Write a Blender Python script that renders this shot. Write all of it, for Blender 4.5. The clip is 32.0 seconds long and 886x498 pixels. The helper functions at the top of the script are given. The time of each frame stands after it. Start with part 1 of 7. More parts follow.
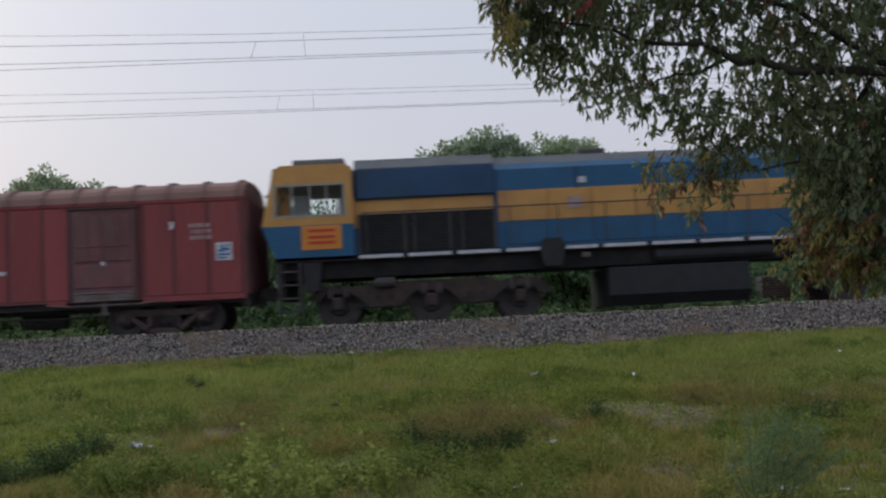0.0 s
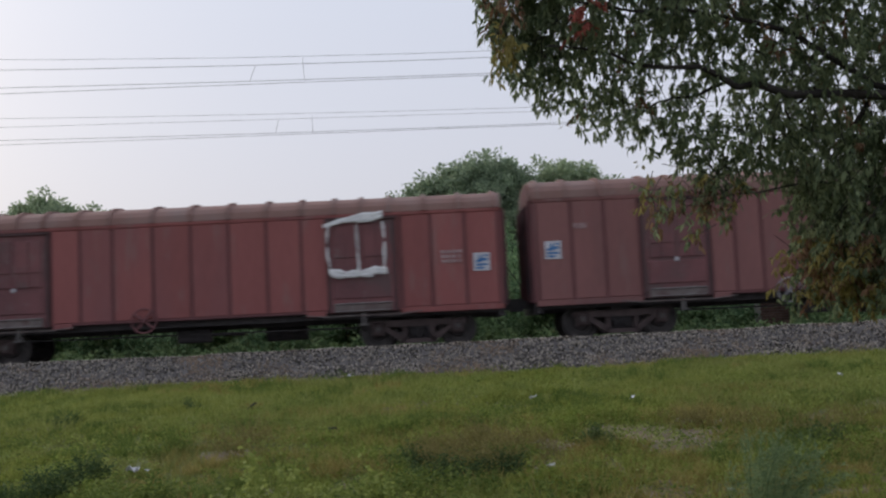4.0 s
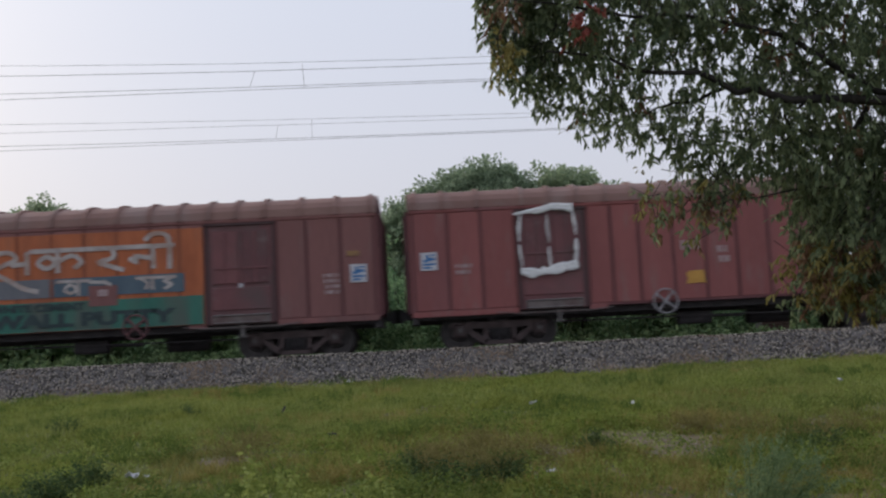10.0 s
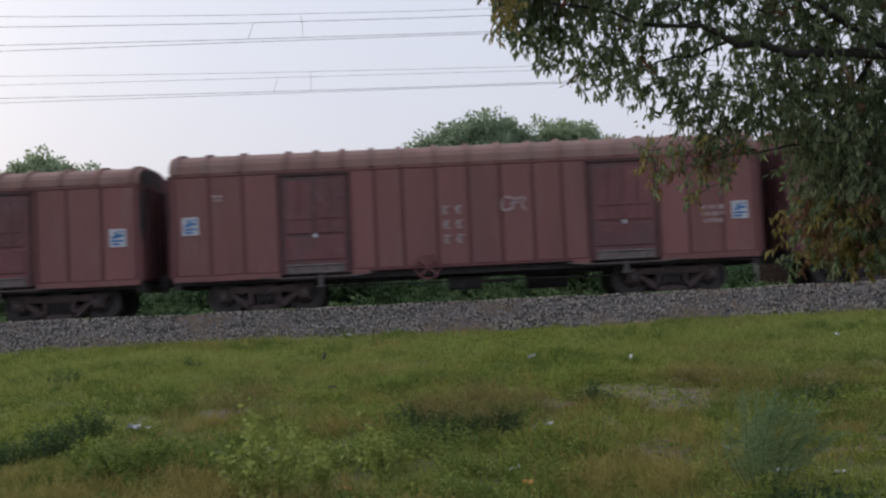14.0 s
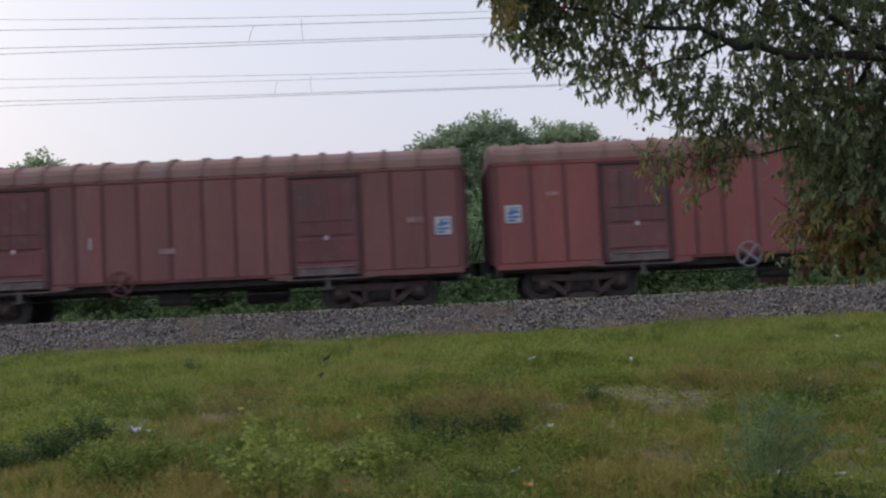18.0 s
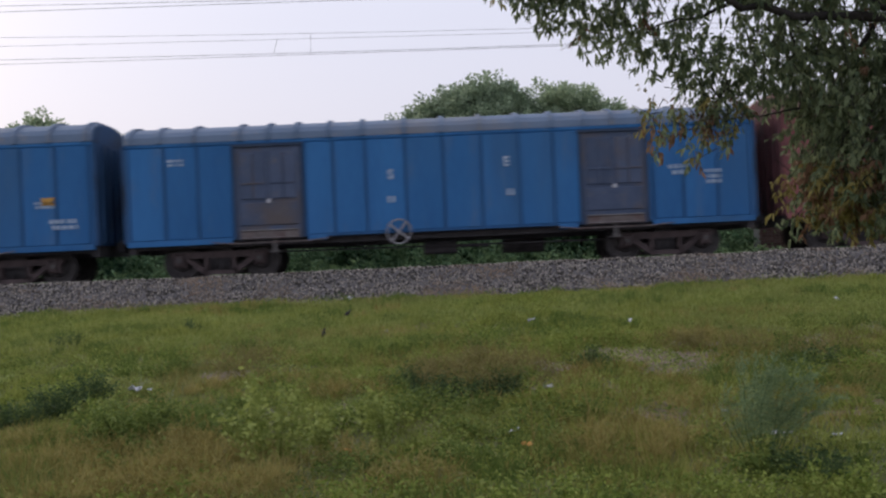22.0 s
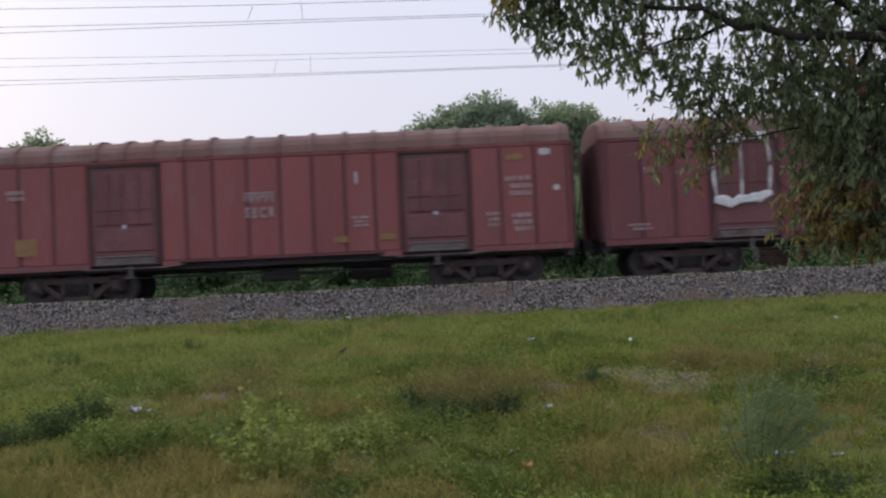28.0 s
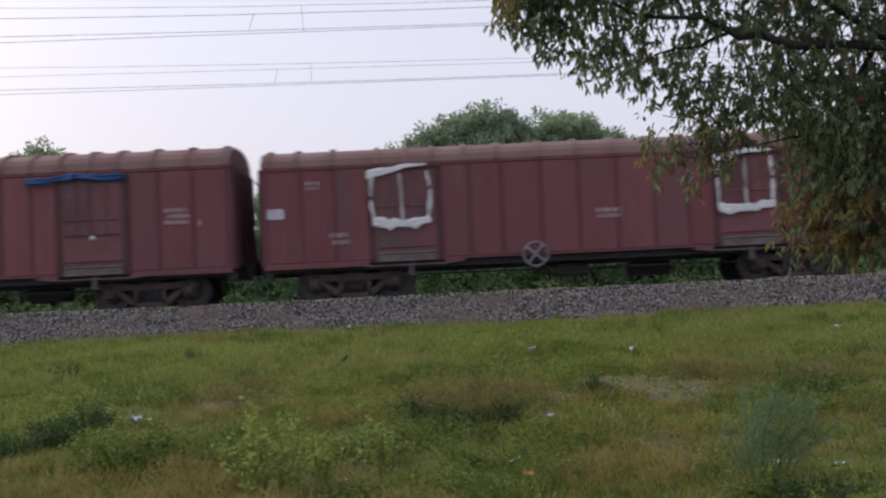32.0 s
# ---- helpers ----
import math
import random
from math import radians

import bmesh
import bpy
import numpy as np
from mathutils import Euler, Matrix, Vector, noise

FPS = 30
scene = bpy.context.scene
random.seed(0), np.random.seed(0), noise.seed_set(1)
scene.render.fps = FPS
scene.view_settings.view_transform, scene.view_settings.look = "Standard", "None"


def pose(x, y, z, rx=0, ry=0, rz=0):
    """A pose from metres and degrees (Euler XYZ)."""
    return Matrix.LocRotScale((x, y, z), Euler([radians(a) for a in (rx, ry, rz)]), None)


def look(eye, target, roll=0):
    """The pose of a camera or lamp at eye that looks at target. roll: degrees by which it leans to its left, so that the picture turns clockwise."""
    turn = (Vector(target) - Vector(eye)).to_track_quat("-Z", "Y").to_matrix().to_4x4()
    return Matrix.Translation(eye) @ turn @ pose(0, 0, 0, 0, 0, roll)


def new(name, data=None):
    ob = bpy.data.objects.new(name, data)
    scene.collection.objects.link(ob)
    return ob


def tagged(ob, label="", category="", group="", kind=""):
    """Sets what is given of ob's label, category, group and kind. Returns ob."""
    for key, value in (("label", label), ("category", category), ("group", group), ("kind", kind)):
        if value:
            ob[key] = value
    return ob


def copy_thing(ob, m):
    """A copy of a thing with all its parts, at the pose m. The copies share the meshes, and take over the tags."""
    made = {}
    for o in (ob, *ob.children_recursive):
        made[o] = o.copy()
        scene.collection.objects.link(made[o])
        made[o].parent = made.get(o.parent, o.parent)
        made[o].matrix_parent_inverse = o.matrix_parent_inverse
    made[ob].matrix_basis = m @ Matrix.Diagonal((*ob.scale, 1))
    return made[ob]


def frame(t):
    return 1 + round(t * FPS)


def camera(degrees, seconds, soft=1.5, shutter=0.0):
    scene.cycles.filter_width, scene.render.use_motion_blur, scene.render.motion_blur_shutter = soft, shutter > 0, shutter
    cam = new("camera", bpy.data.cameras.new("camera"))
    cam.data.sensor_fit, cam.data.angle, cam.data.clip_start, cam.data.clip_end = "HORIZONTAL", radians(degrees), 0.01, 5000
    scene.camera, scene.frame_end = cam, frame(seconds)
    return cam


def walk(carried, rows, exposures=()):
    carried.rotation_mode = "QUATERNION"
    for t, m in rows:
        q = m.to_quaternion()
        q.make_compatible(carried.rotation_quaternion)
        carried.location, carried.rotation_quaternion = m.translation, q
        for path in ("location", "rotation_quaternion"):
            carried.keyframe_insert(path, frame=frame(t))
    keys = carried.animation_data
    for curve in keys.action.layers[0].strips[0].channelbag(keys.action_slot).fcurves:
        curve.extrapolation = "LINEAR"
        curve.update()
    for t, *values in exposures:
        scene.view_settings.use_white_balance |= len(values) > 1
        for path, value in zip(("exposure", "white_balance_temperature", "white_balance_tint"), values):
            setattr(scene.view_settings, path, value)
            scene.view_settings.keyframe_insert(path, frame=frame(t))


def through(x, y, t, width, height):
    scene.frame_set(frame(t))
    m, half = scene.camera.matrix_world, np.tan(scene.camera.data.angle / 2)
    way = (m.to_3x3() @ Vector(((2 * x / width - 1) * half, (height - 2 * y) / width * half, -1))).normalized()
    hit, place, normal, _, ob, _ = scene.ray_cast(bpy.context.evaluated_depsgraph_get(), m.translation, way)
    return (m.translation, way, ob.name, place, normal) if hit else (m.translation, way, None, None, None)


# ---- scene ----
EYE = (0.0, 0.0, 1.5)
TURNS = [
    (0, 93.729, 2.800, -0.844),
    (0.5, 94.053, 2.839, -0.854),
    (1, 94.296, 2.812, -0.873),
    (1.5, 94.444, 2.810, -0.931),
    (2, 94.527, 2.817, -0.896),
    (2.5, 94.532, 2.810, -0.898),
    (3, 94.646, 2.785, -0.896),
    (3.5, 94.880, 2.818, -0.908),
    (5.5, 95.117, 2.847, -0.929),
    (6, 95.205, 2.851, -0.926),
    (6.5, 95.209, 2.895, -0.926),
    (7, 95.278, 2.873, -0.919),
    (7.5, 95.164, 2.881, -0.926),
    (8, 95.145, 2.851, -0.929),
    (8.5, 95.297, 2.898, -0.929),
    (9, 95.405, 2.881, -0.921),
    (9.5, 95.390, 2.904, -0.925),
    (10, 95.309, 2.897, -0.932),
    (10.5, 94.253, 2.859, -0.936),
    (11, 93.070, 2.742, -0.940),
    (11.5, 92.672, 2.705, -0.980),
    (12, 92.592, 2.712, -0.972),
    (12.5, 92.604, 2.708, -0.969),
    (13, 92.624, 2.708, -0.959),
    (13.5, 92.640, 2.713, -0.975),
    (14, 92.730, 2.719, -0.972),
    (14.5, 92.882, 2.719, -0.977),
    (16.5, 93.080, 2.719, -0.960),
    (17, 93.191, 2.716, -0.964),
    (17.5, 93.247, 2.739, -0.964),
    (18, 92.872, 2.774, -0.965),
    (18.5, 91.836, 2.699, -0.950),
    (19, 90.339, 2.601, -0.960),
    (19.5, 90.188, 2.591, -0.961),
    (20, 90.367, 2.591, -0.958),
    (20.5, 90.504, 2.580, -0.953),
    (21, 90.615, 2.620, -0.959),
    (21.5, 90.641, 2.595, -0.968),
    (22, 90.679, 2.589, -0.962),
    (22.5, 90.976, 2.624, -1.006),
    (23, 91.600, 2.645, -0.978),
    (23.5, 92.264, 2.689, -0.967),
    (24, 92.407, 2.685, -0.968),
    (24.5, 92.312, 2.719, -0.936),
    (25, 92.108, 2.684, -0.973),
    (25.5, 92.029, 2.688, -0.974),
    (27.5, 91.830, 2.690, -0.982),
    (28, 91.783, 2.670, -0.984),
    (28.5, 91.817, 2.699, -0.985),
    (29, 91.910, 2.680, -0.983),
    (29.5, 92.028, 2.715, -0.961),
    (30, 92.065, 2.719, -0.945),
    (30.5, 92.068, 2.685, -0.943),
    (31, 92.110, 2.690, -0.945),
    (31.5, 92.212, 2.705, -0.947),
    (32, 92.280, 2.705, -0.947),
]
RUN = [
    (0, -4.57),
    (0.3, 0.75),
    (1, 12.90),
    (2, 30.07),
    (3, 47.87),
    (3.4, 54.97),
    (5.5, 91.86),
    (6, 100.81),
    (7, 118.78),
    (8, 136.07),
    (9, 154.10),
    (10, 171.41),
    (11, 189.27),
    (12, 207.35),
    (13, 224.60),
    (14, 242.66),
    (14.5, 251.76),
    (16.5, 286.92),
    (17, 296.02),
    (18, 313.36),
    (19, 331.49),
    (20, 349.43),
    (21, 366.84),
    (22, 384.28),
    (23, 401.71),
    (24, 419.81),
    (25, 437.75),
    (25.4, 444.88),
    (27.7, 484.91),
    (28, 489.70),
    (29, 507.77),
    (30, 525.75),
    (31, 543.10),
    (32, 561.27),
]
cam = camera(46.96, 32.0, soft=2.3, shutter=0.2)
walk(cam, [(t, pose(*EYE, a, b, c)) for t, a, b, c in TURNS], exposures=[(0.0, -0.05, 6450, 10), (0.8, -0.02, 6450, 10), (1.8, 0.04, 6450, 10), (3.5, 0.06, 6450, 10), (10.0, 0.07, 6450, 10), (12.0, 0.12, 6440, 10), (17.0, 0.18, 6440, 11), (18.4, 0.18, 6430, 12), (18.8, 0.43, 6200, 15), (19.3, 0.45, 6200, 15), (20.0, 0.3, 6430, 15), (21.0, 0.26, 6430, 15), (32.0, 0.26, 6430, 15)])

# ---- light: a hazy, overcast evening sky, brighter to the far left ----
world = bpy.data.worlds.new("sky")
scene.world = world
world.use_nodes = True
wn = world.node_tree
wn.nodes.clear()
SUN_UP, SUN_TURN = 24.0, -52.0


def node(tree, kind, **values):
    n = tree.nodes.new(kind)
    for key, value in values.items():
        n.inputs[key.replace("_", " ")].default_value = value
    return n


sky = wn.nodes.new("ShaderNodeTexSky")
sky.sky_type = "NISHITA"
sky.sun_disc = False
sky.sun_elevation, sky.sun_rotation = radians(SUN_UP), radians(SUN_TURN)
sky.air_density, sky.dust_density, sky.ozone_density = 1.0, 6.0, 1.0
haze = wn.nodes.new("ShaderNodeMixRGB")
haze.inputs[0].default_value = 0.8
up = wn.nodes.new("ShaderNodeTexCoord")
parts = wn.nodes.new("ShaderNodeSeparateXYZ")
shade = wn.nodes.new("ShaderNodeValToRGB")
shade.color_ramp.elements[0].position, shade.color_ramp.elements[1].position = 0.03, 0.4
shade.color_ramp.elements[0].color, shade.color_ramp.elements[1].color = (0.74, 0.735, 0.82, 1), (0.78, 0.835, 0.98, 1)
lift = wn.nodes.new("ShaderNodeMixRGB")
lift.blend_type = "MULTIPLY"
lift.inputs[0].default_value = 1.0
lift.inputs[2].default_value = (8.2, 8.2, 8.2, 1)
wn.links.new(up.outputs["Generated"], parts.inputs[0])
wn.links.new(parts.outputs[2], shade.inputs[0])
wn.links.new(shade.outputs[0], lift.inputs[1])
wn.links.new(lift.outputs[0], haze.inputs[2])
bg = wn.nodes.new("ShaderNodeBackground")
bg.inputs[1].default_value = 0.109
wout = wn.nodes.new("ShaderNodeOutputWorld")
wn.links.new(sky.outputs[0], haze.inputs[1])
wn.links.new(haze.outputs[0], bg.inputs[0])
wn.links.new(bg.outputs[0], wout.inputs[0])
sun = new("sun", bpy.data.lights.new("sun", "SUN"))
sun.data.energy, sun.data.angle, sun.data.color = 0.95, radians(14), (1.0, 0.93, 0.84)
sun.matrix_world = look((0, 0, 60), (60 * math.sin(radians(-SUN_TURN)), -60 * math.cos(radians(SUN_TURN)), 60 - 85 * math.tan(radians(SUN_UP))))


# ---- materials ----
def material(name, dark, light, rough=0.8, metal=0.0, scale=3.0, fine=40.0, bump=0.0, spread=0.0, island=0.0, stain=None, streak=0.0, gloss=0.35, through=0.0, scuff=None):
    """Two colours mixed by a coarse and a fine noise; spread varies it from object to object, island from piece to piece; stain is a colour in patches, scuff one in small ragged marks; streak stretches the noise downwards."""
    m = bpy.data.materials.new(name)
    m.use_nodes = True
    nt = m.node_tree
    bs = nt.nodes["Principled BSDF"]
    co = nt.nodes.new("ShaderNodeTexCoord")
    mp = nt.nodes.new("ShaderNodeMapping")
    info = nt.nodes.new("ShaderNodeObjectInfo")
    off = nt.nodes.new("ShaderNodeVectorMath")
    off.operation = "SCALE"
    off.inputs[0].default_value = (37.0, 19.0, 11.0)
    nt.links.new(info.outputs["Random"], off.inputs["Scale"])
    nt.links.new(off.outputs[0], mp.inputs["Location"])
    nt.links.new(co.outputs["Object"], mp.inputs["Vector"])
    if streak:
        mp.inputs["Scale"].default_value = (1, 1, streak)
    n1 = node(nt, "ShaderNodeTexNoise", Scale=scale, Detail=4.0)
    n2 = node(nt, "ShaderNodeTexNoise", Scale=fine, Detail=3.0)
    nt.links.new(mp.outputs[0], n1.inputs["Vector"])
    nt.links.new(mp.outputs[0], n2.inputs["Vector"])
    add = nt.nodes.new("ShaderNodeMath")
    add.operation = "MULTIPLY_ADD"
    add.inputs[1].default_value = 0.65
    half = nt.nodes.new("ShaderNodeMath")
    half.operation = "MULTIPLY"
    half.inputs[1].default_value = 0.35
    nt.links.new(n2.outputs[0], half.inputs[0])
    nt.links.new(n1.outputs[0], add.inputs[0])
    nt.links.new(half.outputs[0], add.inputs[2])
    last = add
    for amount, source in ((spread, info.outputs["Random"]), (island, None)):
        if amount:
            if source is None:
                source = nt.nodes.new("ShaderNodeNewGeometry").outputs["Random Per Island"]
            more = nt.nodes.new("ShaderNodeMath")
            more.operation = "MULTIPLY_ADD"
            more.inputs[1].default_value = amount
            more.inputs[2].default_value = -amount / 2
            nt.links.new(source, more.inputs[0])
            both = nt.nodes.new("ShaderNodeMath")
            both.operation = "ADD"
            nt.links.new(last.outputs[0], both.inputs[0])
            nt.links.new(more.outputs[0], both.inputs[1])
            last = both
    ramp = nt.nodes.new("ShaderNodeValToRGB")
    ramp.color_ramp.elements[0].position, ramp.color_ramp.elements[1].position = 0.3, 0.7
    ramp.color_ramp.elements[0].color, ramp.color_ramp.elements[1].color = (*dark, 1), (*light, 1)
    nt.links.new(last.outputs[0], ramp.inputs[0])
    colour = ramp.outputs[0]
    if stain:
        n3 = node(nt, "ShaderNodeTexNoise", Scale=scale * 0.45, Detail=5.0)
        nt.links.new(mp.outputs[0], n3.inputs["Vector"])
        r3 = nt.nodes.new("ShaderNodeValToRGB")
        r3.color_ramp.elements[0].position, r3.color_ramp.elements[1].position = 0.5, 0.68
        nt.links.new(n3.outputs[0], r3.inputs[0])
        mix = nt.nodes.new("ShaderNodeMixRGB")
        mix.inputs[2].default_value = (*stain, 1)
        nt.links.new(r3.outputs[0], mix.inputs[0])
        nt.links.new(colour, mix.inputs[1])
        colour = mix.outputs[0]
    if scuff:
        n4 = node(nt, "ShaderNodeTexNoise", Scale=2.6, Detail=9.0, Roughness=0.7)
        nt.links.new(mp.outputs[0], n4.inputs["Vector"])
        r4 = nt.nodes.new("ShaderNodeValToRGB")
        r4.color_ramp.elements[0].position, r4.color_ramp.elements[1].position = 0.56, 0.72
        r4.color_ramp.elements[1].color = (0.75, 0.75, 0.75, 1)
        nt.links.new(n4.outputs[0], r4.inputs[0])
        rub = nt.nodes.new("ShaderNodeMixRGB")
        rub.inputs[2].default_value = (*scuff, 1)
        nt.links.new(r4.outputs[0], rub.inputs[0])
        nt.links.new(colour, rub.inputs[1])
        colour = rub.outputs[0]
    nt.links.new(colour, bs.inputs["Base Color"])
    bs.inputs["Roughness"].default_value = rough
    bs.inputs["Metallic"].default_value = metal
    bs.inputs["Specular IOR Level"].default_value = gloss
    if bump:
        bp = node(nt, "ShaderNodeBump", Strength=bump, Distance=0.02)
        nt.links.new(n2.outputs[0], bp.inputs["Height"])
        nt.links.new(bp.outputs[0], bs.inputs["Normal"])
    if through:
        tl = nt.nodes.new("ShaderNodeBsdfTranslucent")
        nt.links.new(colour, tl.inputs["Color"])
        both = nt.nodes.new("ShaderNodeMixShader")
        both.inputs[0].default_value = through
        nt.links.new(bs.outputs[0], both.inputs[1])
        nt.links.new(tl.outputs[0], both.inputs[2])
        nt.links.new(both.outputs[0], nt.nodes["Material Output"].inputs["Surface"])
    return m


PAINT = {
    # part of the haze over the train is put into these greyed reds
    "red": material("oxide_red_paint", (0.23, 0.083, 0.079), (0.315, 0.112, 0.106), 0.6, scale=0.9, fine=16, streak=0.2, stain=(0.21, 0.095, 0.098), spread=0.15, bump=0.05, gloss=0.2, scuff=(0.25, 0.16, 0.15)),
    "brightred": material("fresh_red_paint", (0.21, 0.053, 0.054), (0.295, 0.075, 0.076), 0.55, scale=0.9, fine=16, streak=0.2, stain=(0.18, 0.052, 0.053), spread=0.15, bump=0.05, gloss=0.2, scuff=(0.22, 0.105, 0.1)),
    "maroon": material("dull_maroon_paint", (0.165, 0.064, 0.067), (0.235, 0.088, 0.092), 0.65, scale=0.9, fine=16, streak=0.2, stain=(0.145, 0.075, 0.082), spread=0.15, bump=0.05, gloss=0.2, scuff=(0.19, 0.125, 0.125)),
    "brown": material("worn_brown_red_paint", (0.188, 0.09, 0.085), (0.263, 0.12, 0.113), 0.65, scale=0.9, fine=16, streak=0.2, stain=(0.17, 0.092, 0.09), spread=0.15, bump=0.05, gloss=0.2, scuff=(0.23, 0.155, 0.148)),
    "blue": material("blue_wagon_paint", (0.024, 0.116, 0.285), (0.039, 0.17, 0.395), 0.55, scale=0.9, fine=16, streak=0.2, stain=(0.04, 0.115, 0.235), spread=0.25, bump=0.05, gloss=0.2, scuff=(0.085, 0.155, 0.27)),
    "greyblue": material("faded_grey_blue_paint", (0.038, 0.106, 0.21), (0.06, 0.152, 0.285), 0.65, scale=0.9, fine=16, streak=0.2, stain=(0.048, 0.112, 0.21), spread=0.15, bump=0.05, gloss=0.2, scuff=(0.1, 0.15, 0.23)),
    "darkblue": material("sooty_dark_blue_paint", (0.085, 0.1, 0.135), (0.125, 0.145, 0.19), 0.7, scale=0.9, fine=16, streak=0.2, stain=(0.085, 0.11, 0.16), spread=0.1, bump=0.05, gloss=0.2, scuff=(0.17, 0.16, 0.165)),
}
M_RIB = {
    "red": material("dark_red_rib", (0.125, 0.055, 0.057), (0.185, 0.077, 0.079), 0.75, scale=2, fine=20, streak=0.2),
    "blue": material("dark_blue_rib", (0.022, 0.082, 0.195), (0.036, 0.125, 0.28), 0.75, scale=2, fine=20, streak=0.2),
    "soot": material("dark_grey_rib", (0.05, 0.058, 0.075), (0.085, 0.09, 0.105), 0.75, scale=2, fine=20, streak=0.2, stain=(0.1, 0.075, 0.075)),
}
M_DOOR = {
    "red": material("red_door_paint", (0.125, 0.056, 0.06), (0.205, 0.082, 0.085), 0.65, scale=1.6, fine=20, stain=(0.12, 0.075, 0.075), spread=0.3, scuff=(0.19, 0.135, 0.128)),
    "dull": material("dull_blue_door_paint", (0.042, 0.088, 0.185), (0.072, 0.13, 0.255), 0.7, scale=1.6, fine=20, stain=(0.1, 0.105, 0.125), scuff=(0.15, 0.15, 0.16)),
    "soot": material("sooty_grey_door_paint", (0.07, 0.07, 0.08), (0.115, 0.112, 0.125), 0.7, scale=1.6, fine=20, stain=(0.05, 0.06, 0.09), scuff=(0.15, 0.14, 0.14)),
    "brown": material("browned_door_paint", (0.045, 0.066, 0.115), (0.08, 0.105, 0.17), 0.65, scale=1.6, fine=20, stain=(0.105, 0.088, 0.088), spread=0.3, scuff=(0.14, 0.125, 0.125)),
    "blue": material("blue_door_paint", (0.017, 0.075, 0.185), (0.03, 0.12, 0.275), 0.65, scale=1.6, fine=20, stain=(0.035, 0.075, 0.14), spread=0.3, scuff=(0.09, 0.12, 0.18)),
}
# the shade on the wagon ends is put into these darker paints
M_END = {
    "red": material("shaded_red_end_wall", (0.08, 0.036, 0.039), (0.145, 0.06, 0.063), 0.75, scale=1.5, fine=18, stain=(0.04, 0.034, 0.036), gloss=0.15),
    "blue": material("shaded_blue_end_wall", (0.022, 0.058, 0.125), (0.04, 0.09, 0.185), 0.75, scale=1.5, fine=18, stain=(0.03, 0.04, 0.06), gloss=0.15),
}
M_DOORFRAME = {
    "red": material("dark_door_frame_paint", (0.055, 0.032, 0.034), (0.105, 0.056, 0.057), 0.7, scale=2, fine=20),
    "blue": material("dark_blue_door_frame_paint", (0.022, 0.042, 0.08), (0.05, 0.075, 0.125), 0.7, scale=2, fine=20),
}
# light from the sky is put into this roof's paler, browner tone
M_ROOFRED = material("dusty_skylit_red_roof", (0.187, 0.106, 0.092), (0.265, 0.157, 0.135), 0.7, scale=1.2, fine=18, stain=(0.25, 0.175, 0.16), spread=0.3, gloss=0.2, scuff=(0.22, 0.16, 0.145))
M_ROOFSOOT = material("sooty_brown_roof", (0.13, 0.1, 0.1), (0.21, 0.17, 0.165), 0.7, scale=1.2, fine=18, stain=(0.2, 0.13, 0.11), gloss=0.2, scuff=(0.2, 0.17, 0.16))
M_ROOFBLUE = material("dusty_blue_roof", (0.088, 0.135, 0.21), (0.14, 0.19, 0.27), 0.65, scale=1.2, fine=18, stain=(0.165, 0.175, 0.2), spread=0.4, scuff=(0.24, 0.225, 0.215))
# underframe iron and wheel steel lightened: haze over them is put into the colour
M_IRON = material("sooty_iron", (0.046, 0.044, 0.047), (0.095, 0.085, 0.086), 0.75, 0.1, scale=4, fine=30, bump=0.2)
M_CAST = material("dusty_cast_steel", (0.064, 0.048, 0.047), (0.13, 0.096, 0.092), 0.75, 0.2, scale=4, fine=30, bump=0.25)
M_TYRE = material("worn_wheel_steel", (0.046, 0.042, 0.043), (0.095, 0.085, 0.081), 0.55, 0.4, scale=6, fine=40)
M_HANDWHEEL = material("chalky_wheel_paint", (0.2, 0.19, 0.2), (0.36, 0.35, 0.36), 0.7, scale=6, fine=30)
M_WORNLEDGE = material("worn_brown_ledge", (0.1, 0.082, 0.08), (0.2, 0.165, 0.155), 0.7, scale=5, fine=30, stain=(0.12, 0.075, 0.07), scuff=(0.26, 0.24, 0.23))
M_LEDGE = material("bare_worn_metal", (0.07, 0.065, 0.065), (0.15, 0.138, 0.13), 0.55, 0.3, scale=5, fine=30)
M_WHITE = material("dirty_white_paint", (0.4, 0.4, 0.43), (0.62, 0.62, 0.65), 0.6, scale=5, fine=40)
M_FADED = material("faded_white_lettering", (0.25, 0.16, 0.16), (0.48, 0.38, 0.38), 0.7, scale=6, fine=50)
M_PALEMARK = material("chalky_white_mark", (0.26, 0.18, 0.18), (0.46, 0.38, 0.38), 0.75, scale=6, fine=50)
M_FADEDB = material("faded_pale_blue_lettering", (0.2, 0.29, 0.41), (0.48, 0.55, 0.64), 0.7, scale=6, fine=50)
M_CLOTH = material("dirty_white_cloth", (0.6, 0.6, 0.61), (0.86, 0.86, 0.85), 0.9, scale=6, fine=30, bump=0.4)
M_RAG = material("greyed_cloth", (0.34, 0.32, 0.32), (0.56, 0.54, 0.54), 0.9, scale=6, fine=30, bump=0.4)
M_TARP = material("blue_plastic_sheet", (0.01, 0.05, 0.16), (0.03, 0.1, 0.26), 0.4, scale=6, fine=30, bump=0.4)
M_MARK = material("blue_placard_mark", (0.035, 0.13, 0.31), (0.055, 0.19, 0.42), 0.6)
M_MARKDARK = material("dark_placard_mark", (0.012, 0.03, 0.08), (0.022, 0.05, 0.13), 0.6)
M_YELLOW = material("yellow_patch_paint", (0.42, 0.22, 0.05), (0.6, 0.34, 0.08), 0.65, scale=5)
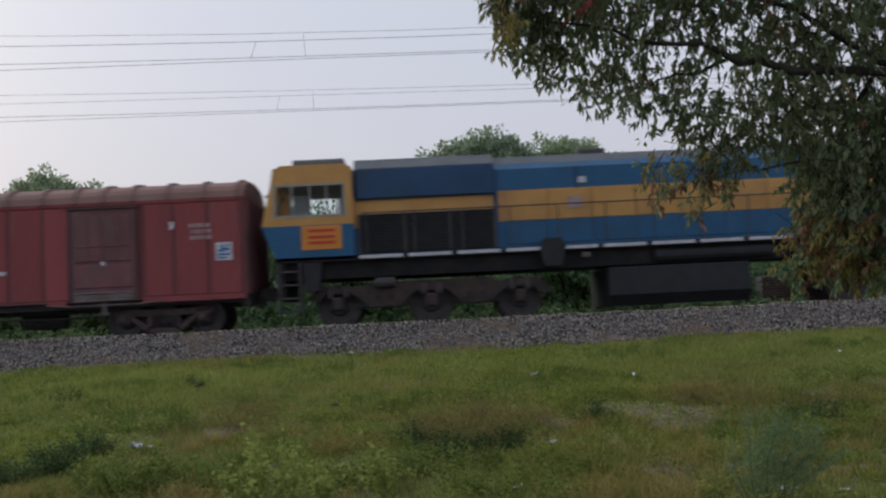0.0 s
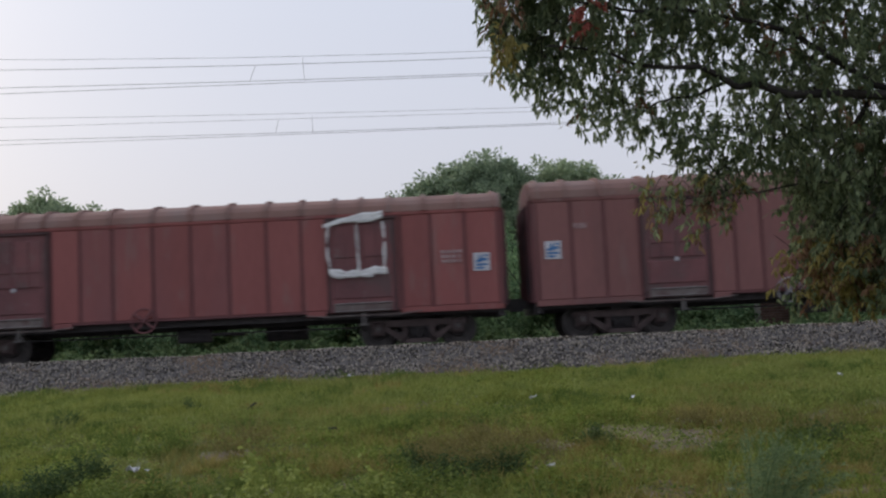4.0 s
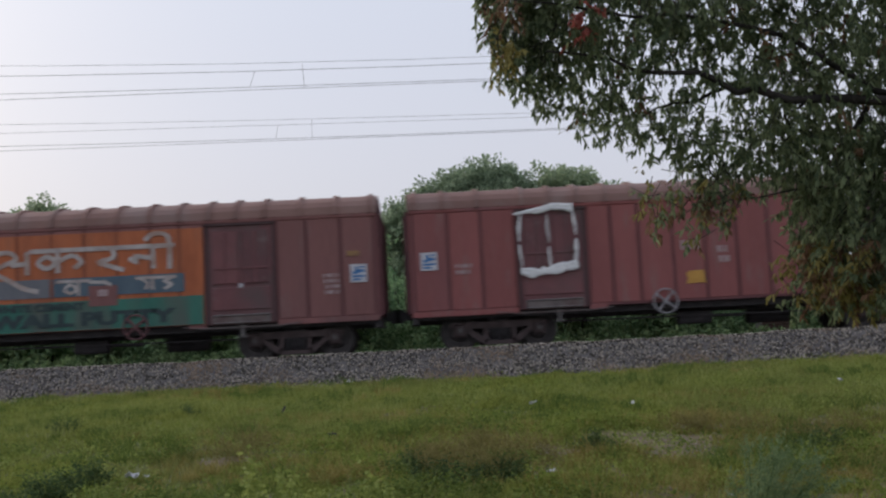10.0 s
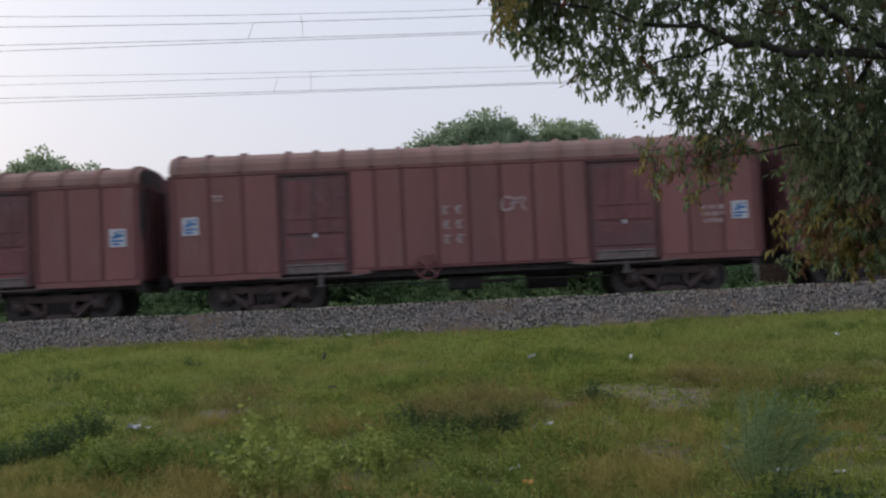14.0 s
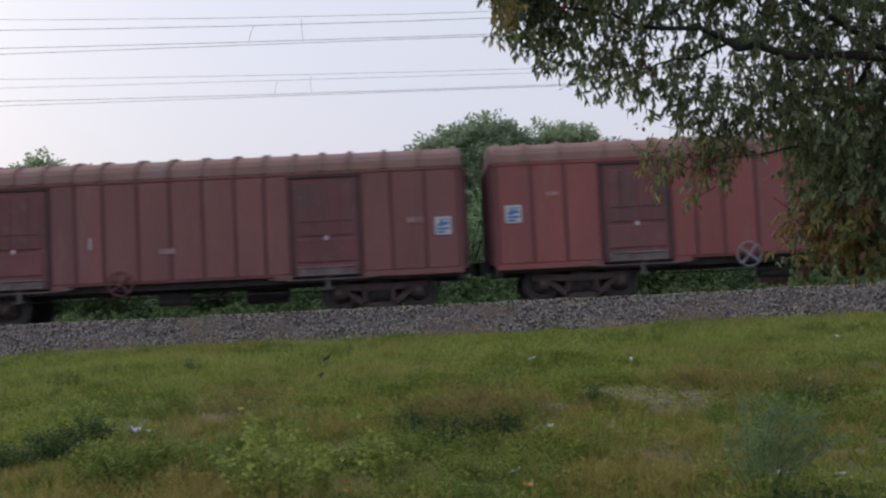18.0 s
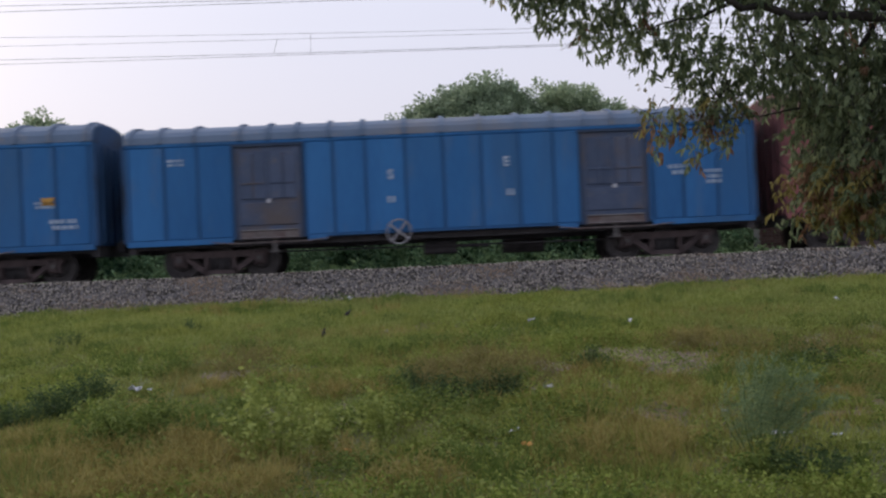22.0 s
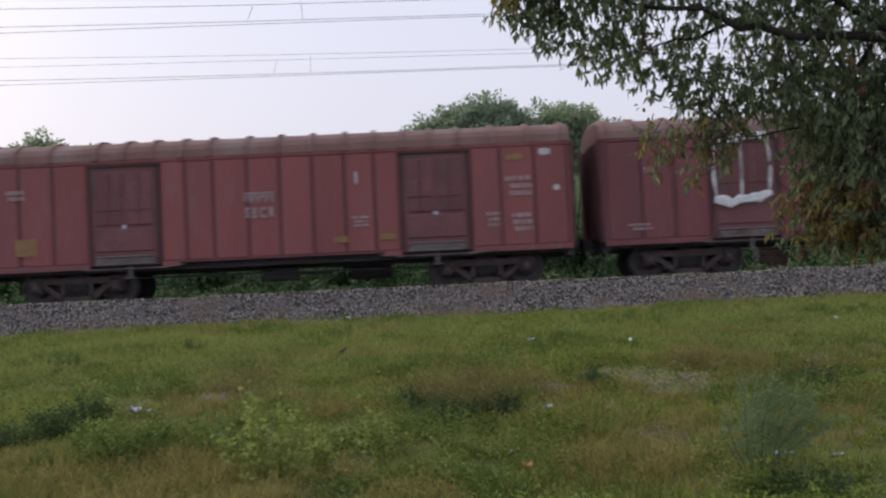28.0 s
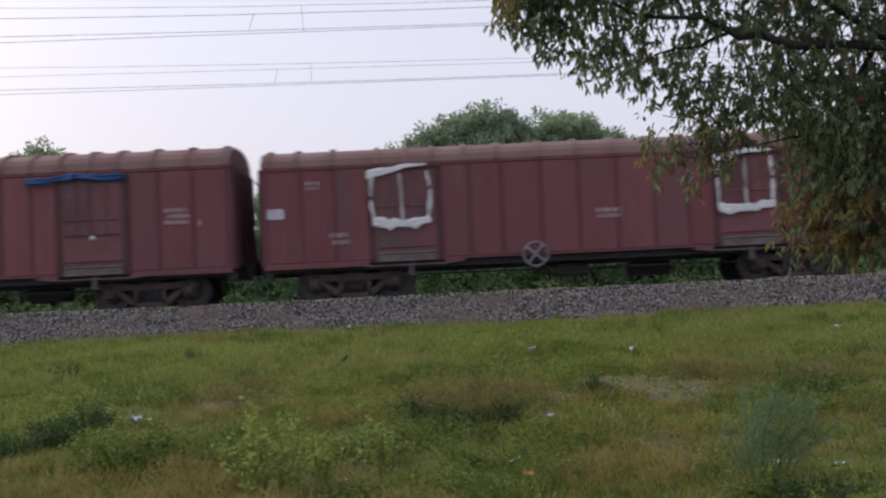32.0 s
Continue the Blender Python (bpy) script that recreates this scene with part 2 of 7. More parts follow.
M_ORANGE = material("orange_advert_paint", (0.34, 0.095, 0.04), (0.5, 0.15, 0.06), 0.6, scale=2, fine=16, streak=0.2, stain=(0.28, 0.1, 0.055), scuff=(0.27, 0.13, 0.085))
M_GREEN = material("green_advert_band", (0.03, 0.13, 0.1), (0.05, 0.19, 0.14), 0.6, scale=2, fine=16, streak=0.2, stain=(0.1, 0.11, 0.095), scuff=(0.11, 0.12, 0.1))
M_DARKGREEN = material("dark_green_lettering", (0.02, 0.04, 0.045), (0.05, 0.075, 0.075), 0.6, scale=6, fine=40)
M_RUSTORANGE = material("dark_orange_paint", (0.2, 0.065, 0.035), (0.3, 0.095, 0.048), 0.7, scale=2, fine=16, streak=0.2)
M_CHALKWHITE = material("worn_white_brushwork", (0.3, 0.25, 0.23), (0.56, 0.52, 0.5), 0.7, scale=4, fine=30, stain=(0.34, 0.24, 0.2), scuff=(0.36, 0.26, 0.22))
M_PANELGREY = material("grey_painted_panel", (0.12, 0.125, 0.145), (0.19, 0.195, 0.21), 0.7, scale=2, fine=18, streak=0.2, stain=(0.18, 0.14, 0.125))
M_PANELTEAL = material("grey_blue_painted_panel", (0.07, 0.105, 0.14), (0.11, 0.155, 0.19), 0.7, scale=2, fine=18, streak=0.2, stain=(0.12, 0.12, 0.125))
M_LOCOBLUE = material("loco_blue_paint", (0.01, 0.075, 0.16), (0.018, 0.11, 0.24), 0.4, scale=1.2, fine=16, stain=(0.025, 0.075, 0.14), scuff=(0.045, 0.095, 0.16))
M_LOCOYEL = material("loco_yellow_paint", (0.44, 0.228, 0.068), (0.57, 0.31, 0.095), 0.45, scale=1.2, fine=16, stain=(0.38, 0.2, 0.075), scuff=(0.34, 0.2, 0.09))
M_LOCONAVY = material("loco_navy_paint", (0.01, 0.045, 0.11), (0.018, 0.07, 0.16), 0.45, scale=1.2, fine=16, stain=(0.02, 0.045, 0.08))
M_LOCOBLACK = material("loco_black_underframe", (0.011, 0.011, 0.013), (0.027, 0.026, 0.028), 0.7, scale=3, fine=24, stain=(0.034, 0.029, 0.027), bump=0.15, gloss=0.15)
M_LOCOFRAME = material("dusty_bogie_frame", (0.04, 0.032, 0.03), (0.085, 0.064, 0.057), 0.75, scale=4, fine=30, bump=0.25, stain=(0.03, 0.026, 0.026), gloss=0.15)
M_ALU = material("dull_aluminium_frame", (0.22, 0.22, 0.22), (0.36, 0.36, 0.35), 0.5, scale=6, fine=40)
M_BANDBLUE = material("worn_band_blue", (0.05, 0.09, 0.185), (0.085, 0.13, 0.25), 0.65, scale=1.3, fine=16, stain=(0.09, 0.1, 0.15))
M_BANDBROWN = material("rusty_band_brown", (0.1, 0.07, 0.075), (0.16, 0.1, 0.1), 0.7, scale=1.3, fine=16, stain=(0.08, 0.085, 0.1))
M_DULLYEL = material("dull_brown_yellow_paint", (0.23, 0.135, 0.06), (0.33, 0.2, 0.085), 0.7, scale=5, fine=40, stain=(0.2, 0.11, 0.075))
M_ROOFGREY = material("weathered_grey_roof", (0.13, 0.143, 0.16), (0.195, 0.21, 0.225), 0.7, scale=1.2, fine=18, stain=(0.18, 0.165, 0.16), gloss=0.2)
M_SCUFF = material("pale_scuffed_edge", (0.1, 0.09, 0.09), (0.34, 0.32, 0.31), 0.6, scale=9, fine=50)
M_LOCOROOF = material("loco_grey_roof", (0.1, 0.11, 0.12), (0.17, 0.18, 0.19), 0.7, scale=1.5, fine=20)
M_GRILLE = material("black_radiator_grille", (0.012, 0.013, 0.016), (0.03, 0.03, 0.034), 0.7, scale=3, fine=60)
M_PLATE = material("orange_number_plate", (0.55, 0.2, 0.03), (0.65, 0.26, 0.05), 0.5)
M_REDBAR = material("red_plate_lettering", (0.45, 0.04, 0.02), (0.55, 0.06, 0.03), 0.6)
M_DIM = material("cab_lining", (0.2, 0.21, 0.22), (0.32, 0.33, 0.34), 0.8)
M_STONE = material("grey_ballast_stone", (0.046, 0.041, 0.035), (0.335, 0.298, 0.258), 0.9, scale=2.4, fine=60, island=1.2, bump=0.3, stain=(0.225, 0.165, 0.12))
M_BED = material("ballast_bed", (0.045, 0.042, 0.042), (0.16, 0.145, 0.14), 0.95, scale=9, fine=40, bump=0.8)
M_CONC = material("concrete_sleeper", (0.2, 0.19, 0.18), (0.32, 0.3, 0.28), 0.9)
M_RAIL = material("rusty_rail", (0.06, 0.04, 0.035), (0.12, 0.08, 0.065), 0.6, 0.5)
M_WIRE = material("weathered_copper_wire", (0.09, 0.09, 0.095), (0.14, 0.14, 0.145), 0.7)
M_SOIL = material("grassy_soil", (0.07, 0.085, 0.025), (0.13, 0.145, 0.055), 0.95, scale=0.8, fine=22, bump=0.6, stain=(0.16, 0.14, 0.08))
M_BARE = material("bare_pale_soil", (0.13, 0.098, 0.062), (0.235, 0.188, 0.13), 0.95, scale=5, fine=40, bump=0.8, stain=(0.11, 0.11, 0.055))
M_PEBBLE = material("pale_pebble", (0.13, 0.1, 0.074), (0.34, 0.285, 0.228), 0.9, scale=14, fine=60, island=0.8)
M_GRASS = material("meadow_grass", (0.152, 0.185, 0.038), (0.308, 0.337, 0.087), 0.75, scale=0.7, fine=3, island=0.85, stain=(0.21, 0.225, 0.08), through=0.4, gloss=0.12)
M_TUFT = material("rank_grass", (0.081, 0.128, 0.028), (0.184, 0.236, 0.060), 0.75, scale=0.9, fine=3, island=0.8, through=0.4, gloss=0.12)
M_DRY = material("dry_grass", (0.215, 0.175, 0.052), (0.37, 0.315, 0.115), 0.8, scale=0.7, fine=3, island=0.5, through=0.35, gloss=0.12)
M_RUSTY = material("rusty_brown_grass", (0.165, 0.148, 0.055), (0.272, 0.238, 0.096), 0.8, scale=0.7, fine=3, island=0.5, through=0.35, gloss=0.12)
M_LITGRASS = material("lit_yellow_green_grass", (0.176, 0.21, 0.058), (0.336, 0.372, 0.12), 0.75, scale=0.7, fine=3, island=0.7, through=0.45, gloss=0.12)
M_WEED = material("weed_leaf", (0.184, 0.231, 0.055), (0.346, 0.394, 0.115), 0.65, scale=3, fine=12, island=0.5, through=0.4, gloss=0.12)
M_LUSH = material("lush_green_weed_leaf", (0.135, 0.187, 0.034), (0.270, 0.330, 0.078), 0.65, scale=3, fine=12, island=0.8, through=0.4, gloss=0.12)
M_WEEDDARK = material("dark_weed_leaf", (0.095, 0.138, 0.030), (0.200, 0.251, 0.065), 0.7, scale=3, fine=12, island=0.5, through=0.35, gloss=0.12)
M_WEEDDEEP = material("deep_green_weed_leaf", (0.042, 0.075, 0.027), (0.1, 0.145, 0.052), 0.7, scale=3, fine=12, island=0.5, through=0.35, gloss=0.12)
M_WEEDGREY = material("grey_green_feathery_leaf", (0.13, 0.19, 0.09), (0.25, 0.325, 0.165), 0.75, scale=3, fine=12, island=0.5, through=0.4, gloss=0.12)
M_BARK = material("dark_bark", (0.024, 0.022, 0.022), (0.055, 0.048, 0.044), 0.95, scale=6, fine=30, bump=0.7, gloss=0.1)
# leaf green lifted and greyed: glare before the tree is put into it
M_LEAF = material("dark_green_leaf", (0.105, 0.14, 0.08), (0.25, 0.295, 0.16), 0.55, scale=1.5, fine=12, island=0.6, through=0.55, gloss=0.12)
M_LEAFBROWN = material("browned_leaf", (0.14, 0.08, 0.05), (0.26, 0.16, 0.095), 0.7, scale=1.5, fine=12, island=0.5, through=0.4, gloss=0.12)
M_LEAFRED = material("reddened_leaf", (0.22, 0.06, 0.05), (0.36, 0.11, 0.085), 0.7, scale=1.5, fine=12, island=0.5, through=0.4, gloss=0.12)
M_LEAFYEL = material("yellowing_leaf", (0.165, 0.14, 0.045), (0.3, 0.255, 0.09), 0.65, scale=1.5, fine=12, island=0.5, through=0.4, gloss=0.12)
# far foliage lightened: the haze before it is put into the colour
M_FARLEAF = material("hazed_far_foliage", (0.215, 0.285, 0.19), (0.375, 0.45, 0.3), 0.8, scale=0.5, fine=4, island=0.5, through=0.5, gloss=0.12)
M_FARPALE = material("hazed_pale_foliage", (0.23, 0.305, 0.19), (0.4, 0.47, 0.3), 0.8, scale=0.5, fine=4, island=0.5, through=0.5, gloss=0.12)
M_VERGE = material("rank_verge_foliage", (0.12, 0.2, 0.095), (0.27, 0.38, 0.18), 0.75, scale=0.6, fine=5, island=0.5, through=0.4, gloss=0.12)
# this green is lifted: haze in the gaps is put into it
M_BUSH = material("trackside_bush_foliage", (0.115, 0.2, 0.105), (0.275, 0.4, 0.2), 0.75, scale=0.6, fine=5, island=0.5, through=0.4, gloss=0.12)
M_PLUMAGE = material("black_brown_plumage", (0.012, 0.011, 0.012), (0.035, 0.03, 0.028), 0.7, scale=30, fine=120)
M_WINGS = material("dark_wing_feathers", (0.016, 0.014, 0.014), (0.05, 0.042, 0.037), 0.7, scale=40, fine=140)
M_BEAK = material("dull_horn_yellow", (0.14, 0.11, 0.05), (0.25, 0.19, 0.09), 0.6, scale=40)
M_PAPER = material("white_litter_paper", (0.45, 0.46, 0.5), (0.62, 0.62, 0.66), 0.8, scale=20)
M_LITTERY = material("orange_litter_wrapper", (0.45, 0.2, 0.04), (0.6, 0.3, 0.08), 0.6, scale=20)


def glass_material():
    m = bpy.data.materials.new("cab_window_glass")
    m.use_nodes = True
    b = m.node_tree.nodes["Principled BSDF"]
    b.inputs["Base Color"].default_value = (0.9, 0.95, 0.95, 1)
    b.inputs["Transmission Weight"].default_value = 1.0
    b.inputs["Roughness"].default_value = 0.03
    b.inputs["IOR"].default_value = 1.1
    return m


M_GLASS = glass_material()


# ---- geometry helpers ----
class Geo:
    """Vertices and faces gathered for one mesh."""

    def __init__(self):
        self.v, self.f = [], []

    def add(self, verts, faces):
        k = len(self.v)
        self.v.extend(verts)
        self.f.extend(tuple(i + k for i in f) for f in faces)
        return self

    def box(self, x0, x1, y0, y1, z0, z1):
        return self.add([(x, y, z) for z in (z0, z1) for y in (y0, y1) for x in (x0, x1)],
                        [(0, 2, 3, 1), (4, 5, 7, 6), (0, 1, 5, 4), (2, 6, 7, 3), (0, 4, 6, 2), (1, 3, 7, 5)])

    def bevelled(self, x0, x1, y0, y1, z0, z1, b=0.01):
        """A box whose near face (towards -y) has chamfered edges."""
        v = [(x0, y1, z0), (x1, y1, z0), (x1, y1, z1), (x0, y1, z1), (x0, y0 + b, z0), (x1, y0 + b, z0), (x1, y0 + b, z1), (x0, y0 + b, z1),
             (x0 + b, y0, z0 + b), (x1 - b, y0, z0 + b), (x1 - b, y0, z1 - b), (x0 + b, y0, z1 - b)]
        f = [(0, 3, 2, 1), (0, 1, 5, 4), (1, 2, 6, 5), (2, 3, 7, 6), (3, 0, 4, 7), (4, 5, 9, 8), (5, 6, 10, 9), (6, 7, 11, 10), (7, 4, 8, 11), (8, 9, 10, 11)]
        return self.add(v, f)

    def prism(self, outline, y0, y1):
        """An outline of (x, z) points, drawn out from y0 to y1."""
        n = len(outline)
        v = [(x, y0, z) for x, z in outline] + [(x, y1, z) for x, z in outline]
        return self.add(v, [tuple(range(n)), tuple(range(2 * n - 1, n - 1, -1))] + [(i, i + n, (i + 1) % n + n, (i + 1) % n) for i in range(n)])

    def sweep(self, outline, x0, x1):
        """An outline of (y, z) points, drawn out from x0 to x1."""
        n = len(outline)
        v = [(x0, y, z) for y, z in outline] + [(x1, y, z) for y, z in outline]
        return self.add(v, [tuple(range(n)), tuple(range(2 * n - 1, n - 1, -1))] + [(i, i + n, (i + 1) % n + n, (i + 1) % n) for i in range(n)])

    def tube(self, points, radii, sides=8, cap=True):
        k = len(self.v)
        pts = [Vector(p) for p in points]
        if not hasattr(radii, "__len__"):
            radii = [radii] * len(pts)
        for i, p in enumerate(pts):
            d = (pts[min(i + 1, len(pts) - 1)] - pts[max(i - 1, 0)]).normalized()
            a = d.orthogonal().normalized() if i == 0 else (a - d * a.dot(d)).normalized()
            b = d.cross(a)
            for s in range(sides):
                w = 2 * math.pi * s / sides
                self.v.append(tuple(p + (a * math.cos(w) + b * math.sin(w)) * radii[i]))
        for i in range(len(pts) - 1):
            for s in range(sides):
                q = (s + 1) % sides
                self.f.append((k + i * sides + s, k + i * sides + q, k + (i + 1) * sides + q, k + (i + 1) * sides + s))
        if cap:
            self.f.append(tuple(k + s for s in range(sides))[::-1])
            self.f.append(tuple(k + (len(pts) - 1) * sides + s for s in range(sides)))
        return self

    def ring(self, x, y, z, r, thick, steps=20):
        """A torus that lies in a plane of constant y."""
        k = len(self.v)
        for i in range(steps):
            w = 2 * math.pi * i / steps
            for j in range(5):
                u = 2 * math.pi * j / 5
                rr = r + thick * math.cos(u)
                self.v.append((x + rr * math.cos(w), y + thick * math.sin(u), z + rr * math.sin(w)))
        for i in range(steps):
            for j in range(5):
                a, b = (i + 1) % steps, (j + 1) % 5
                self.f.append((k + i * 5 + j, k + i * 5 + b, k + a * 5 + b, k + a * 5 + j))
        return self

    def mesh(self, name, mat, smooth=False):
        me = bpy.data.meshes.new(name)
        me.from_pydata(self.v, [], self.f)
        if mat:
            me.materials.append(mat)
        if smooth:
            me.polygons.foreach_set("use_smooth", [True] * len(me.polygons))
        me.update()
        return me


def raw_mesh(name, verts, faces, mat, smooth=False):
    """A mesh from number arrays, for many small pieces; all faces have the same number of corners."""
    me = bpy.data.meshes.new(name)
    n = faces.shape[1]
    me.vertices.add(len(verts))
    me.vertices.foreach_set("co", verts.astype(np.float32).ravel())
    me.loops.add(faces.size)
    me.loops.foreach_set("vertex_index", faces.astype(np.int32).ravel())
    me.polygons.add(len(faces))
    me.polygons.foreach_set("loop_start", np.arange(0, faces.size, n, dtype=np.int32))
    me.materials.append(mat)
    if smooth:
        me.polygons.foreach_set("use_smooth", [True] * len(faces))
    me.update()
    me.validate()
    return me


def part(name, geo, mat=None, parent=None, label="", smooth=False):
    me = geo if isinstance(geo, bpy.types.Mesh) else geo.mesh(name, mat, smooth)
    ob = new(name, me)
    if parent is not None:
        ob.parent = parent
    if label:
        ob["label"] = label
    return ob


SHARED = {}
KIND = ""


def shared(key, make):
    """The mesh of that key, made once for each kind of wagon."""
    key = (KIND, key)
    if key not in SHARED:
        SHARED[key] = make()
    return SHARED[key]


# ---- ground, track bed and rails ----
RAIL_Z, TRACK_FAR, TRACK_NEAR = 1.30, 26.85, 22.3
TOE_Y, CREST_Y = 18.9, 20.2


def lie(x, y):
    """Height of the ground."""
    if y < 0:
        z = 0.0
    elif y < TOE_Y:
        u = y / TOE_Y
        z = 0.84 * (u * u * (3 - 2 * u)) * 0.55 + 0.84 * u * 0.45
    else:
        z = 0.84 - 0.14 * min(1.0, (y - TOE_Y) / 10)
    near = max(0.0, 1 - max(0.0, abs(x) - 25) / 30) * (1.0 if -5 < y < TOE_Y + 1 else 0.3)
    return z + near * (0.05 * noise.noise((x * 0.35, y * 0.35, 0)) + 0.03 * noise.noise((x * 1.1, y * 1.1, 4)))


def ground():
    xs = sorted({*[round(-14 + 0.35 * i, 2) for i in range(81)], *[-3000, -1200, -500, -200, -90, -50, -30, -20], *[3000, 1200, 500, 200, 90, 50, 30, 20]})
    ys = sorted({*[round(0.35 * i, 2) for i in range(58)], *[-3000, -800, -200, -60, -20, -8, -3], *[22, 26, 30, 34, 40, 50, 70, 110, 200, 500, 1200, 3000]})
    g = Geo()
    for y in ys:
        for x in xs:
            g.v.append((x, y, lie(x, y)))
    n = len(xs)
    for j in range(len(ys) - 1):
        for i in range(n - 1):
            g.f.append((j * n + i, j * n + i + 1, (j + 1) * n + i + 1, (j + 1) * n + i))
    tagged(part("ground", g, M_SOIL, smooth=True), "uneven grassy ground rising gently to the railway bank", "ground", kind="structure")


def bed_height(x, y):
    """Height of the stone heap across both tracks."""
    prof = [(18.5, 0.72), (18.95, 0.80), (19.5, 1.08), (20.05, 1.385), (20.5, 1.38), (21.0, 1.2), (21.4, 1.14), (23.2, 1.14), (24.0, 1.16), (24.6, 1.17), (25.2, 1.12), (28.4, 1.10), (29.4, 1.1), (30.6, 0.7)]
    ya, za = prof[0]
    for yb, zb in prof[1:]:
        if y <= yb:
            z = za + (zb - za) * (y - ya) / (yb - ya)
            break
        ya, za = yb, zb
    else:
        z = 0.7
    wave = 0.035 * noise.noise((x * 0.45, 3.0, 0)) + 0.02 * noise.noise((x * 1.6, 8.0, 0))
    shoulder = max(0.0, 1 - abs(y - 20.2) / 0.9)
    return z + wave * shoulder + 0.03 * noise.noise((x * 0.8, y * 2.0, 2)) * (1 if y < 20.8 else 0.3)


def track_bed():
    xs = [-400, -150, -60, -30] + [-18 + 0.3 * i for i in range(121)] + [30, 60, 150, 400]
    ys = [18.5 + 0.15 * i for i in range(17)] + [21.2, 21.6, 22.4, 23.2, 24, 24.6, 25.2, 26, 27, 28.4, 29.4, 30.0, 30.6]
    g = Geo()
    for y in ys:
        for x in xs:
            g.v.append((x, y, bed_height(x, y)))
    n = len(xs)
    for j in range(len(ys) - 1):
        for i in range(n - 1):
            g.f.append((j * n + i, j * n + i + 1, (j + 1) * n + i + 1, (j + 1) * n + i))
    tagged(part("track_bed", g, M_BED, smooth=True), "long raised bed of grey crushed stone under two tracks", "track bed", kind="structure")
    # loose stones on the slope that faces the meadow
    rnd = np.random.RandomState(5)
    base = np.array([(0, 0, 1), (1, 0, 0), (0.2, 0.9, 0.1), (-0.9, 0.3, -0.1), (-0.3, -0.9, 0.1), (0.6, -0.7, -0.1), (0, 0, -0.9)])
    tri = np.array([(0, 1, 2), (0, 2, 3), (0, 3, 4), (0, 4, 5), (0, 5, 1), (6, 2, 1), (6, 3, 2), (6, 4, 3), (6, 5, 4), (6, 1, 5)])
    count = 32000
    vs = np.zeros((count, 7, 3))
    for i in range(count):
        x = rnd.uniform(-12.5, 12.5)
        y = 18.0 + 2.75 * rnd.rand() ** 0.75
        if y < 18.45 + 0.4 * noise.noise((x * 0.7, 1, 1)) and rnd.rand() < 0.8:
            y += 0.9
        size = rnd.uniform(0.014, 0.036)
        q = Euler(rnd.uniform(0, 6.28, 3)).to_matrix()
        b = base * rnd.uniform(0.7, 1.3, (7, 3)) * size * np.array((1, rnd.uniform(0.6, 1), rnd.uniform(0.5, 0.9)))
        vs[i] = b @ np.array(q) + (x, y, max(bed_height(x, y), lie(x, y)) + size * 0.35)
    fs = (tri[None] + (np.arange(count) * 7)[:, None, None]).reshape(-1, 3)
    st = part("ballast_stones", raw_mesh("ballast_stones", vs.reshape(-1, 3), fs, M_STONE), None)
    tagged(st, "heaped grey and brownish crushed ballast stones on the bank", "ballast", kind="stuff")


RAIL_SHAPE = [(-0.07, 0), (0.07, 0), (0.07, 0.012), (0.012, 0.035), (0.012, 0.12), (0.034, 0.13), (0.034, 0.17), (-0.034, 0.17), (-0.034, 0.13), (-0.012, 0.12), (-0.012, 0.035), (-0.07, 0.012)]


def tracks():
    for yc, top in ((TRACK_FAR, RAIL_Z), (TRACK_NEAR, RAIL_Z + 0.03)):
        tr = tagged(new("railway_track"), "rusty steel rails on concrete sleepers in the stone bed", "track", kind="structure")
        for side in (-0.873, 0.873):
            part("rail", Geo().sweep([(yc + side + a, top - 0.17 + b) for a, b in RAIL_SHAPE], -400, 400), M_RAIL, tr)
        sl = shared("sleeper", lambda: Geo().box(-0.125, 0.125, -1.37, 1.37, -0.2, 0).mesh("sleeper", M_CONC))
        for i in range(-24, 25):
            ob = part("sleeper", sl, None, tr)
            ob.location = (i * 0.65, yc, top - 0.17)


ground()
track_bed()
tracks()


# ---- overhead wires ----
def wire(name, y, points, r):
    """A wire along the track through three points (x, z), level again far off."""
    (xa, za), (xb, zb), (xc, zc) = points
    pts = []
    for i in range(61):
        x = -120 + 4 * i
        q = max(-24.0, min(16.0, x))
        z = za * (q - xb) * (q - xc) / ((xa - xb) * (xa - xc)) + zb * (q - xa) * (q - xc) / ((xb - xa) * (xb - xc)) + zc * (q - xa) * (q - xb) / ((xc - xa) * (xc - xb))
        pts.append((x, y, z))
    tagged(part(name, Geo().tube(pts, r, 6), M_WIRE, smooth=True), "thin dark overhead electric wire above the track", "overhead wire", group="overhead wires", kind="structure")


def dropper(x0, x1, y, z0, z1):
    tagged(part("dropper", Geo().tube([(x0, y, z0), (x1, y, z1)], 0.0045, 5), M_WIRE), "thin dropper wire hanging between two overhead wires", "dropper", group="droppers", kind="structure")


wire("contact_wire", TRACK_NEAR - 0.1, ((-9.16, 7.46), (-2.4, 7.345), (1.86, 7.30)), 0.0053)
wire("contact_wire", TRACK_NEAR + 0.1, ((-9.16, 7.38), (-2.4, 7.34), (1.86, 7.31)), 0.0053)
wire("messenger_wire", TRACK_NEAR - 0.12, ((-9.15, 8.09), (-2.27, 7.86), (1.89, 7.80)), 0.0041)
wire("messenger_wire", TRACK_NEAR + 0.12, ((-9.15, 7.92), (-2.28, 7.76), (1.89, 7.72)), 0.0056)
wire("contact_wire", TRACK_FAR - 0.1, ((-11.04, 7.27), (-2.77, 7.12), (4.44, 7.06)), 0.0056)
wire("contact_wire", TRACK_FAR + 0.1, ((-11.04, 7.19), (-2.77, 7.115), (4.44, 7.06)), 0.0053)
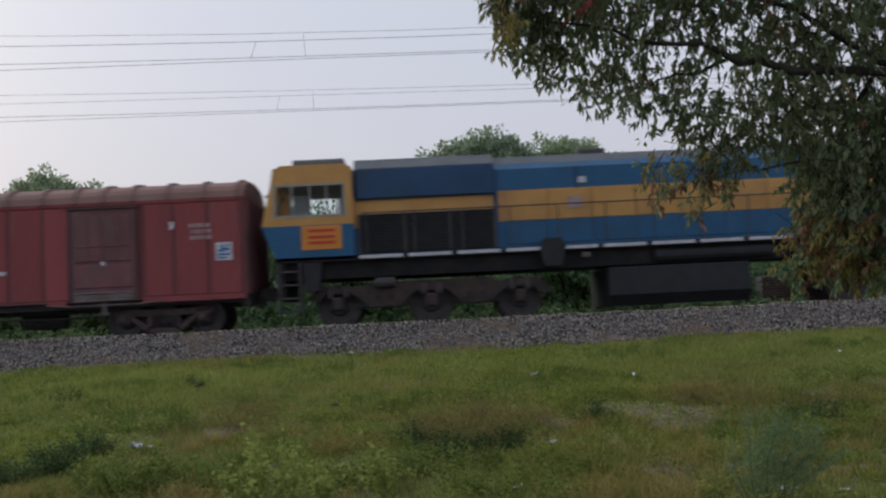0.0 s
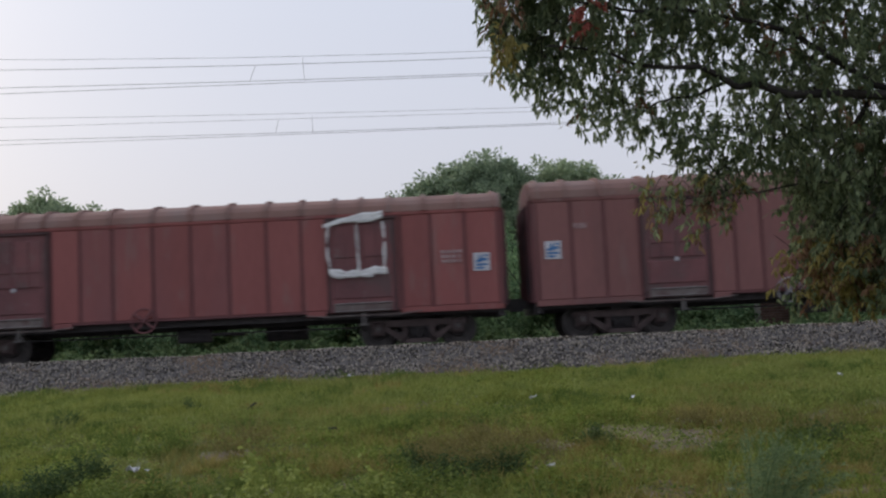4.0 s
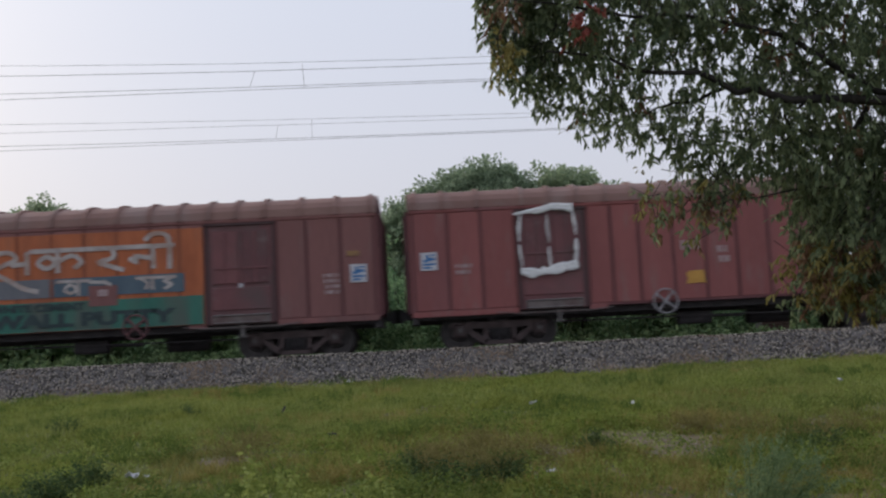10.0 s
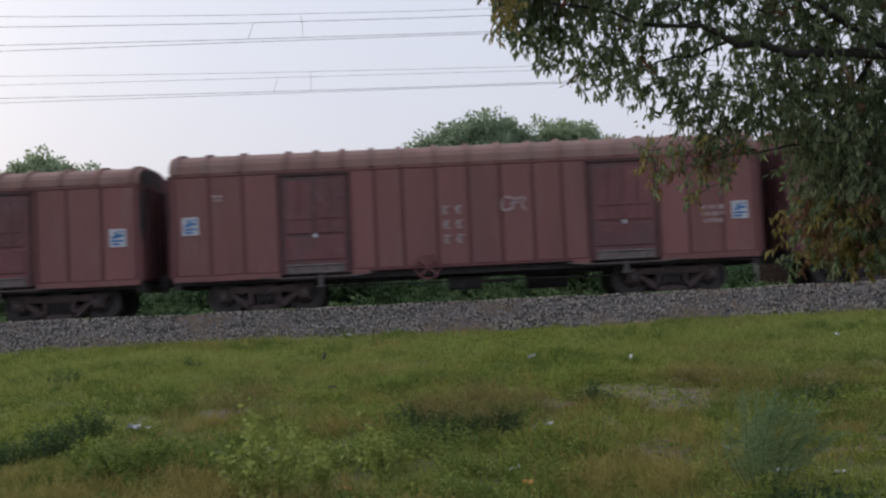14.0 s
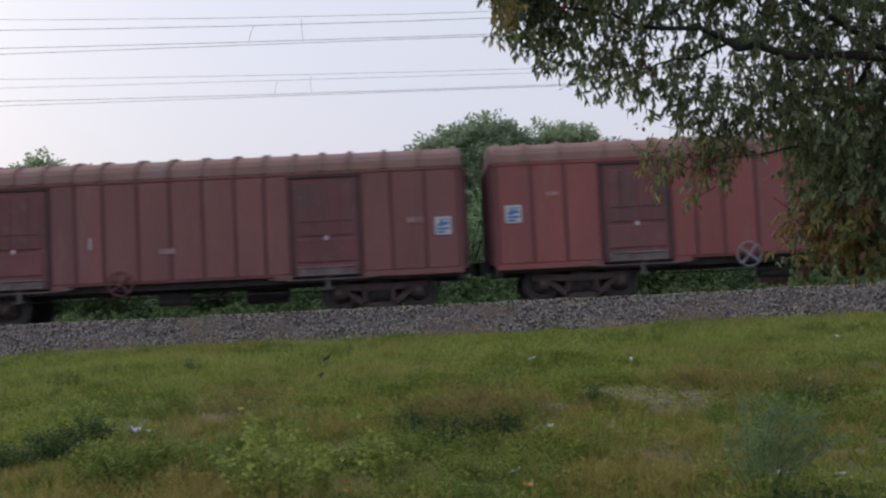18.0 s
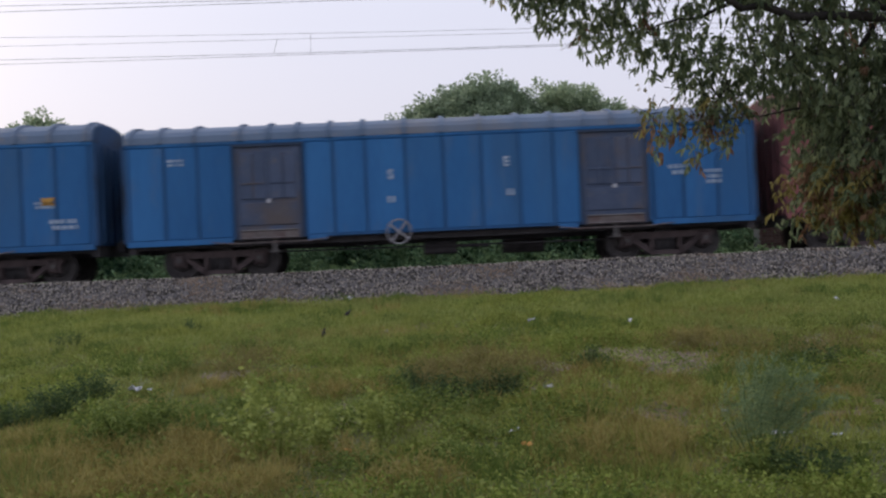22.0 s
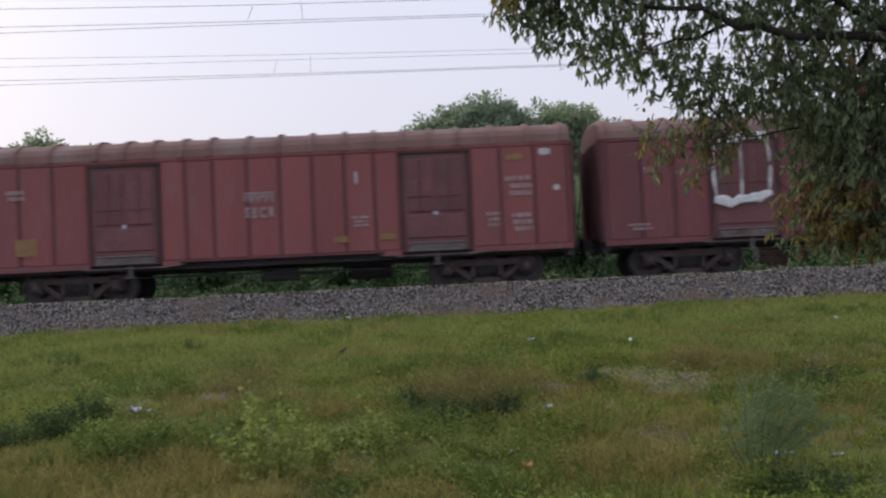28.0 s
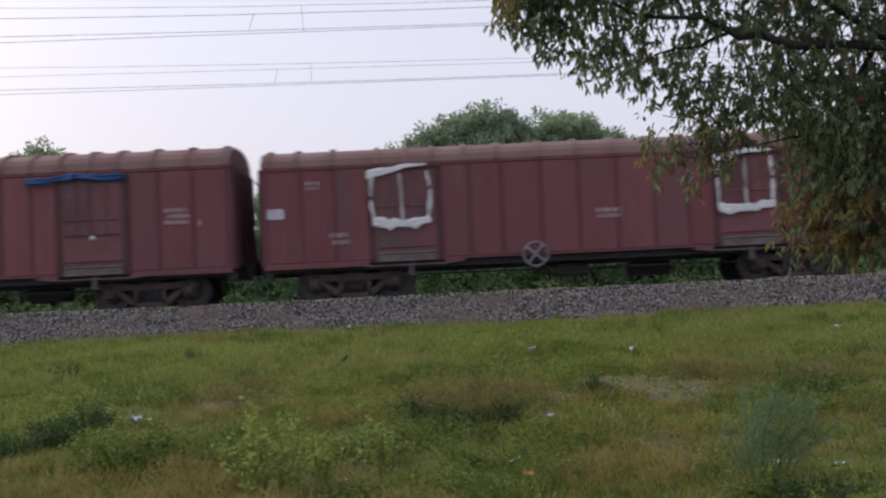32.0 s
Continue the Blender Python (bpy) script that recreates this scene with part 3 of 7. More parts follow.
wire("messenger_wire", TRACK_FAR - 0.12, ((-11.03, 7.85), (-2.77, 7.62), (3.1, 7.51)), 0.0041)
wire("messenger_wire", TRACK_FAR + 0.12, ((-11.04, 7.67), (-2.8, 7.54), (3.1, 7.45)), 0.0041)
dropper(-2.46, -2.43, TRACK_NEAR, 7.86, 7.34)
dropper(-3.51, -3.65, TRACK_NEAR, 7.75, 7.37)
dropper(-2.77, -2.77, TRACK_FAR, 7.62, 7.12)
dropper(-3.64, -3.76, TRACK_FAR, 7.54, 7.16)


# ---- train ----
HALF, SOLE = 1.55, 0.95
GAP = 0.81
RIBS_SHORT = [0.005, 0.065, 0.122, 0.182, 0.302, 0.345, 0.392, 0.45, 0.505, 0.56, 0.615, 0.665, 0.708, 0.828, 0.88, 0.938, 0.995]
HOOPS_SHORT = [0.01, 0.058, 0.118, 0.195, 0.243, 0.29, 0.34, 0.388, 0.45, 0.505, 0.56, 0.615, 0.665, 0.715, 0.762, 0.81, 0.87, 0.93, 0.99]


def stretched(u):
    """A place along the short wagon's side, carried over to the long one: the ends keep their lengths."""
    x = u * 14.62
    if u < 0.31:
        return x / 15.59
    if u > 0.7:
        return (x + 0.97) / 15.59
    return (x + 0.97 * (u - 0.31) / 0.39) / 15.59


def choose(kind):
    """Set the sizes for the wagons built next: 'short' ones are higher, 'long' ones lower."""
    global KIND, LONG, EAVE, RIDGE, RIBS, HOOPS, DOORS, BOGIES
    KIND = kind
    if kind == "short":
        LONG, EAVE, RIDGE = 14.62, 3.55, 4.12
        RIBS, HOOPS, DOORS, BOGIES = RIBS_SHORT, HOOPS_SHORT, (0.242, 0.768), (0.148, 0.852)
    else:
        LONG, EAVE, RIDGE = 15.59, 3.4, 3.9
        RIBS, HOOPS = [stretched(u) for u in RIBS_SHORT], [stretched(u) for u in HOOPS_SHORT]
        DOORS, BOGIES = (0.226, 0.776), (0.139, 0.861)


choose("short")


def roof_outline(extra=0.0):
    pts = []
    for i in range(13):
        a = math.pi * i / 12
        c = math.cos(a)
        pts.append((-(HALF + 0.02 + extra) * math.copysign(abs(c) ** 0.75, c), EAVE + (RIDGE - EAVE + extra) * math.sin(a) ** 0.8))
    return pts


def hoop():
    """A raised rib that follows the roof across its width."""
    g = Geo()
    out, inn = roof_outline(0.055), roof_outline(-0.02)
    n = len(out)
    for x in (-0.045, 0.045):
        g.v += [(x, y, z) for y, z in out] + [(x, y, z) for y, z in inn]
    for i in range(n - 1):
        g.f += [(i, i + 1, 2 * n + i + 1, 2 * n + i), (n + i, i, i + 1, n + i + 1)[::-1], (2 * n + i, 2 * n + i + 1, 3 * n + i + 1, 3 * n + i)]
    g.f += [(0, 2 * n, 3 * n, n), (n - 1, 2 * n - 1, 4 * n - 1, 3 * n - 1)]
    return g


def bogie_frame():
    """A cast side frame with two sloping arms and two openings."""
    g = Geo()
    g.prism([(-1.25, 0.63), (-1.18, 0.7), (1.18, 0.7), (1.25, 0.63), (1.2, 0.56), (0.5, 0.54), (-0.5, 0.54), (-1.2, 0.56)], -0.09, 0.09)
    g.prism([(-0.98, 0.57), (-0.8, 0.57), (-0.3, 0.24), (-0.4, 0.12)], -0.08, 0.08)
    g.prism([(0.98, 0.57), (0.4, 0.12), (0.3, 0.24), (0.8, 0.57)], -0.08, 0.08)
    g.prism([(-0.43, 0.12), (0.43, 0.12), (0.4, 0.23), (-0.4, 0.23)], -0.08, 0.08)
    g.prism([(-0.4, 0.23), (-0.3, 0.23), (-0.3, 0.55), (-0.4, 0.55)], -0.08, 0.08)
    g.prism([(0.3, 0.23), (0.4, 0.23), (0.4, 0.55), (0.3, 0.55)], -0.08, 0.08)
    return g


def spring_nest():
    """Three coil springs side by side under the bolster's end."""
    g = Geo()
    for x in (-0.18, 0.0, 0.18):
        pts = [(x + 0.055 * math.cos(k * 1.2), 0.055 * math.sin(k * 1.2), 0.22 + 0.0125 * k) for k in range(22)]
        g.tube(pts, 0.018, 5)
    g.box(-0.28, 0.28, -0.06, 0.06, 0.49, 0.55)
    return g


def axle_box():
    g = Geo()
    g.bevelled(-0.15, 0.15, -0.16, 0.1, -0.17, 0.17, 0.05)
    g.tube([(0, -0.2, 0), (0, -0.1, 0)], 0.1, 10)
    return g


SPINS = []


def wheel_shape(r):
    g = Geo()
    prof = [(-0.1, 0.12), (-0.1, 0.2), (-0.03, 0.24), (-0.03, r - 0.1), (-0.065, r - 0.08), (-0.065, r - 0.005), (0.04, r), (0.05, r + 0.03), (0.07, r + 0.03), (0.07, r - 0.08), (0.03, r - 0.1), (0.03, 0.24), (0.1, 0.2), (0.1, 0.12)]
    n, steps = len(prof), 24
    for i in range(steps):
        w = 2 * math.pi * i / steps
        g.v += [(b * math.cos(w), a, b * math.sin(w)) for a, b in prof]
    for i in range(steps):
        for j in range(n - 1):
            q = (i + 1) % steps
            g.f.append((i * n + j, i * n + j + 1, q * n + j + 1, q * n + j))
    g.tube([(0, -0.12, 0), (0, 0.12, 0)], 0.12, 10)
    return g


def wheelset(r):
    g = Geo().tube([(0, -0.9, 0), (0, 0.9, 0)], 0.075, 8)
    one = wheel_shape(r)
    g.add([(x, y - 0.82, z) for x, y, z in one.v], one.f)
    return g.add([(-x, 0.82 - y, z) for x, y, z in one.v], one.f)


def bogie(wagon, x):
    b = part("bogie", shared("bolster", lambda: Geo().box(-0.25, 0.25, -1.0, 1.0, 0.35, 0.78).box(-1.0, 1.0, -0.12, 0.12, 0.42, 0.6).box(-0.5, 0.5, -0.85, -0.78, 0.12, 0.45).mesh("bogie", M_IRON)), None, wagon, "dark cast steel bogie")
    b.location = (x, 0, 0)
    fr = shared("side_frame", lambda: bogie_frame().mesh("side_frame", M_CAST))
    sn = shared("springs", lambda: spring_nest().mesh("spring_nest", M_IRON))
    bx = shared("axle_box", lambda: axle_box().mesh("axle_box", M_CAST))
    for y in (-1.05, 1.05):
        sf = part("side_frame", fr, None, b)
        sf.location = (0, y, 0)
        if y < 0:
            part("spring_nest", sn, None, b, "sooty coil springs").location = (0, y + 0.04, 0)
        for dx in (-1.0, 1.0):
            o = part("axle_box", bx, None, b)
            o.location = (dx, y, 0.5)
            if y > 0:
                o.rotation_euler = (0, 0, math.pi)
                continue
            part("axle_cap", shared("axle_cap", lambda: Geo().tube([(0, -0.225, 0), (0, -0.195, 0)], [0.055, 0.07], 8).mesh("axle_cap", M_LEDGE)), None, b, "pale worn axle cap").location = (dx, y, 0.5)
    for dx in (-1.0, 1.0):
        ws = part("wheelset", shared("wheelset", lambda: wheelset(0.46).mesh("wheelset", M_TYRE)), None, b, "worn steel wheels on one axle")
        ws.location = (dx, 0, 0.46)
        SPINS.append((wagon, ws, x + dx, 0.46))


def side_panel(wide):
    """A pressed steel sheet, gently bowed outwards, whose edges turn back into the joints."""
    g = Geo()
    cols = ((-0.5, 0.035), (-0.5, 0.004), (-0.47, -0.008), (-0.25, -0.013), (0.0, -0.015), (0.25, -0.013), (0.47, -0.008), (0.5, 0.004), (0.5, 0.035))
    low, high = SOLE + 0.05, EAVE - 0.09
    for z in (low, low + 0.03, high - 0.03, high):
        for k, y in cols:
            g.v.append((k * wide, y if low < z < high else max(y, 0.02), z))
    n = len(cols)
    for j in range(3):
        for i in range(n - 1):
            g.f.append((j * n + i, j * n + i + 1, (j + 1) * n + i + 1, (j + 1) * n + i))
    return g


def fx(u):
    return (u - 0.5) * LONG


def wagon(paint, hand=0.43, label="", roof=None, wheel=None, doors=None, repaired=()):
    """A bogie covered wagon: the side that faces the meadow is at -y. hand: where its brake wheel sits along the side; repaired: panels in the doors' paint."""
    bluish = paint in ("blue", "greyblue", "darkblue")
    side, roofm, doorm = PAINT[paint], roof or (M_ROOFBLUE if bluish else M_ROOFRED), M_DOOR[doors or ("blue" if bluish else "red")]
    w = tagged(new("covered_wagon"), label or "covered bogie goods wagon with ribbed sides on the railway track", "wagon", group="wagons of the goods train")
    part("body", shared(("body", paint), lambda: Geo().box(-LONG / 2, LONG / 2, -HALF + 0.03, HALF - 0.03, SOLE + 0.02, EAVE).mesh("body", side)), None, w, "ribbed steel body")

    def make_roof():
        g = Geo()
        return g.sweep(roof_outline(), -LONG / 2 - 0.02, LONG / 2 + 0.02).mesh("roof", roofm)
    part("roof", shared(("roof", roofm.name), make_roof), None, w, "curved dusty roof, paler than the sides")
    hp = shared(("hoop", roofm.name), lambda: hoop().mesh("roof_rib", roofm))
    for u in HOOPS:
        part("roof_rib", hp, None, w).location = (fx(u), 0, 0)
    # darker ribs, and between them the pressed side panels, a little proud of the body
    coat = "soot" if paint == "darkblue" else "blue" if bluish else "red"
    rib_paint = M_RIB[coat]
    rb = shared(("rib", coat), lambda: Geo().bevelled(-0.03, 0.03, -0.045, 0.0, SOLE + 0.06, EAVE - 0.1, 0.018).mesh("rib", rib_paint))
    for u in RIBS:
        for s in (1, -1):
            o = part("rib", rb, None, w)
            o.location = (fx(u), -s * (HALF - 0.035), 0)
            if s < 0:
                o.rotation_euler = (0, 0, math.pi)
    for a, b in zip(RIBS, RIBS[1:]):
        if abs((a + b) / 2 - DOORS[0]) < 0.03 or abs((a + b) / 2 - DOORS[1]) < 0.03:
            continue
        wide = round((b - a) * LONG - 0.08, 2)
        coat_of = doorm if any(abs((a + b) / 2 - u) < 0.03 for u in repaired) else side
        part("panel", shared(("panel", coat_of.name, wide), lambda: side_panel(wide).mesh("panel", coat_of)), None, w).location = (fx((a + b) / 2), -HALF, 0)
    for s in (1, -1):
        part("top_rail", shared(("toprail", paint), lambda: Geo().bevelled(-LONG / 2, LONG / 2, -0.05, 0.02, EAVE - 0.1, EAVE + 0.01, 0.03).mesh("top_rail", side)), None, w).location = (0, -s * (HALF - 0.03) + (0 if s > 0 else 0.03), 0)
        part("sill", shared(("sill", coat), lambda: Geo().bevelled(-LONG / 2, LONG / 2, -0.02, 0.03, SOLE, SOLE + 0.07, 0.012).mesh("sill", rib_paint)), None, w).location = (0, -s * (HALF - 0.02), 0)
    for a, b in ((0.0, DOORS[0] - 0.06), (DOORS[0] + 0.06, DOORS[0] + 0.09), (DOORS[1] - 0.09, DOORS[1] - 0.06), (DOORS[1] + 0.06, 1.0)):
        part("skirt", shared(("skirt", paint, a), lambda: Geo().bevelled(fx(a), fx(b), -0.02, 0.02, SOLE - 0.085, SOLE + 0.05, 0.006).mesh("skirt", side)), None, w).location = (0, -HALF + 0.0, 0)
    for u in DOORS:
        for s in (1, -1):
            d = part("door", shared(("door", doorm.name), lambda: Geo().bevelled(-0.8, 0.8, -0.05, 0.03, SOLE - 0.02, EAVE - 0.16, 0.02).mesh("door", doorm)), None, w, "worn double flap door")
            d.location = (fx(u), -s * (HALF - 0.01), 0)
            if s < 0:
                d.rotation_euler = (0, 0, math.pi)
                continue
            lf = shared(("leaf", doorm.name), lambda: Geo().bevelled(-0.32, 0.32, -0.03, 0.0, SOLE + 0.98, EAVE - 0.3, 0.02).mesh("door_leaf", doorm))
            for dx in (-0.37, 0.37):
                part("door_leaf", lf, None, d).location = (dx, -0.05, 0)
            part("door_flap", shared(("flap", doorm.name), lambda: Geo().bevelled(-0.72, 0.72, -0.03, 0.0, SOLE + 0.33, SOLE + 0.9, 0.02).mesh("door_flap", doorm)), None, d).location = (0, -0.05, 0)
            part("door_ledge", shared(("ledge", doorm.name), lambda: Geo().bevelled(-0.72, 0.72, -0.07, 0.0, SOLE - 0.01, SOLE + 0.2, 0.02).mesh("door_ledge", M_WORNLEDGE)), None, d, "worn bare ledge").location = (0, -0.05, 0)
            part("ledge_lip", shared("lip", lambda: Geo().bevelled(-0.7, 0.7, -0.1, 0, SOLE + 0.2, SOLE + 0.225, 0.006).mesh("ledge_lip", M_SCUFF)), None, d, "pale scuffed metal lip").location = (0, -0.05, 0)
            part("ledge_lip", shared("lip_low", lambda: Geo().bevelled(-0.66, 0.66, -0.08, 0, SOLE + 0.02, SOLE + 0.036, 0.004).mesh("ledge_lip", M_SCUFF)), None, d, "pale scuffed metal lip").location = (0, -0.05, 0)
            bars = shared(("door_bar", doorm.name), lambda: Geo().bevelled(-0.02, 0.02, -0.03, 0, SOLE + 1.0, EAVE - 0.32, 0.008).bevelled(-0.3, 0.3, -0.024, 0, SOLE + 1.35, SOLE + 1.39, 0.008).mesh("door_bar", doorm))
            for dx in (-0.37, 0.37):
                part("door_bar", bars, None, d).location = (dx, -0.08, 0)
            part("door_frame", shared(("dframe", bluish), lambda: Geo().box(-0.86, -0.79, -0.07, 0, SOLE, EAVE - 0.16).box(0.79, 0.86, -0.07, 0, SOLE, EAVE - 0.16).box(-0.88, 0.88, -0.1, 0, EAVE - 0.16, EAVE - 0.1).mesh("door_frame", M_DOORFRAME["blue" if bluish else "red"])), None, d)
            part("sill_edge", shared("silledge", lambda: Geo().prism([(-1.45, 0.012), (-0.95, -0.045), (0.95, -0.045), (1.45, 0.012), (1.45, 0.035), (0.95, -0.012), (-0.95, -0.012), (-1.45, 0.035)], -0.03, 0.01).mesh("sill_edge", M_WORNLEDGE)), None, d, "worn brownish lower edge").location = (0, -0.03, SOLE - 0.06)
            part("latch", shared("latch", lambda: Geo().bevelled(-0.05, 0.05, -0.05, 0, -0.05, 0.05, 0.02).mesh("latch", M_WHITE)), None, d, "pale door latch").location = (0, -0.06, SOLE + 0.93)
            part("foot_step", shared("step", lambda: Geo().box(-0.05, 0.05, -0.03, 0.03, -0.32, 0.02).box(-0.12, 0.12, -0.08, 0.03, -0.34, -0.3).mesh("foot_step", M_LEDGE)), None, d).location = (0.1 if u < 0.5 else 0.0, -0.02, SOLE)
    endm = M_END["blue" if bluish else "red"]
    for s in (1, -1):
        o = part("end_wall", shared(("endwall", bluish), lambda: Geo().box(0, 0.1, -HALF + 0.03, HALF - 0.03, SOLE + 0.02, EAVE - 0.03).mesh("end_wall", endm)), None, w, "ribbed end wall, shade put into its dark paint")
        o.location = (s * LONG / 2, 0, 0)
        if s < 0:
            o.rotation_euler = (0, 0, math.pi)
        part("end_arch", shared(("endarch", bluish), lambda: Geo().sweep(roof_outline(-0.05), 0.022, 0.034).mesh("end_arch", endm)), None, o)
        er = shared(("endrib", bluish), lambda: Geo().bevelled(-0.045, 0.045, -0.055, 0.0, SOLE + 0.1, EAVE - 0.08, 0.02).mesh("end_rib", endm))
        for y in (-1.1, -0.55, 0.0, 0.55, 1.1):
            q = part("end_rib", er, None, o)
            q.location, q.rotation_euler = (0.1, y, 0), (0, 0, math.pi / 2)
    # underframe and brake gear
    part("centre_sill", shared("under", lambda: Geo().box(-LONG / 2, LONG / 2, -0.2, 0.2, SOLE - 0.25, SOLE + 0.02).mesh("centre_sill", M_IRON)), None, w, "black steel underframe")
    for y in (-1.15, 1.15):
        part("sole_bar", shared("solebar", lambda: Geo().box(-LONG / 2, LONG / 2, -0.1, 0.1, SOLE - 0.16, SOLE + 0.018).mesh("sole_bar", M_IRON)), None, w).location = (0, y, 0)
    for x in (-LONG / 2 + 0.06, LONG / 2 - 0.06):
        part("headstock", shared("headstock", lambda: Geo().box(-0.09, 0.09, -1.3, 1.3, SOLE - 0.25, SOLE + 0.016).mesh("headstock", M_IRON)), None, w).location = (x, 0, 0)
    part("brake_cylinder", shared("brakecyl", lambda: Geo().tube([(-0.5, -0.6, SOLE - 0.38), (0.35, -0.6, SOLE - 0.38)], 0.19, 12).tube([(0.35, -0.6, SOLE - 0.38), (1.2, -0.5, SOLE - 0.4)], 0.03, 6).mesh("brake_cylinder", M_IRON)), None, w)
    part("air_tank", shared("airtank", lambda: Geo().tube([(1.6, 0.4, SOLE - 0.4), (2.7, 0.4, SOLE - 0.4)], 0.22, 12).mesh("air_tank", M_IRON)), None, w)
    part("brake_rod", shared("brakerod", lambda: Geo().tube([(-4.2, -0.9, SOLE - 0.32), (4.2, -0.9, SOLE - 0.38)], 0.02, 6).mesh("brake_rod", M_IRON)), None, w)
    for s in (-1, 1):
        o = part("coupler", shared("coupler", lambda: Geo().box(-0.1, 0.37, -0.1, 0.1, SOLE - 0.1, SOLE + 0.12).box(0.22, 0.47, -0.16, 0.16, SOLE - 0.16, SOLE + 0.18).mesh("coupler", M_IRON)), None, w)
        o.location = (s * LONG / 2, 0, 0)
        if s < 0:
            o.rotation_euler = (0, 0, math.pi)
    wheel = wheel or doorm
    if hand is None:
        hand = 0.43
        wheel_y = HALF + 0.09
    else:
        wheel_y = -HALF - 0.09
    hw = part("brake_wheel", shared(("handwheel", wheel.name), lambda: Geo().ring(0, 0, 0, 0.3, 0.022).tube([(-0.3, 0, 0), (0.3, 0, 0)], 0.028, 5).tube([(0, 0, -0.3), (0, 0, 0.3)], 0.028, 5).tube([(0, -0.03, 0), (0, 0.15, 0)], 0.045, 8).mesh("brake_wheel", wheel)), None, w, "spoked hand brake wheel")
    hw.location, hw.rotation_euler = (fx(hand), wheel_y, SOLE + 0.03), (0, 0.785 + 0.5 * math.sin(hand * 37), 0)
    for u in BOGIES:
        bogie(w, fx(u))
    return w


def on_side(w, name, u, z, wide, high, mat, label="", proud=0.012):
    """A flat painted or fixed plate on the wagon's side: centre along the side and height, in metres."""
    o = part(name, shared((name, wide, high, mat.name), lambda: Geo().bevelled(-wide / 2, wide / 2, -proud, 0.0, -high / 2, high / 2, 0.003).mesh(name, mat)), None, w, label)
    o.location = (fx(u), -HALF - 0.026, z)
    return o


def patch(w, name, u, z, wide, high, mat, label, seed):
    """A painted or pasted patch with an uneven, worn outline."""
    r = random.Random(seed)
    pts = []
    for (xa, za), (xb, zb) in (((-1, -1), (1, -1)), ((1, -1), (1, 1)), ((1, 1), (-1, 1)), ((-1, 1), (-1, -1))):
        for k in range(4):
            t = k / 4
            worn = r.uniform(0.0, 0.04) + (r.uniform(0.02, 0.08) if r.random() < 0.25 else 0.0)
            x, zz = xa + (xb - xa) * t, za + (zb - za) * t
            pts.append((x * (wide / 2 - worn * min(1.0, wide)), zz * (high / 2 - worn * min(1.0, high * 2))))
    o = part(name, Geo().prism(pts, -0.008, 0.0), mat, w, label)
    o.location = (fx(u), -HALF - 0.026, z)


def lettering(w, u, z, wide, high, lines, mat, seed):
    """Rows of short bars in place of writing that is too worn to read."""
    rnd = random.Random(seed)
    g = Geo()
    step = high / lines
    for k in range(lines):
        x = -wide / 2 + (rnd.random() * 0.2 * wide if k else 0)
        top = high / 2 - k * step
        while x < wide / 2 - 0.03:
            n = min(rnd.uniform(0.05, 0.12), wide / 2 - x)
            g.bevelled(x, x + n, -0.008, 0.0, top - step * 0.68, top, 0.002)
            x += n + rnd.uniform(0.025, 0.06)
    o = tagged(part("lettering", g, mat, w), "faded painted lettering", kind="stuff")
    o.location = (fx(u), -HALF - 0.026, z)


def glyph(w, x, z, mat, seed):
    """One worn painted sign, too blurred to read: a head bar, a stem and a bent stroke."""
    r = random.Random(seed)
    g = Geo()
    a, b = r.uniform(-0.03, 0.05), r.uniform(-0.04, 0.04)
    for stroke in ([(-0.1, 0.11), (0.1, 0.11)], [(a, 0.11), (a, -0.11)], [(a, 0.02), (-0.09, 0.03 + b), (-0.06, -0.09), (a + 0.07, -0.1 + b / 2)]):
        brush(g, [(0.85 * p, 0.85 * q) for p, q in stroke], 0.042, -0.008)
    part("lettering", g, mat, w, "worn painted sign").location = (x, -HALF - 0.03, z)


def scribble(w, u, z, wide, high, mat, seed):
    """A loose white chalk or paint drawing on the side."""
    r = random.Random(seed)
    g = Geo()
    j = lambda a: a + r.uniform(-0.08, 0.08)
    brush(g, [(j(-0.5) * wide, j(0.4) * high), (j(-0.45) * wide, j(-0.3) * high), (j(-0.1) * wide, j(-0.15) * high), (j(-0.05) * wide, j(0.3) * high), (j(-0.4) * wide, j(0.35) * high)], 0.06, -0.008)
    brush(g, [(j(0.1) * wide, j(0.3) * high), (j(0.45) * wide, j(0.4) * high), (j(0.4) * wide, j(-0.1) * high), (j(0.5) * wide, j(-0.45) * high)], 0.055, -0.008)
    brush(g, [(j(-0.2) * wide, 0.0), (j(0.3) * wide, j(0.05) * high)], 0.05, -0.008)
    tagged(part("drawing", g, mat, w), "loose white painted scrawl", kind="stuff").location = (fx(u), -HALF - 0.03, z)


def words(w, text, u, z, high, mat, name="lettering", proud=0.04, wide=None, bold=0.012):
    """Painted words that can be read; wide sets how far they spread."""
    cu = bpy.data.curves.new(name, "FONT")
    cu.body, cu.size, cu.extrude, cu.align_x, cu.offset = text, high * 1.35, 0.004, "CENTER", bold
    tmp = bpy.data.objects.new(name, cu)
    me = bpy.data.meshes.new_from_object(tmp)
    bpy.data.objects.remove(tmp)
    if wide:
        xs = [v.co.x for v in me.vertices]
        me.transform(Matrix.Diagonal((wide / (max(xs) - min(xs)), 1, 1, 1)))
    me.materials.clear()
    me.materials.append(mat)
    o = part(name, me, None, w, "painted letters")
    o.location, o.rotation_euler = (fx(u), -HALF - proud, z), (math.pi / 2, 0, 0)


def placard(w, u, z):
    p = on_side(w, "placard", u, z, 0.41, 0.45, M_WHITE, "white placard with blue marks")
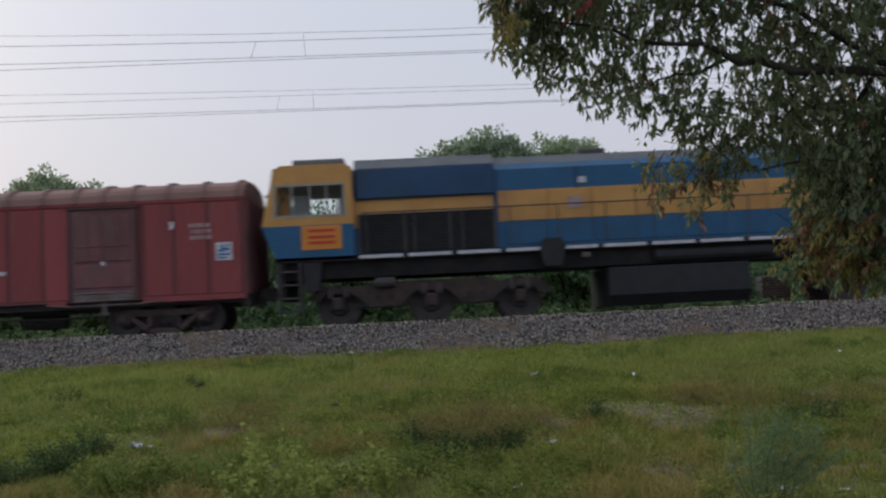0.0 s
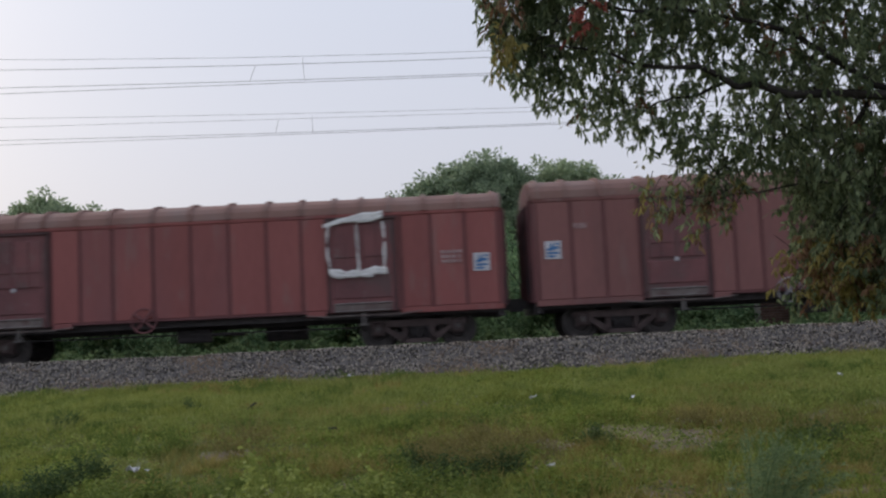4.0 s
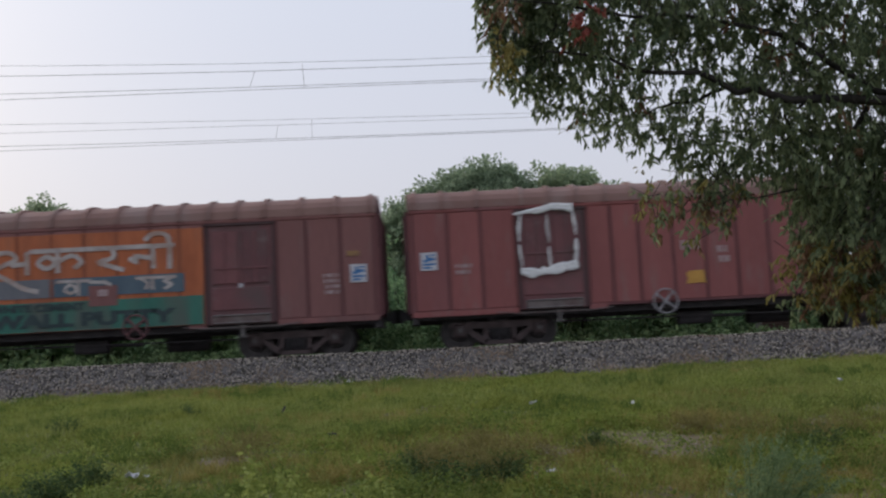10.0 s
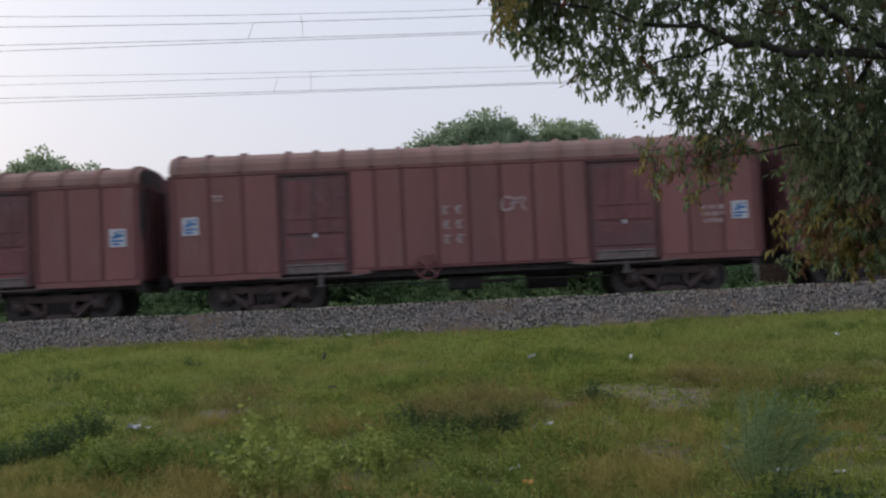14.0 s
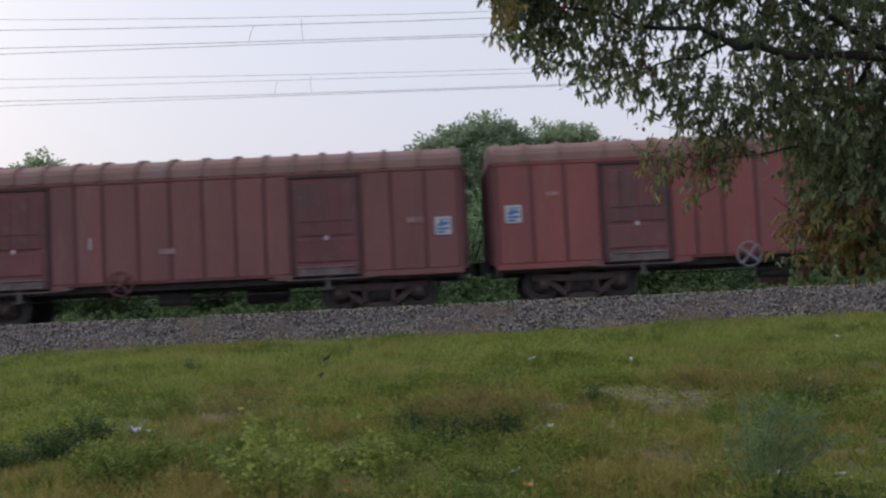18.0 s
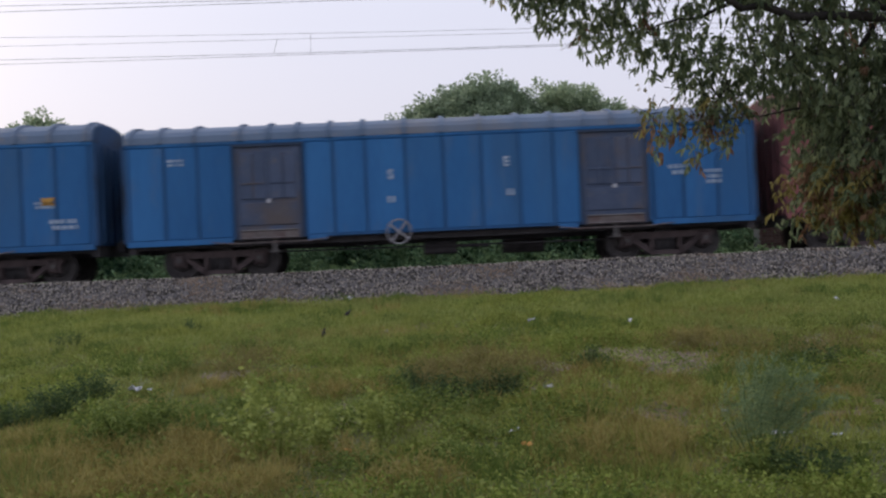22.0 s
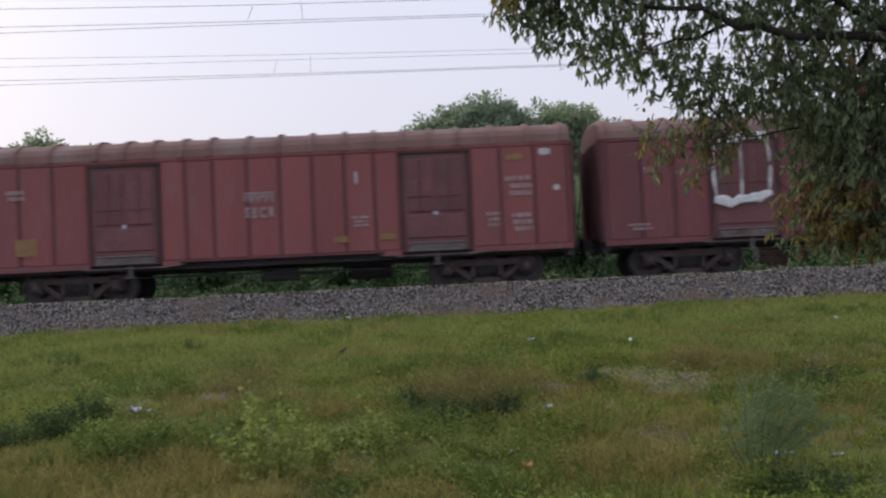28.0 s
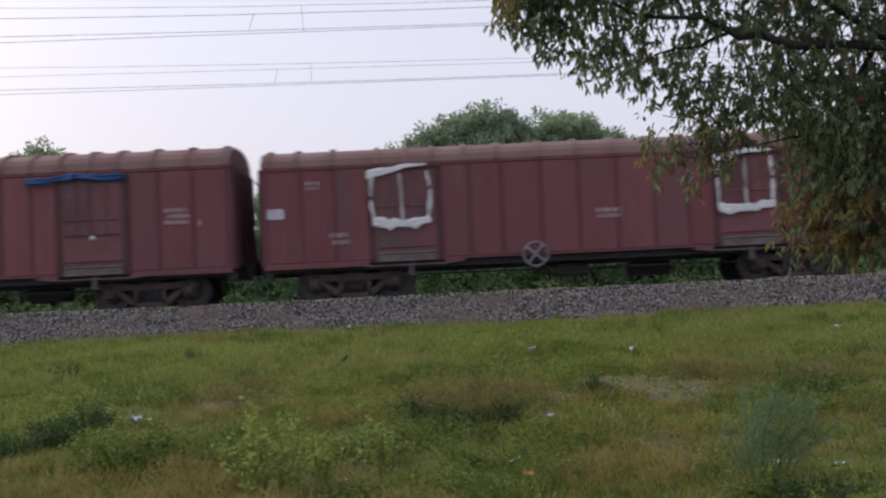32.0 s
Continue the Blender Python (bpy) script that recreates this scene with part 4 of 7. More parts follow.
    marks = Geo().box(-0.14, 0.0, -0.006, 0, -0.02, 0.05).box(-0.07, 0.0, -0.006, 0, 0.05, 0.16).box(0.0, 0.14, -0.006, 0, 0.02, 0.09).box(0.05, 0.15, -0.006, 0, 0.13, 0.17)
    marks.box(-0.15, 0.15, -0.006, 0, -0.1, -0.05).box(-0.14, 0.05, -0.006, 0, -0.18, -0.13)
    part("placard_mark", marks, M_MARK if w["paint"] not in ("blue",) else M_MARKDARK, p).location = (0, -0.012, 0)


def strip(points, width, seed, deep=0.02, taper=None):
    """A rumpled strip of cloth along points (x, z), with uneven edges and shallow folds; taper: its width at even steps along it, in parts of the whole."""
    rnd = random.Random(seed)
    g = Geo()
    n = 18
    fine = []
    for i in range(n):
        t = i / (n - 1) * (len(points) - 1)
        k = min(int(t), len(points) - 2)
        q = t - k
        q = q * q * (3 - 2 * q)
        fine.append((points[k][0] * (1 - q) + points[k + 1][0] * q, points[k][1] * (1 - q) + points[k + 1][1] * q))
    along_x = abs(points[-1][0] - points[0][0]) > abs(points[-1][1] - points[0][1])
    pa, pb = rnd.uniform(0, 6), rnd.uniform(0, 6)
    for i, (x, z) in enumerate(fine):
        q = i / (n - 1)
        flare = 0.75 + 0.45 * math.sin(q * 5.0 + pa) ** 2 if along_x else 0.8 + 0.3 * math.sin(q * 7.0 + pa)
        if taper:
            c = q * (len(taper) - 1)
            e = min(int(c), len(taper) - 2)
            flare = taper[e] + (taper[e + 1] - taper[e]) * (c - e)
        wave = 0.5 if taper else 1.0
        upper = width * flare * (0.42 + wave * (0.13 * math.sin(i * 0.8 + pa) + rnd.uniform(-0.12, 0.12)))
        lower = width * flare * (0.5 + wave * (0.25 * math.sin(i * 0.6 + pb) + rnd.uniform(-0.15, 0.15)))
        for e, y in ((-lower, 0.0), (-lower * 0.6, -deep * rnd.uniform(0.3, 1.2)), (0, -deep * rnd.uniform(0.1, 1)), (upper * 0.55, -deep * rnd.uniform(0.3, 1.2)), (upper, 0.0)):
            g.v.append((x + (0 if along_x else e), y, z + (e if along_x else 0)))
    for i in range(n - 1):
        for j in range(4):
            a = i * 5 + j
            g.f.append((a, a + 1, a + 6, a + 5))
        g.f.append((i * 5, i * 5 + 5, i * 5 + 9, i * 5 + 4))
    return g


def sealed_door(w, u, seed):
    """White cloth tied round a door: wedges along its head and sill, knotted rags down its sides and middle."""
    rnd = random.Random(seed)
    j = lambda a: rnd.uniform(-a, a)
    top, low = EAVE - 0.14, SOLE + 0.93
    tilt, flip = j(0.07), rnd.random() < 0.3
    head = (0.35, 0.5, 0.75, 0.9, 1.15) if flip else (1.3, 0.9, 0.7, 0.55, 0.2)
    sets = [([(-0.92, top - 0.09 - tilt), (-0.4, top - 0.05 + j(0.03)), (0.1, top + 0.03 + j(0.04)), (0.75, top + 0.01 + tilt)], 0.21 + j(0.04), head, M_CLOTH)]
    cut = j(0.25)
    sets.append(([(-0.8, low + 0.02 + tilt), (-0.3, low - 0.03 + j(0.03)), (cut + 0.12, low + 0.04)], 0.25 + j(0.05), (0.75, 1.05, 0.8, 0.9, 0.35), M_CLOTH))
    sets.append(([(cut - 0.02, low - 0.02), (0.45, low + 0.04 + j(0.04)), (0.82, low + 0.13 - tilt)], 0.27 + j(0.05), (0.3, 0.95, 0.9, 0.55), M_CLOTH))
    for side in (-1, 1):
        # each side rag is knotted once or twice, and thin at the knots
        bow = 0.07 * side + j(0.04)
        knot = rnd.uniform(0.35, 0.65)
        at = lambda q: (side * 0.74 + bow * math.sin(q * math.pi), top - 0.1 + (low + 0.22 - top) * q)
        for a, b in ((0.0, knot - 0.03), (knot + 0.03, 1.0)):
            if rnd.random() < 0.96:
                sets.append(([at(a), at((a + b) / 2), at(b)], 0.085 + j(0.025), (0.35, 1.1, 0.9, 0.3), M_CLOTH))
    lean = j(0.05)
    for a, b in ((0.02, 0.55 + j(0.08)), (0.6, 1.0)):
        if rnd.random() < 0.96:
            sets.append(([(lean * a, top - 0.1 + (low - top + 0.12) * a), (lean * b + 0.01, top - 0.1 + (low - top + 0.12) * b)], 0.065 + j(0.015), (0.6, 0.9, 1.0, 0.4), M_RAG if a < 0.3 else M_CLOTH))
    for k, (pts, wide, taper, mat) in enumerate(sets):
        part("cloth_strip", strip([(a * 0.89, b) for a, b in pts], wide, seed * 7 + k, 0.025, taper), mat, w, "rumpled white cloth rag tied across the door").location = (fx(u) - 0.1, -HALF - 0.16, 0)


def tarp(w, u, wide, high, z, seed):
    part("blue_sheet", strip([(-wide / 2, z - high * 0.3), (0, z), (wide / 2, z - 0.05)], high * 0.75, seed, 0.06), M_TARP, w, "rumpled blue plastic sheet over the door").location = (fx(u), -HALF - 0.15, 0)


def brush(g, points, width, y=-0.01):
    """A flat painted stroke of that width through points (x, z), rounded between them."""
    pts = [Vector((a, b)) for a, b in points]
    fine = []
    for i in range(len(pts) - 1):
        p0, p1, p2, p3 = pts[max(i - 1, 0)], pts[i], pts[i + 1], pts[min(i + 2, len(pts) - 1)]
        steps = 4 if len(pts) > 2 else 1
        for k in range(steps):
            t = k / steps
            fine.append(0.5 * (2 * p1 + (p2 - p0) * t + (2 * p0 - 5 * p1 + 4 * p2 - p3) * t * t + (3 * p1 - p0 - 3 * p2 + p3) * t ** 3))
    fine.append(pts[-1])
    v, n = [], len(fine)
    for i, p in enumerate(fine):
        d = (fine[min(i + 1, n - 1)] - fine[max(i - 1, 0)]).normalized()
        side = Vector((-d.y, d.x)) * width / 2
        v += [(p.x + side.x, y, p.y + side.y), (p.x - side.x, y, p.y - side.y), (p.x + side.x, 0.0, p.y + side.y), (p.x - side.x, 0.0, p.y - side.y)]
    f = [(0, 1, 3, 2), (4 * n - 4, 4 * n - 2, 4 * n - 1, 4 * n - 3)]
    for i in range(0, 4 * n - 4, 4):
        f += [(i, i + 4, i + 5, i + 1), (i, i + 2, i + 6, i + 4), (i + 1, i + 5, i + 7, i + 3)]
    g.add(v, f)


def advert(w, second):
    u, wide = 0.502, 5.95
    p = on_side(w, "painted_advert", u, 2.17, wide, 2.4, M_ORANGE, "orange painted advertisement with white shapes", 0.008)
    for v in RIBS:
        if abs(fx(v) - fx(u)) < wide / 2 - 0.05:
            part("painted_rib", shared("painted_rib", lambda: Geo().bevelled(-0.04, 0.04, -0.014, 0.0, -1.19, 1.19, 0.01).mesh("painted_rib", M_RUSTORANGE)), None, p, "darker orange rib in the painted advert").location = (fx(v) - fx(u), -0.006, 0)
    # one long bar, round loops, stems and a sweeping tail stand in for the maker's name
    g = Geo()
    for stroke in ([(-1.3, 0.8), (2.28, 0.8)], [(-2.2, 0.76), (-1.8, 0.8), (-1.62, 0.62), (-1.9, 0.5), (-2.2, 0.34), (-1.85, 0.14), (-1.45, -0.1), (-1.08, -0.2)], [(-1.75, 0.48), (-1.4, 0.5)], [(-1.35, 0.8), (-1.35, 0.22)],
                   [(-0.62, 0.5), (-0.85, 0.66), (-1.08, 0.5), (-0.85, 0.36), (-0.62, 0.5), (-0.25, 0.66), (-0.02, 0.5), (-0.2, 0.34)], [(-0.6, 0.8), (-0.6, 0.24)],
                   [(0.35, 0.8), (0.72, 0.78), (0.76, 0.56), (0.4, 0.46), (0.66, 0.36), (1.02, 0.24)], [(1.15, 0.52), (1.35, 0.42), (1.3, 0.56), (1.72, 0.5)], [(1.75, 0.8), (1.75, 0.24)],
                   [(2.15, 0.22), (2.15, 0.85), (2.05, 1.08), (1.75, 1.1), (1.55, 0.95)]):
        brush(g, stroke, 0.115)
    part("painted_name", g, M_CHALKWHITE, p, "broad worn white painted strokes").location = (0, -0.024, 0)
    if second:
        part("painted_band", Geo().box(-wide / 2 + 0.02, wide / 2 - 0.02, -0.006, 0, -1.19, -0.47), M_GREEN, p, "worn green painted band").location = (0, -0.02, 0)
        part("painted_panel", Geo().box(-2.28, -0.8, -0.008, 0, -0.36, 0.1), M_PANELGREY, p, "grey painted panel").location = (0, -0.02, 0)
        part("painted_panel", Geo().box(-0.72, 2.5, -0.008, 0, -0.36, 0.1), M_PANELTEAL, p, "dark grey-blue painted panel").location = (0, -0.02, 0)
        part("brown_patch", Geo().box(0.15, 0.85, -0.012, 0, -0.62, -0.12), PAINT["brown"], p, "brown patch painted over").location = (0, -0.024, 0)
        words(w, "WHITE CEMENT", u - 0.075, 1.49, 0.17, M_DARKGREEN, proud=0.07, wide=2.3)
        words(w, "WALL PUTTY", u - 0.002, 1.1, 0.32, M_DARKGREEN, proud=0.07, wide=4.6, bold=0.025)
        part("white_mark", Geo().box(-0.12, 0.12, -0.01, 0, -0.08, 0.08), M_FADED, p, "pale worn mark").location = (0.5, -0.04, -0.3)
    else:
        part("painted_panel", Geo().box(-2.28, -0.72, -0.006, 0, -0.34, 0.1), M_PANELGREY, p, "grey painted panel").location = (0, -0.02, 0)
        part("painted_panel", Geo().box(-0.66, 2.4, -0.006, 0, -0.34, 0.1), M_PANELTEAL, p, "grey-blue painted panel").location = (0, -0.02, 0)
        words(w, "Master of Plasters", u - 0.002, 1.4, 0.33, M_DOORFRAME["red"], proud=0.066, wide=4.6, bold=0.025)
    line = Geo()
    if second:
        strokes = ([(-0.65, 0.02), (0.2, 0.02)], [(-0.45, -0.18), (-0.3, -0.06), (-0.15, -0.18), (-0.3, -0.28), (-0.45, -0.18)], [(-0.1, 0.02), (-0.1, -0.34)], [(0.15, -0.02), (0.6, -0.04)], [(0.5, 0.0), (0.7, -0.12)], [(1.3, 0.02), (2.3, 0.02)], [(1.45, 0.0), (1.6, -0.12), (1.55, -0.26)], [(1.72, 0.02), (1.72, -0.28)], [(2.2, 0.0), (2.0, -0.08), (2.2, -0.16), (2.0, -0.27)])
    else:
        strokes = ([(-0.6, 0.04), (2.28, 0.04)], [(-0.5, 0.04), (-0.5, -0.12), (-0.3, -0.14)], [(-0.28, 0.04), (-0.28, -0.24)], [(-0.2, -0.1), (0.0, -0.02), (0.05, -0.16), (0.2, -0.04), (0.36, -0.12)], [(0.4, 0.04), (0.4, -0.28)], [(0.62, 0.04), (0.62, -0.28)], [(0.8, 0.0), (0.96, -0.04), (0.84, -0.14), (1.02, -0.3)], [(1.08, -0.12), (1.28, -0.14)], [(1.5, 0.04), (1.34, -0.06), (1.56, -0.2), (1.4, -0.3)], [(1.62, -0.08), (1.74, -0.24)], [(1.95, 0.02), (2.1, -0.04), (1.92, -0.14), (2.12, -0.3)])
    for stroke in strokes:
        brush(line, stroke, 0.075)
    tagged(part("painted_line", line, M_CHALKWHITE, p), "white painted strokes", kind="stuff").location = (0, -0.03, 0)


# each wagon: paint, place of the brake wheel, what is painted or fixed on its side
# p placard (u, z) | t lettering (u, z, width, height, lines) | y yellow patch | w white patch (u, z, width, height) | z dull yellow patch | q rows of worn signs | f scrawl | h scrap of sheet | c cloth-sealed doors | a advert | b blue sheet
P2 = (("p", 0.032, 2.25), ("p", 0.967, 2.05))
WAGONS = [
    ("brightred", 0.42, P2, (("t", 0.065, 3.0, 0.4, 0.2, 1), ("t", 0.07, 2.5, 0.5, 0.25, 2), ("w", 0.32, 1.92, 0.5, 0.13), ("w", 0.378, 1.92, 0.8, 0.13), ("w", 0.065, 3.12, 0.45, 0.28), ("w", 0.06, 1.75, 0.3, 0.1), ("w", 0.545, 1.92, 0.75, 0.5), ("t", 0.545, 1.9, 0.6, 0.3, 2), ("w", 0.605, 1.75, 0.6, 0.1), ("w", 0.885, 2.75, 0.12, 0.22), ("t", 0.93, 2.55, 0.55, 0.45, 3), ("w", 0.165, 1.75, 0.2, 0.3))),
    ("maroon", None, (("p", 0.03, 2.25), ("p", 0.975, 2.5)), (("y", 0.935, 2.5, 0.35, 0.3), ("y", 0.67, 1.5, 0.65, 0.28), ("h", 0.163, 3.3, 0.3), ("h", 0.262, 3.2, 0.5), ("t", 0.88, 1.75, 0.5, 0.7, 3), ("t", 0.6, 2.3, 0.4, 0.4, 2), ("t", 0.93, 1.95, 0.6, 0.3, 2))),
    ("brown", 0.43, (("p", 0.03, 2.05), ("p", 0.97, 2.75)), (("b", 0.745, 1.5, 0.14, 3.42), ("h", 0.715, 3.15, 0.6), ("t", 0.955, 1.75, 0.3, 0.2, 1), ("t", 0.54, 2.0, 0.35, 0.4, 2), ("t", 0.955, 2.3, 0.5, 0.2, 2))),
    ("brown", 0.43, P2, (("f", 0.595, 2.3, 0.6, 0.42), ("q", 0.485, 1.85, 2), ("t", 0.915, 2.15, 0.6, 0.5, 3), ("t", 0.08, 2.8, 0.3, 0.2, 1))),
    ("red", 0.43, P2, (("c", 0.768), ("t", 0.92, 2.2, 0.55, 0.35, 3))),
    ("blue", 0.43, (("p", 0.035, 2.25),), (("c", 0.242), ("c", 0.768), ("t", 0.03, 3.1, 0.4, 0.25, 2), ("t", 0.085, 1.75, 0.5, 0.35, 2), ("t", 0.47, 1.5, 0.4, 0.1, 1), ("t", 0.6, 1.5, 0.4, 0.1, 1))),
    ("blue", 0.43, (("p", 0.033, 2.3), ("p", 0.91, 2.75)), (("c", 0.242), ("c", 0.768), ("t", 0.08, 3.0, 0.35, 0.25, 2), ("n", 0.53, 2.0, "SWR"), ("t", 0.917, 2.05, 0.55, 0.5, 4), ("t", 0.86, 1.85, 0.45, 0.3, 2), ("t", 0.955, 3.2, 0.3, 0.2, 1), ("t", 0.92, 1.2, 0.6, 0.1, 1))),
    ("brown", 0.42, P2, (("c", 0.242), ("c", 0.768), ("t", 0.92, 2.0, 0.5, 0.35, 3), ("t", 0.08, 2.9, 0.3, 0.2, 2), ("w", 0.15, 1.3, 0.7, 0.17), ("w", 0.335, 1.3, 0.6, 0.1), ("t", 0.475, 1.35, 0.7, 0.25, 2), ("t", 0.53, 1.95, 0.4, 0.6, 3))),
    ("brown", 0.6, (("p", 0.032, 2.5), ("p", 0.967, 2.3)), (("a", 0), ("w", 0.085, 2.2, 0.45, 0.38), ("t", 0.04, 1.4, 0.4, 0.3, 2), ("t", 0.85, 2.6, 0.4, 0.3, 1), ("t", 0.03, 2.75, 0.4, 0.15, 1))),
    ("greyblue", None, (), (("w", 0.03, 2.05, 0.4, 0.3), ("t", 0.865, 2.55, 0.3, 0.5, 3), ("t", 0.91, 2.6, 0.4, 0.5, 3), ("w", 0.963, 2.6, 0.22, 0.7), ("t", 0.915, 1.9, 0.35, 0.3, 2), ("t", 0.1, 1.75, 0.5, 0.35, 2), ("t", 0.92, 1.2, 0.5, 0.1, 1), ("t", 0.03, 1.75, 0.4, 0.2, 1), ("t", 0.04, 3.2, 0.3, 0.3, 2))),
    ("red", 0.43, P2, (("c", 0.242), ("c", 0.768), ("t", 0.48, 2.3, 0.5, 0.35, 1), ("y", 0.485, 1.55, 0.48, 0.35), ("t", 0.535, 2.05, 0.3, 0.5, 2), ("t", 0.91, 2.05, 0.6, 0.35, 3), ("t", 0.09, 2.0, 0.4, 0.3, 2))),
    ("brown", 0.59, P2, (("a", 1), ("w", 0.765, 2.1, 0.1, 0.1), ("t", 0.92, 1.8, 0.4, 0.55, 4), ("z", 0.96, 2.55, 0.35, 0.14))),
    ("red", 0.43, P2, (("n", 0.487, 2.05, "NR"), ("z", 0.09, 1.4, 0.4, 0.3), ("z", 0.6, 1.32, 0.4, 0.2), ("z", 0.655, 1.32, 0.4, 0.2), ("w", 0.645, 3.0, 0.07, 0.35), ("t", 0.913, 2.35, 0.45, 0.6, 4), ("t", 0.92, 1.6, 0.5, 0.3, 2), ("t", 0.91, 3.2, 0.35, 0.15, 1), ("t", 0.96, 3.2, 0.3, 0.15, 1), ("t", 0.08, 2.9, 0.3, 0.2, 2), ("t", 0.6, 1.7, 0.4, 0.3, 2))),
    ("blue", 0.43, (("p", 0.033, 2.25), ("p", 0.965, 2.3)), (("n", 0.54, 2.1, "SC"), ("t", 0.915, 2.2, 0.4, 0.75, 4), ("w", 0.6, 1.15, 0.6, 0.15), ("t", 0.09, 3.0, 0.3, 0.2, 2), ("t", 0.55, 1.15, 0.2, 0.15, 1), ("t", 0.92, 1.25, 0.5, 0.1, 1))),
    ("brown", 0.43, P2, (("q", 0.487, 1.95, 2), ("s", 0.24), ("d", 0.68), ("t", 0.92, 2.0, 0.5, 0.4, 2), ("t", 0.085, 2.9, 0.35, 0.1, 1))),
    ("brown", 0.43, P2, (("f", 0.58, 2.45, 0.6, 0.4), ("q", 0.477, 2.0, 3), ("t", 0.92, 1.95, 0.6, 0.5, 3), ("t", 0.08, 2.9, 0.3, 0.2, 2))),
    ("brown", 0.57, P2, (("w", 0.7, 1.35, 0.5, 0.18), ("t", 0.08, 3.0, 0.3, 0.2, 2), ("t", 0.09, 1.6, 0.4, 0.2, 1))),
    ("blue", 0.43, (("p", 0.07, 2.3),), (("t", 0.13, 1.75, 0.5, 0.35, 2), ("t", 0.07, 1.6, 0.4, 0.2, 2), ("t", 0.92, 2.2, 0.5, 0.4, 3))),
    ("brown", 0.6, P2, (("w", 0.48, 2.75, 0.28, 0.4), ("t", 0.485, 2.05, 0.35, 0.45, 2), ("t", 0.92, 1.9, 0.5, 0.35, 2), ("t", 0.08, 2.9, 0.3, 0.3, 2))),
    ("red", 0.43, P2, (("q", 0.53, 1.95, 2), ("t", 0.915, 2.1, 0.6, 0.4, 3), ("t", 0.1, 2.7, 0.3, 0.15, 1))),
    ("brown", 0.42, P2, (("t", 0.92, 2.2, 0.4, 0.2, 1), ("w", 0.37, 2.0, 0.05, 0.3), ("t", 0.5, 1.7, 0.4, 0.2, 1))),
    ("red", 0.41, (), (("f", 0.345, 2.6, 0.6, 0.4), ("t", 0.935, 2.15, 0.5, 0.5, 3), ("t", 0.545, 2.9, 0.15, 0.3, 1), ("w", 0.85, 1.85, 0.12, 0.13), ("t", 0.44, 2.1, 0.4, 0.2, 1))),
    ("greyblue", 0.43, (), (("t", 0.06, 2.55, 0.35, 0.3, 2), ("k", 0.43, 2.25, "S"), ("t", 0.43, 1.95, 0.2, 0.24, 1), ("k", 0.61, 2.25, "C"), ("k", 0.61, 1.93, "R"), ("t", 0.94, 2.1, 0.55, 0.5, 3), ("t", 0.89, 1.5, 0.5, 0.4, 3), ("w", 0.975, 2.5, 0.18, 0.2), ("t", 0.55, 1.5, 0.2, 0.2, 1), ("l", 0.5, 2.3))),
    ("red", 0.43, (), (("t", 0.96, 1.8, 0.5, 0.55, 4), ("w", 0.48, 1.2, 0.3, 0.1), ("t", 0.04, 1.2, 0.4, 0.1, 1))),
    ("blue", 0.43, (), (("k", 0.42, 2.3, "S"), ("t", 0.42, 1.75, 0.18, 0.24, 1), ("k", 0.605, 2.5, "E"), ("t", 0.61, 1.8, 0.18, 0.26, 1), ("t", 0.935, 2.0, 0.4, 0.4, 3), ("t", 0.88, 2.2, 0.5, 0.3, 2), ("t", 0.08, 2.9, 0.4, 0.2, 2))),
    ("blue", 0.59, (), (("c", 0.242), ("c", 0.768), ("t", 0.02, 3.0, 0.25, 0.5, 2), ("t", 0.085, 3.05, 0.35, 0.35, 2), ("t", 0.035, 2.0, 0.5, 0.35, 2), ("y", 0.925, 2.1, 0.33, 0.22), ("t", 0.92, 2.0, 0.5, 0.2, 2), ("t", 0.95, 1.5, 0.7, 0.3, 2))),
    ("blue", 0.43, (), (("c", 0.242), ("c", 0.768), ("f", 0.475, 2.5, 0.55, 0.4), ("t", 0.02, 2.75, 0.2, 0.5, 4), ("t", 0.6, 2.4, 0.4, 0.55, 2), ("y", 0.545, 1.75, 0.38, 0.3), ("t", 0.885, 2.3, 0.6, 0.5, 3), ("t", 0.85, 1.9, 0.7, 0.25, 2), ("t", 0.09, 3.0, 0.3, 0.2, 2), ("y", 0.96, 1.6, 0.12, 0.2))),
    ("maroon", 0.43, (), (("c", 0.242), ("c", 0.768), ("t", 0.545, 2.65, 0.5, 0.3, 1), ("t", 0.5, 2.1, 0.5, 0.6, 2), ("t", 0.89, 2.1, 0.45, 0.4, 3), ("t", 0.09, 2.9, 0.3, 0.2, 2))),
    ("brown", 0.6, (), (("e", 0), ("q", 0.51, 1.75, 2), ("t", 0.915, 2.0, 0.55, 0.45, 3), ("t", 0.08, 3.0, 0.3, 0.2, 2))),
    ("darkblue", 0.43, (), (("t", 0.9, 2.2, 0.4, 0.3, 2),)),
    ("maroon", 0.59, (), (("c", 0.242), ("c", 0.768), ("t", 0.53, 2.2, 0.35, 0.6, 3), ("t", 0.42, 1.7, 0.5, 0.2, 2), ("t", 0.06, 1.3, 0.6, 0.2, 2), ("t", 0.08, 2.7, 0.25, 0.2, 1), ("t", 0.5, 2.8, 0.3, 0.15, 1))),
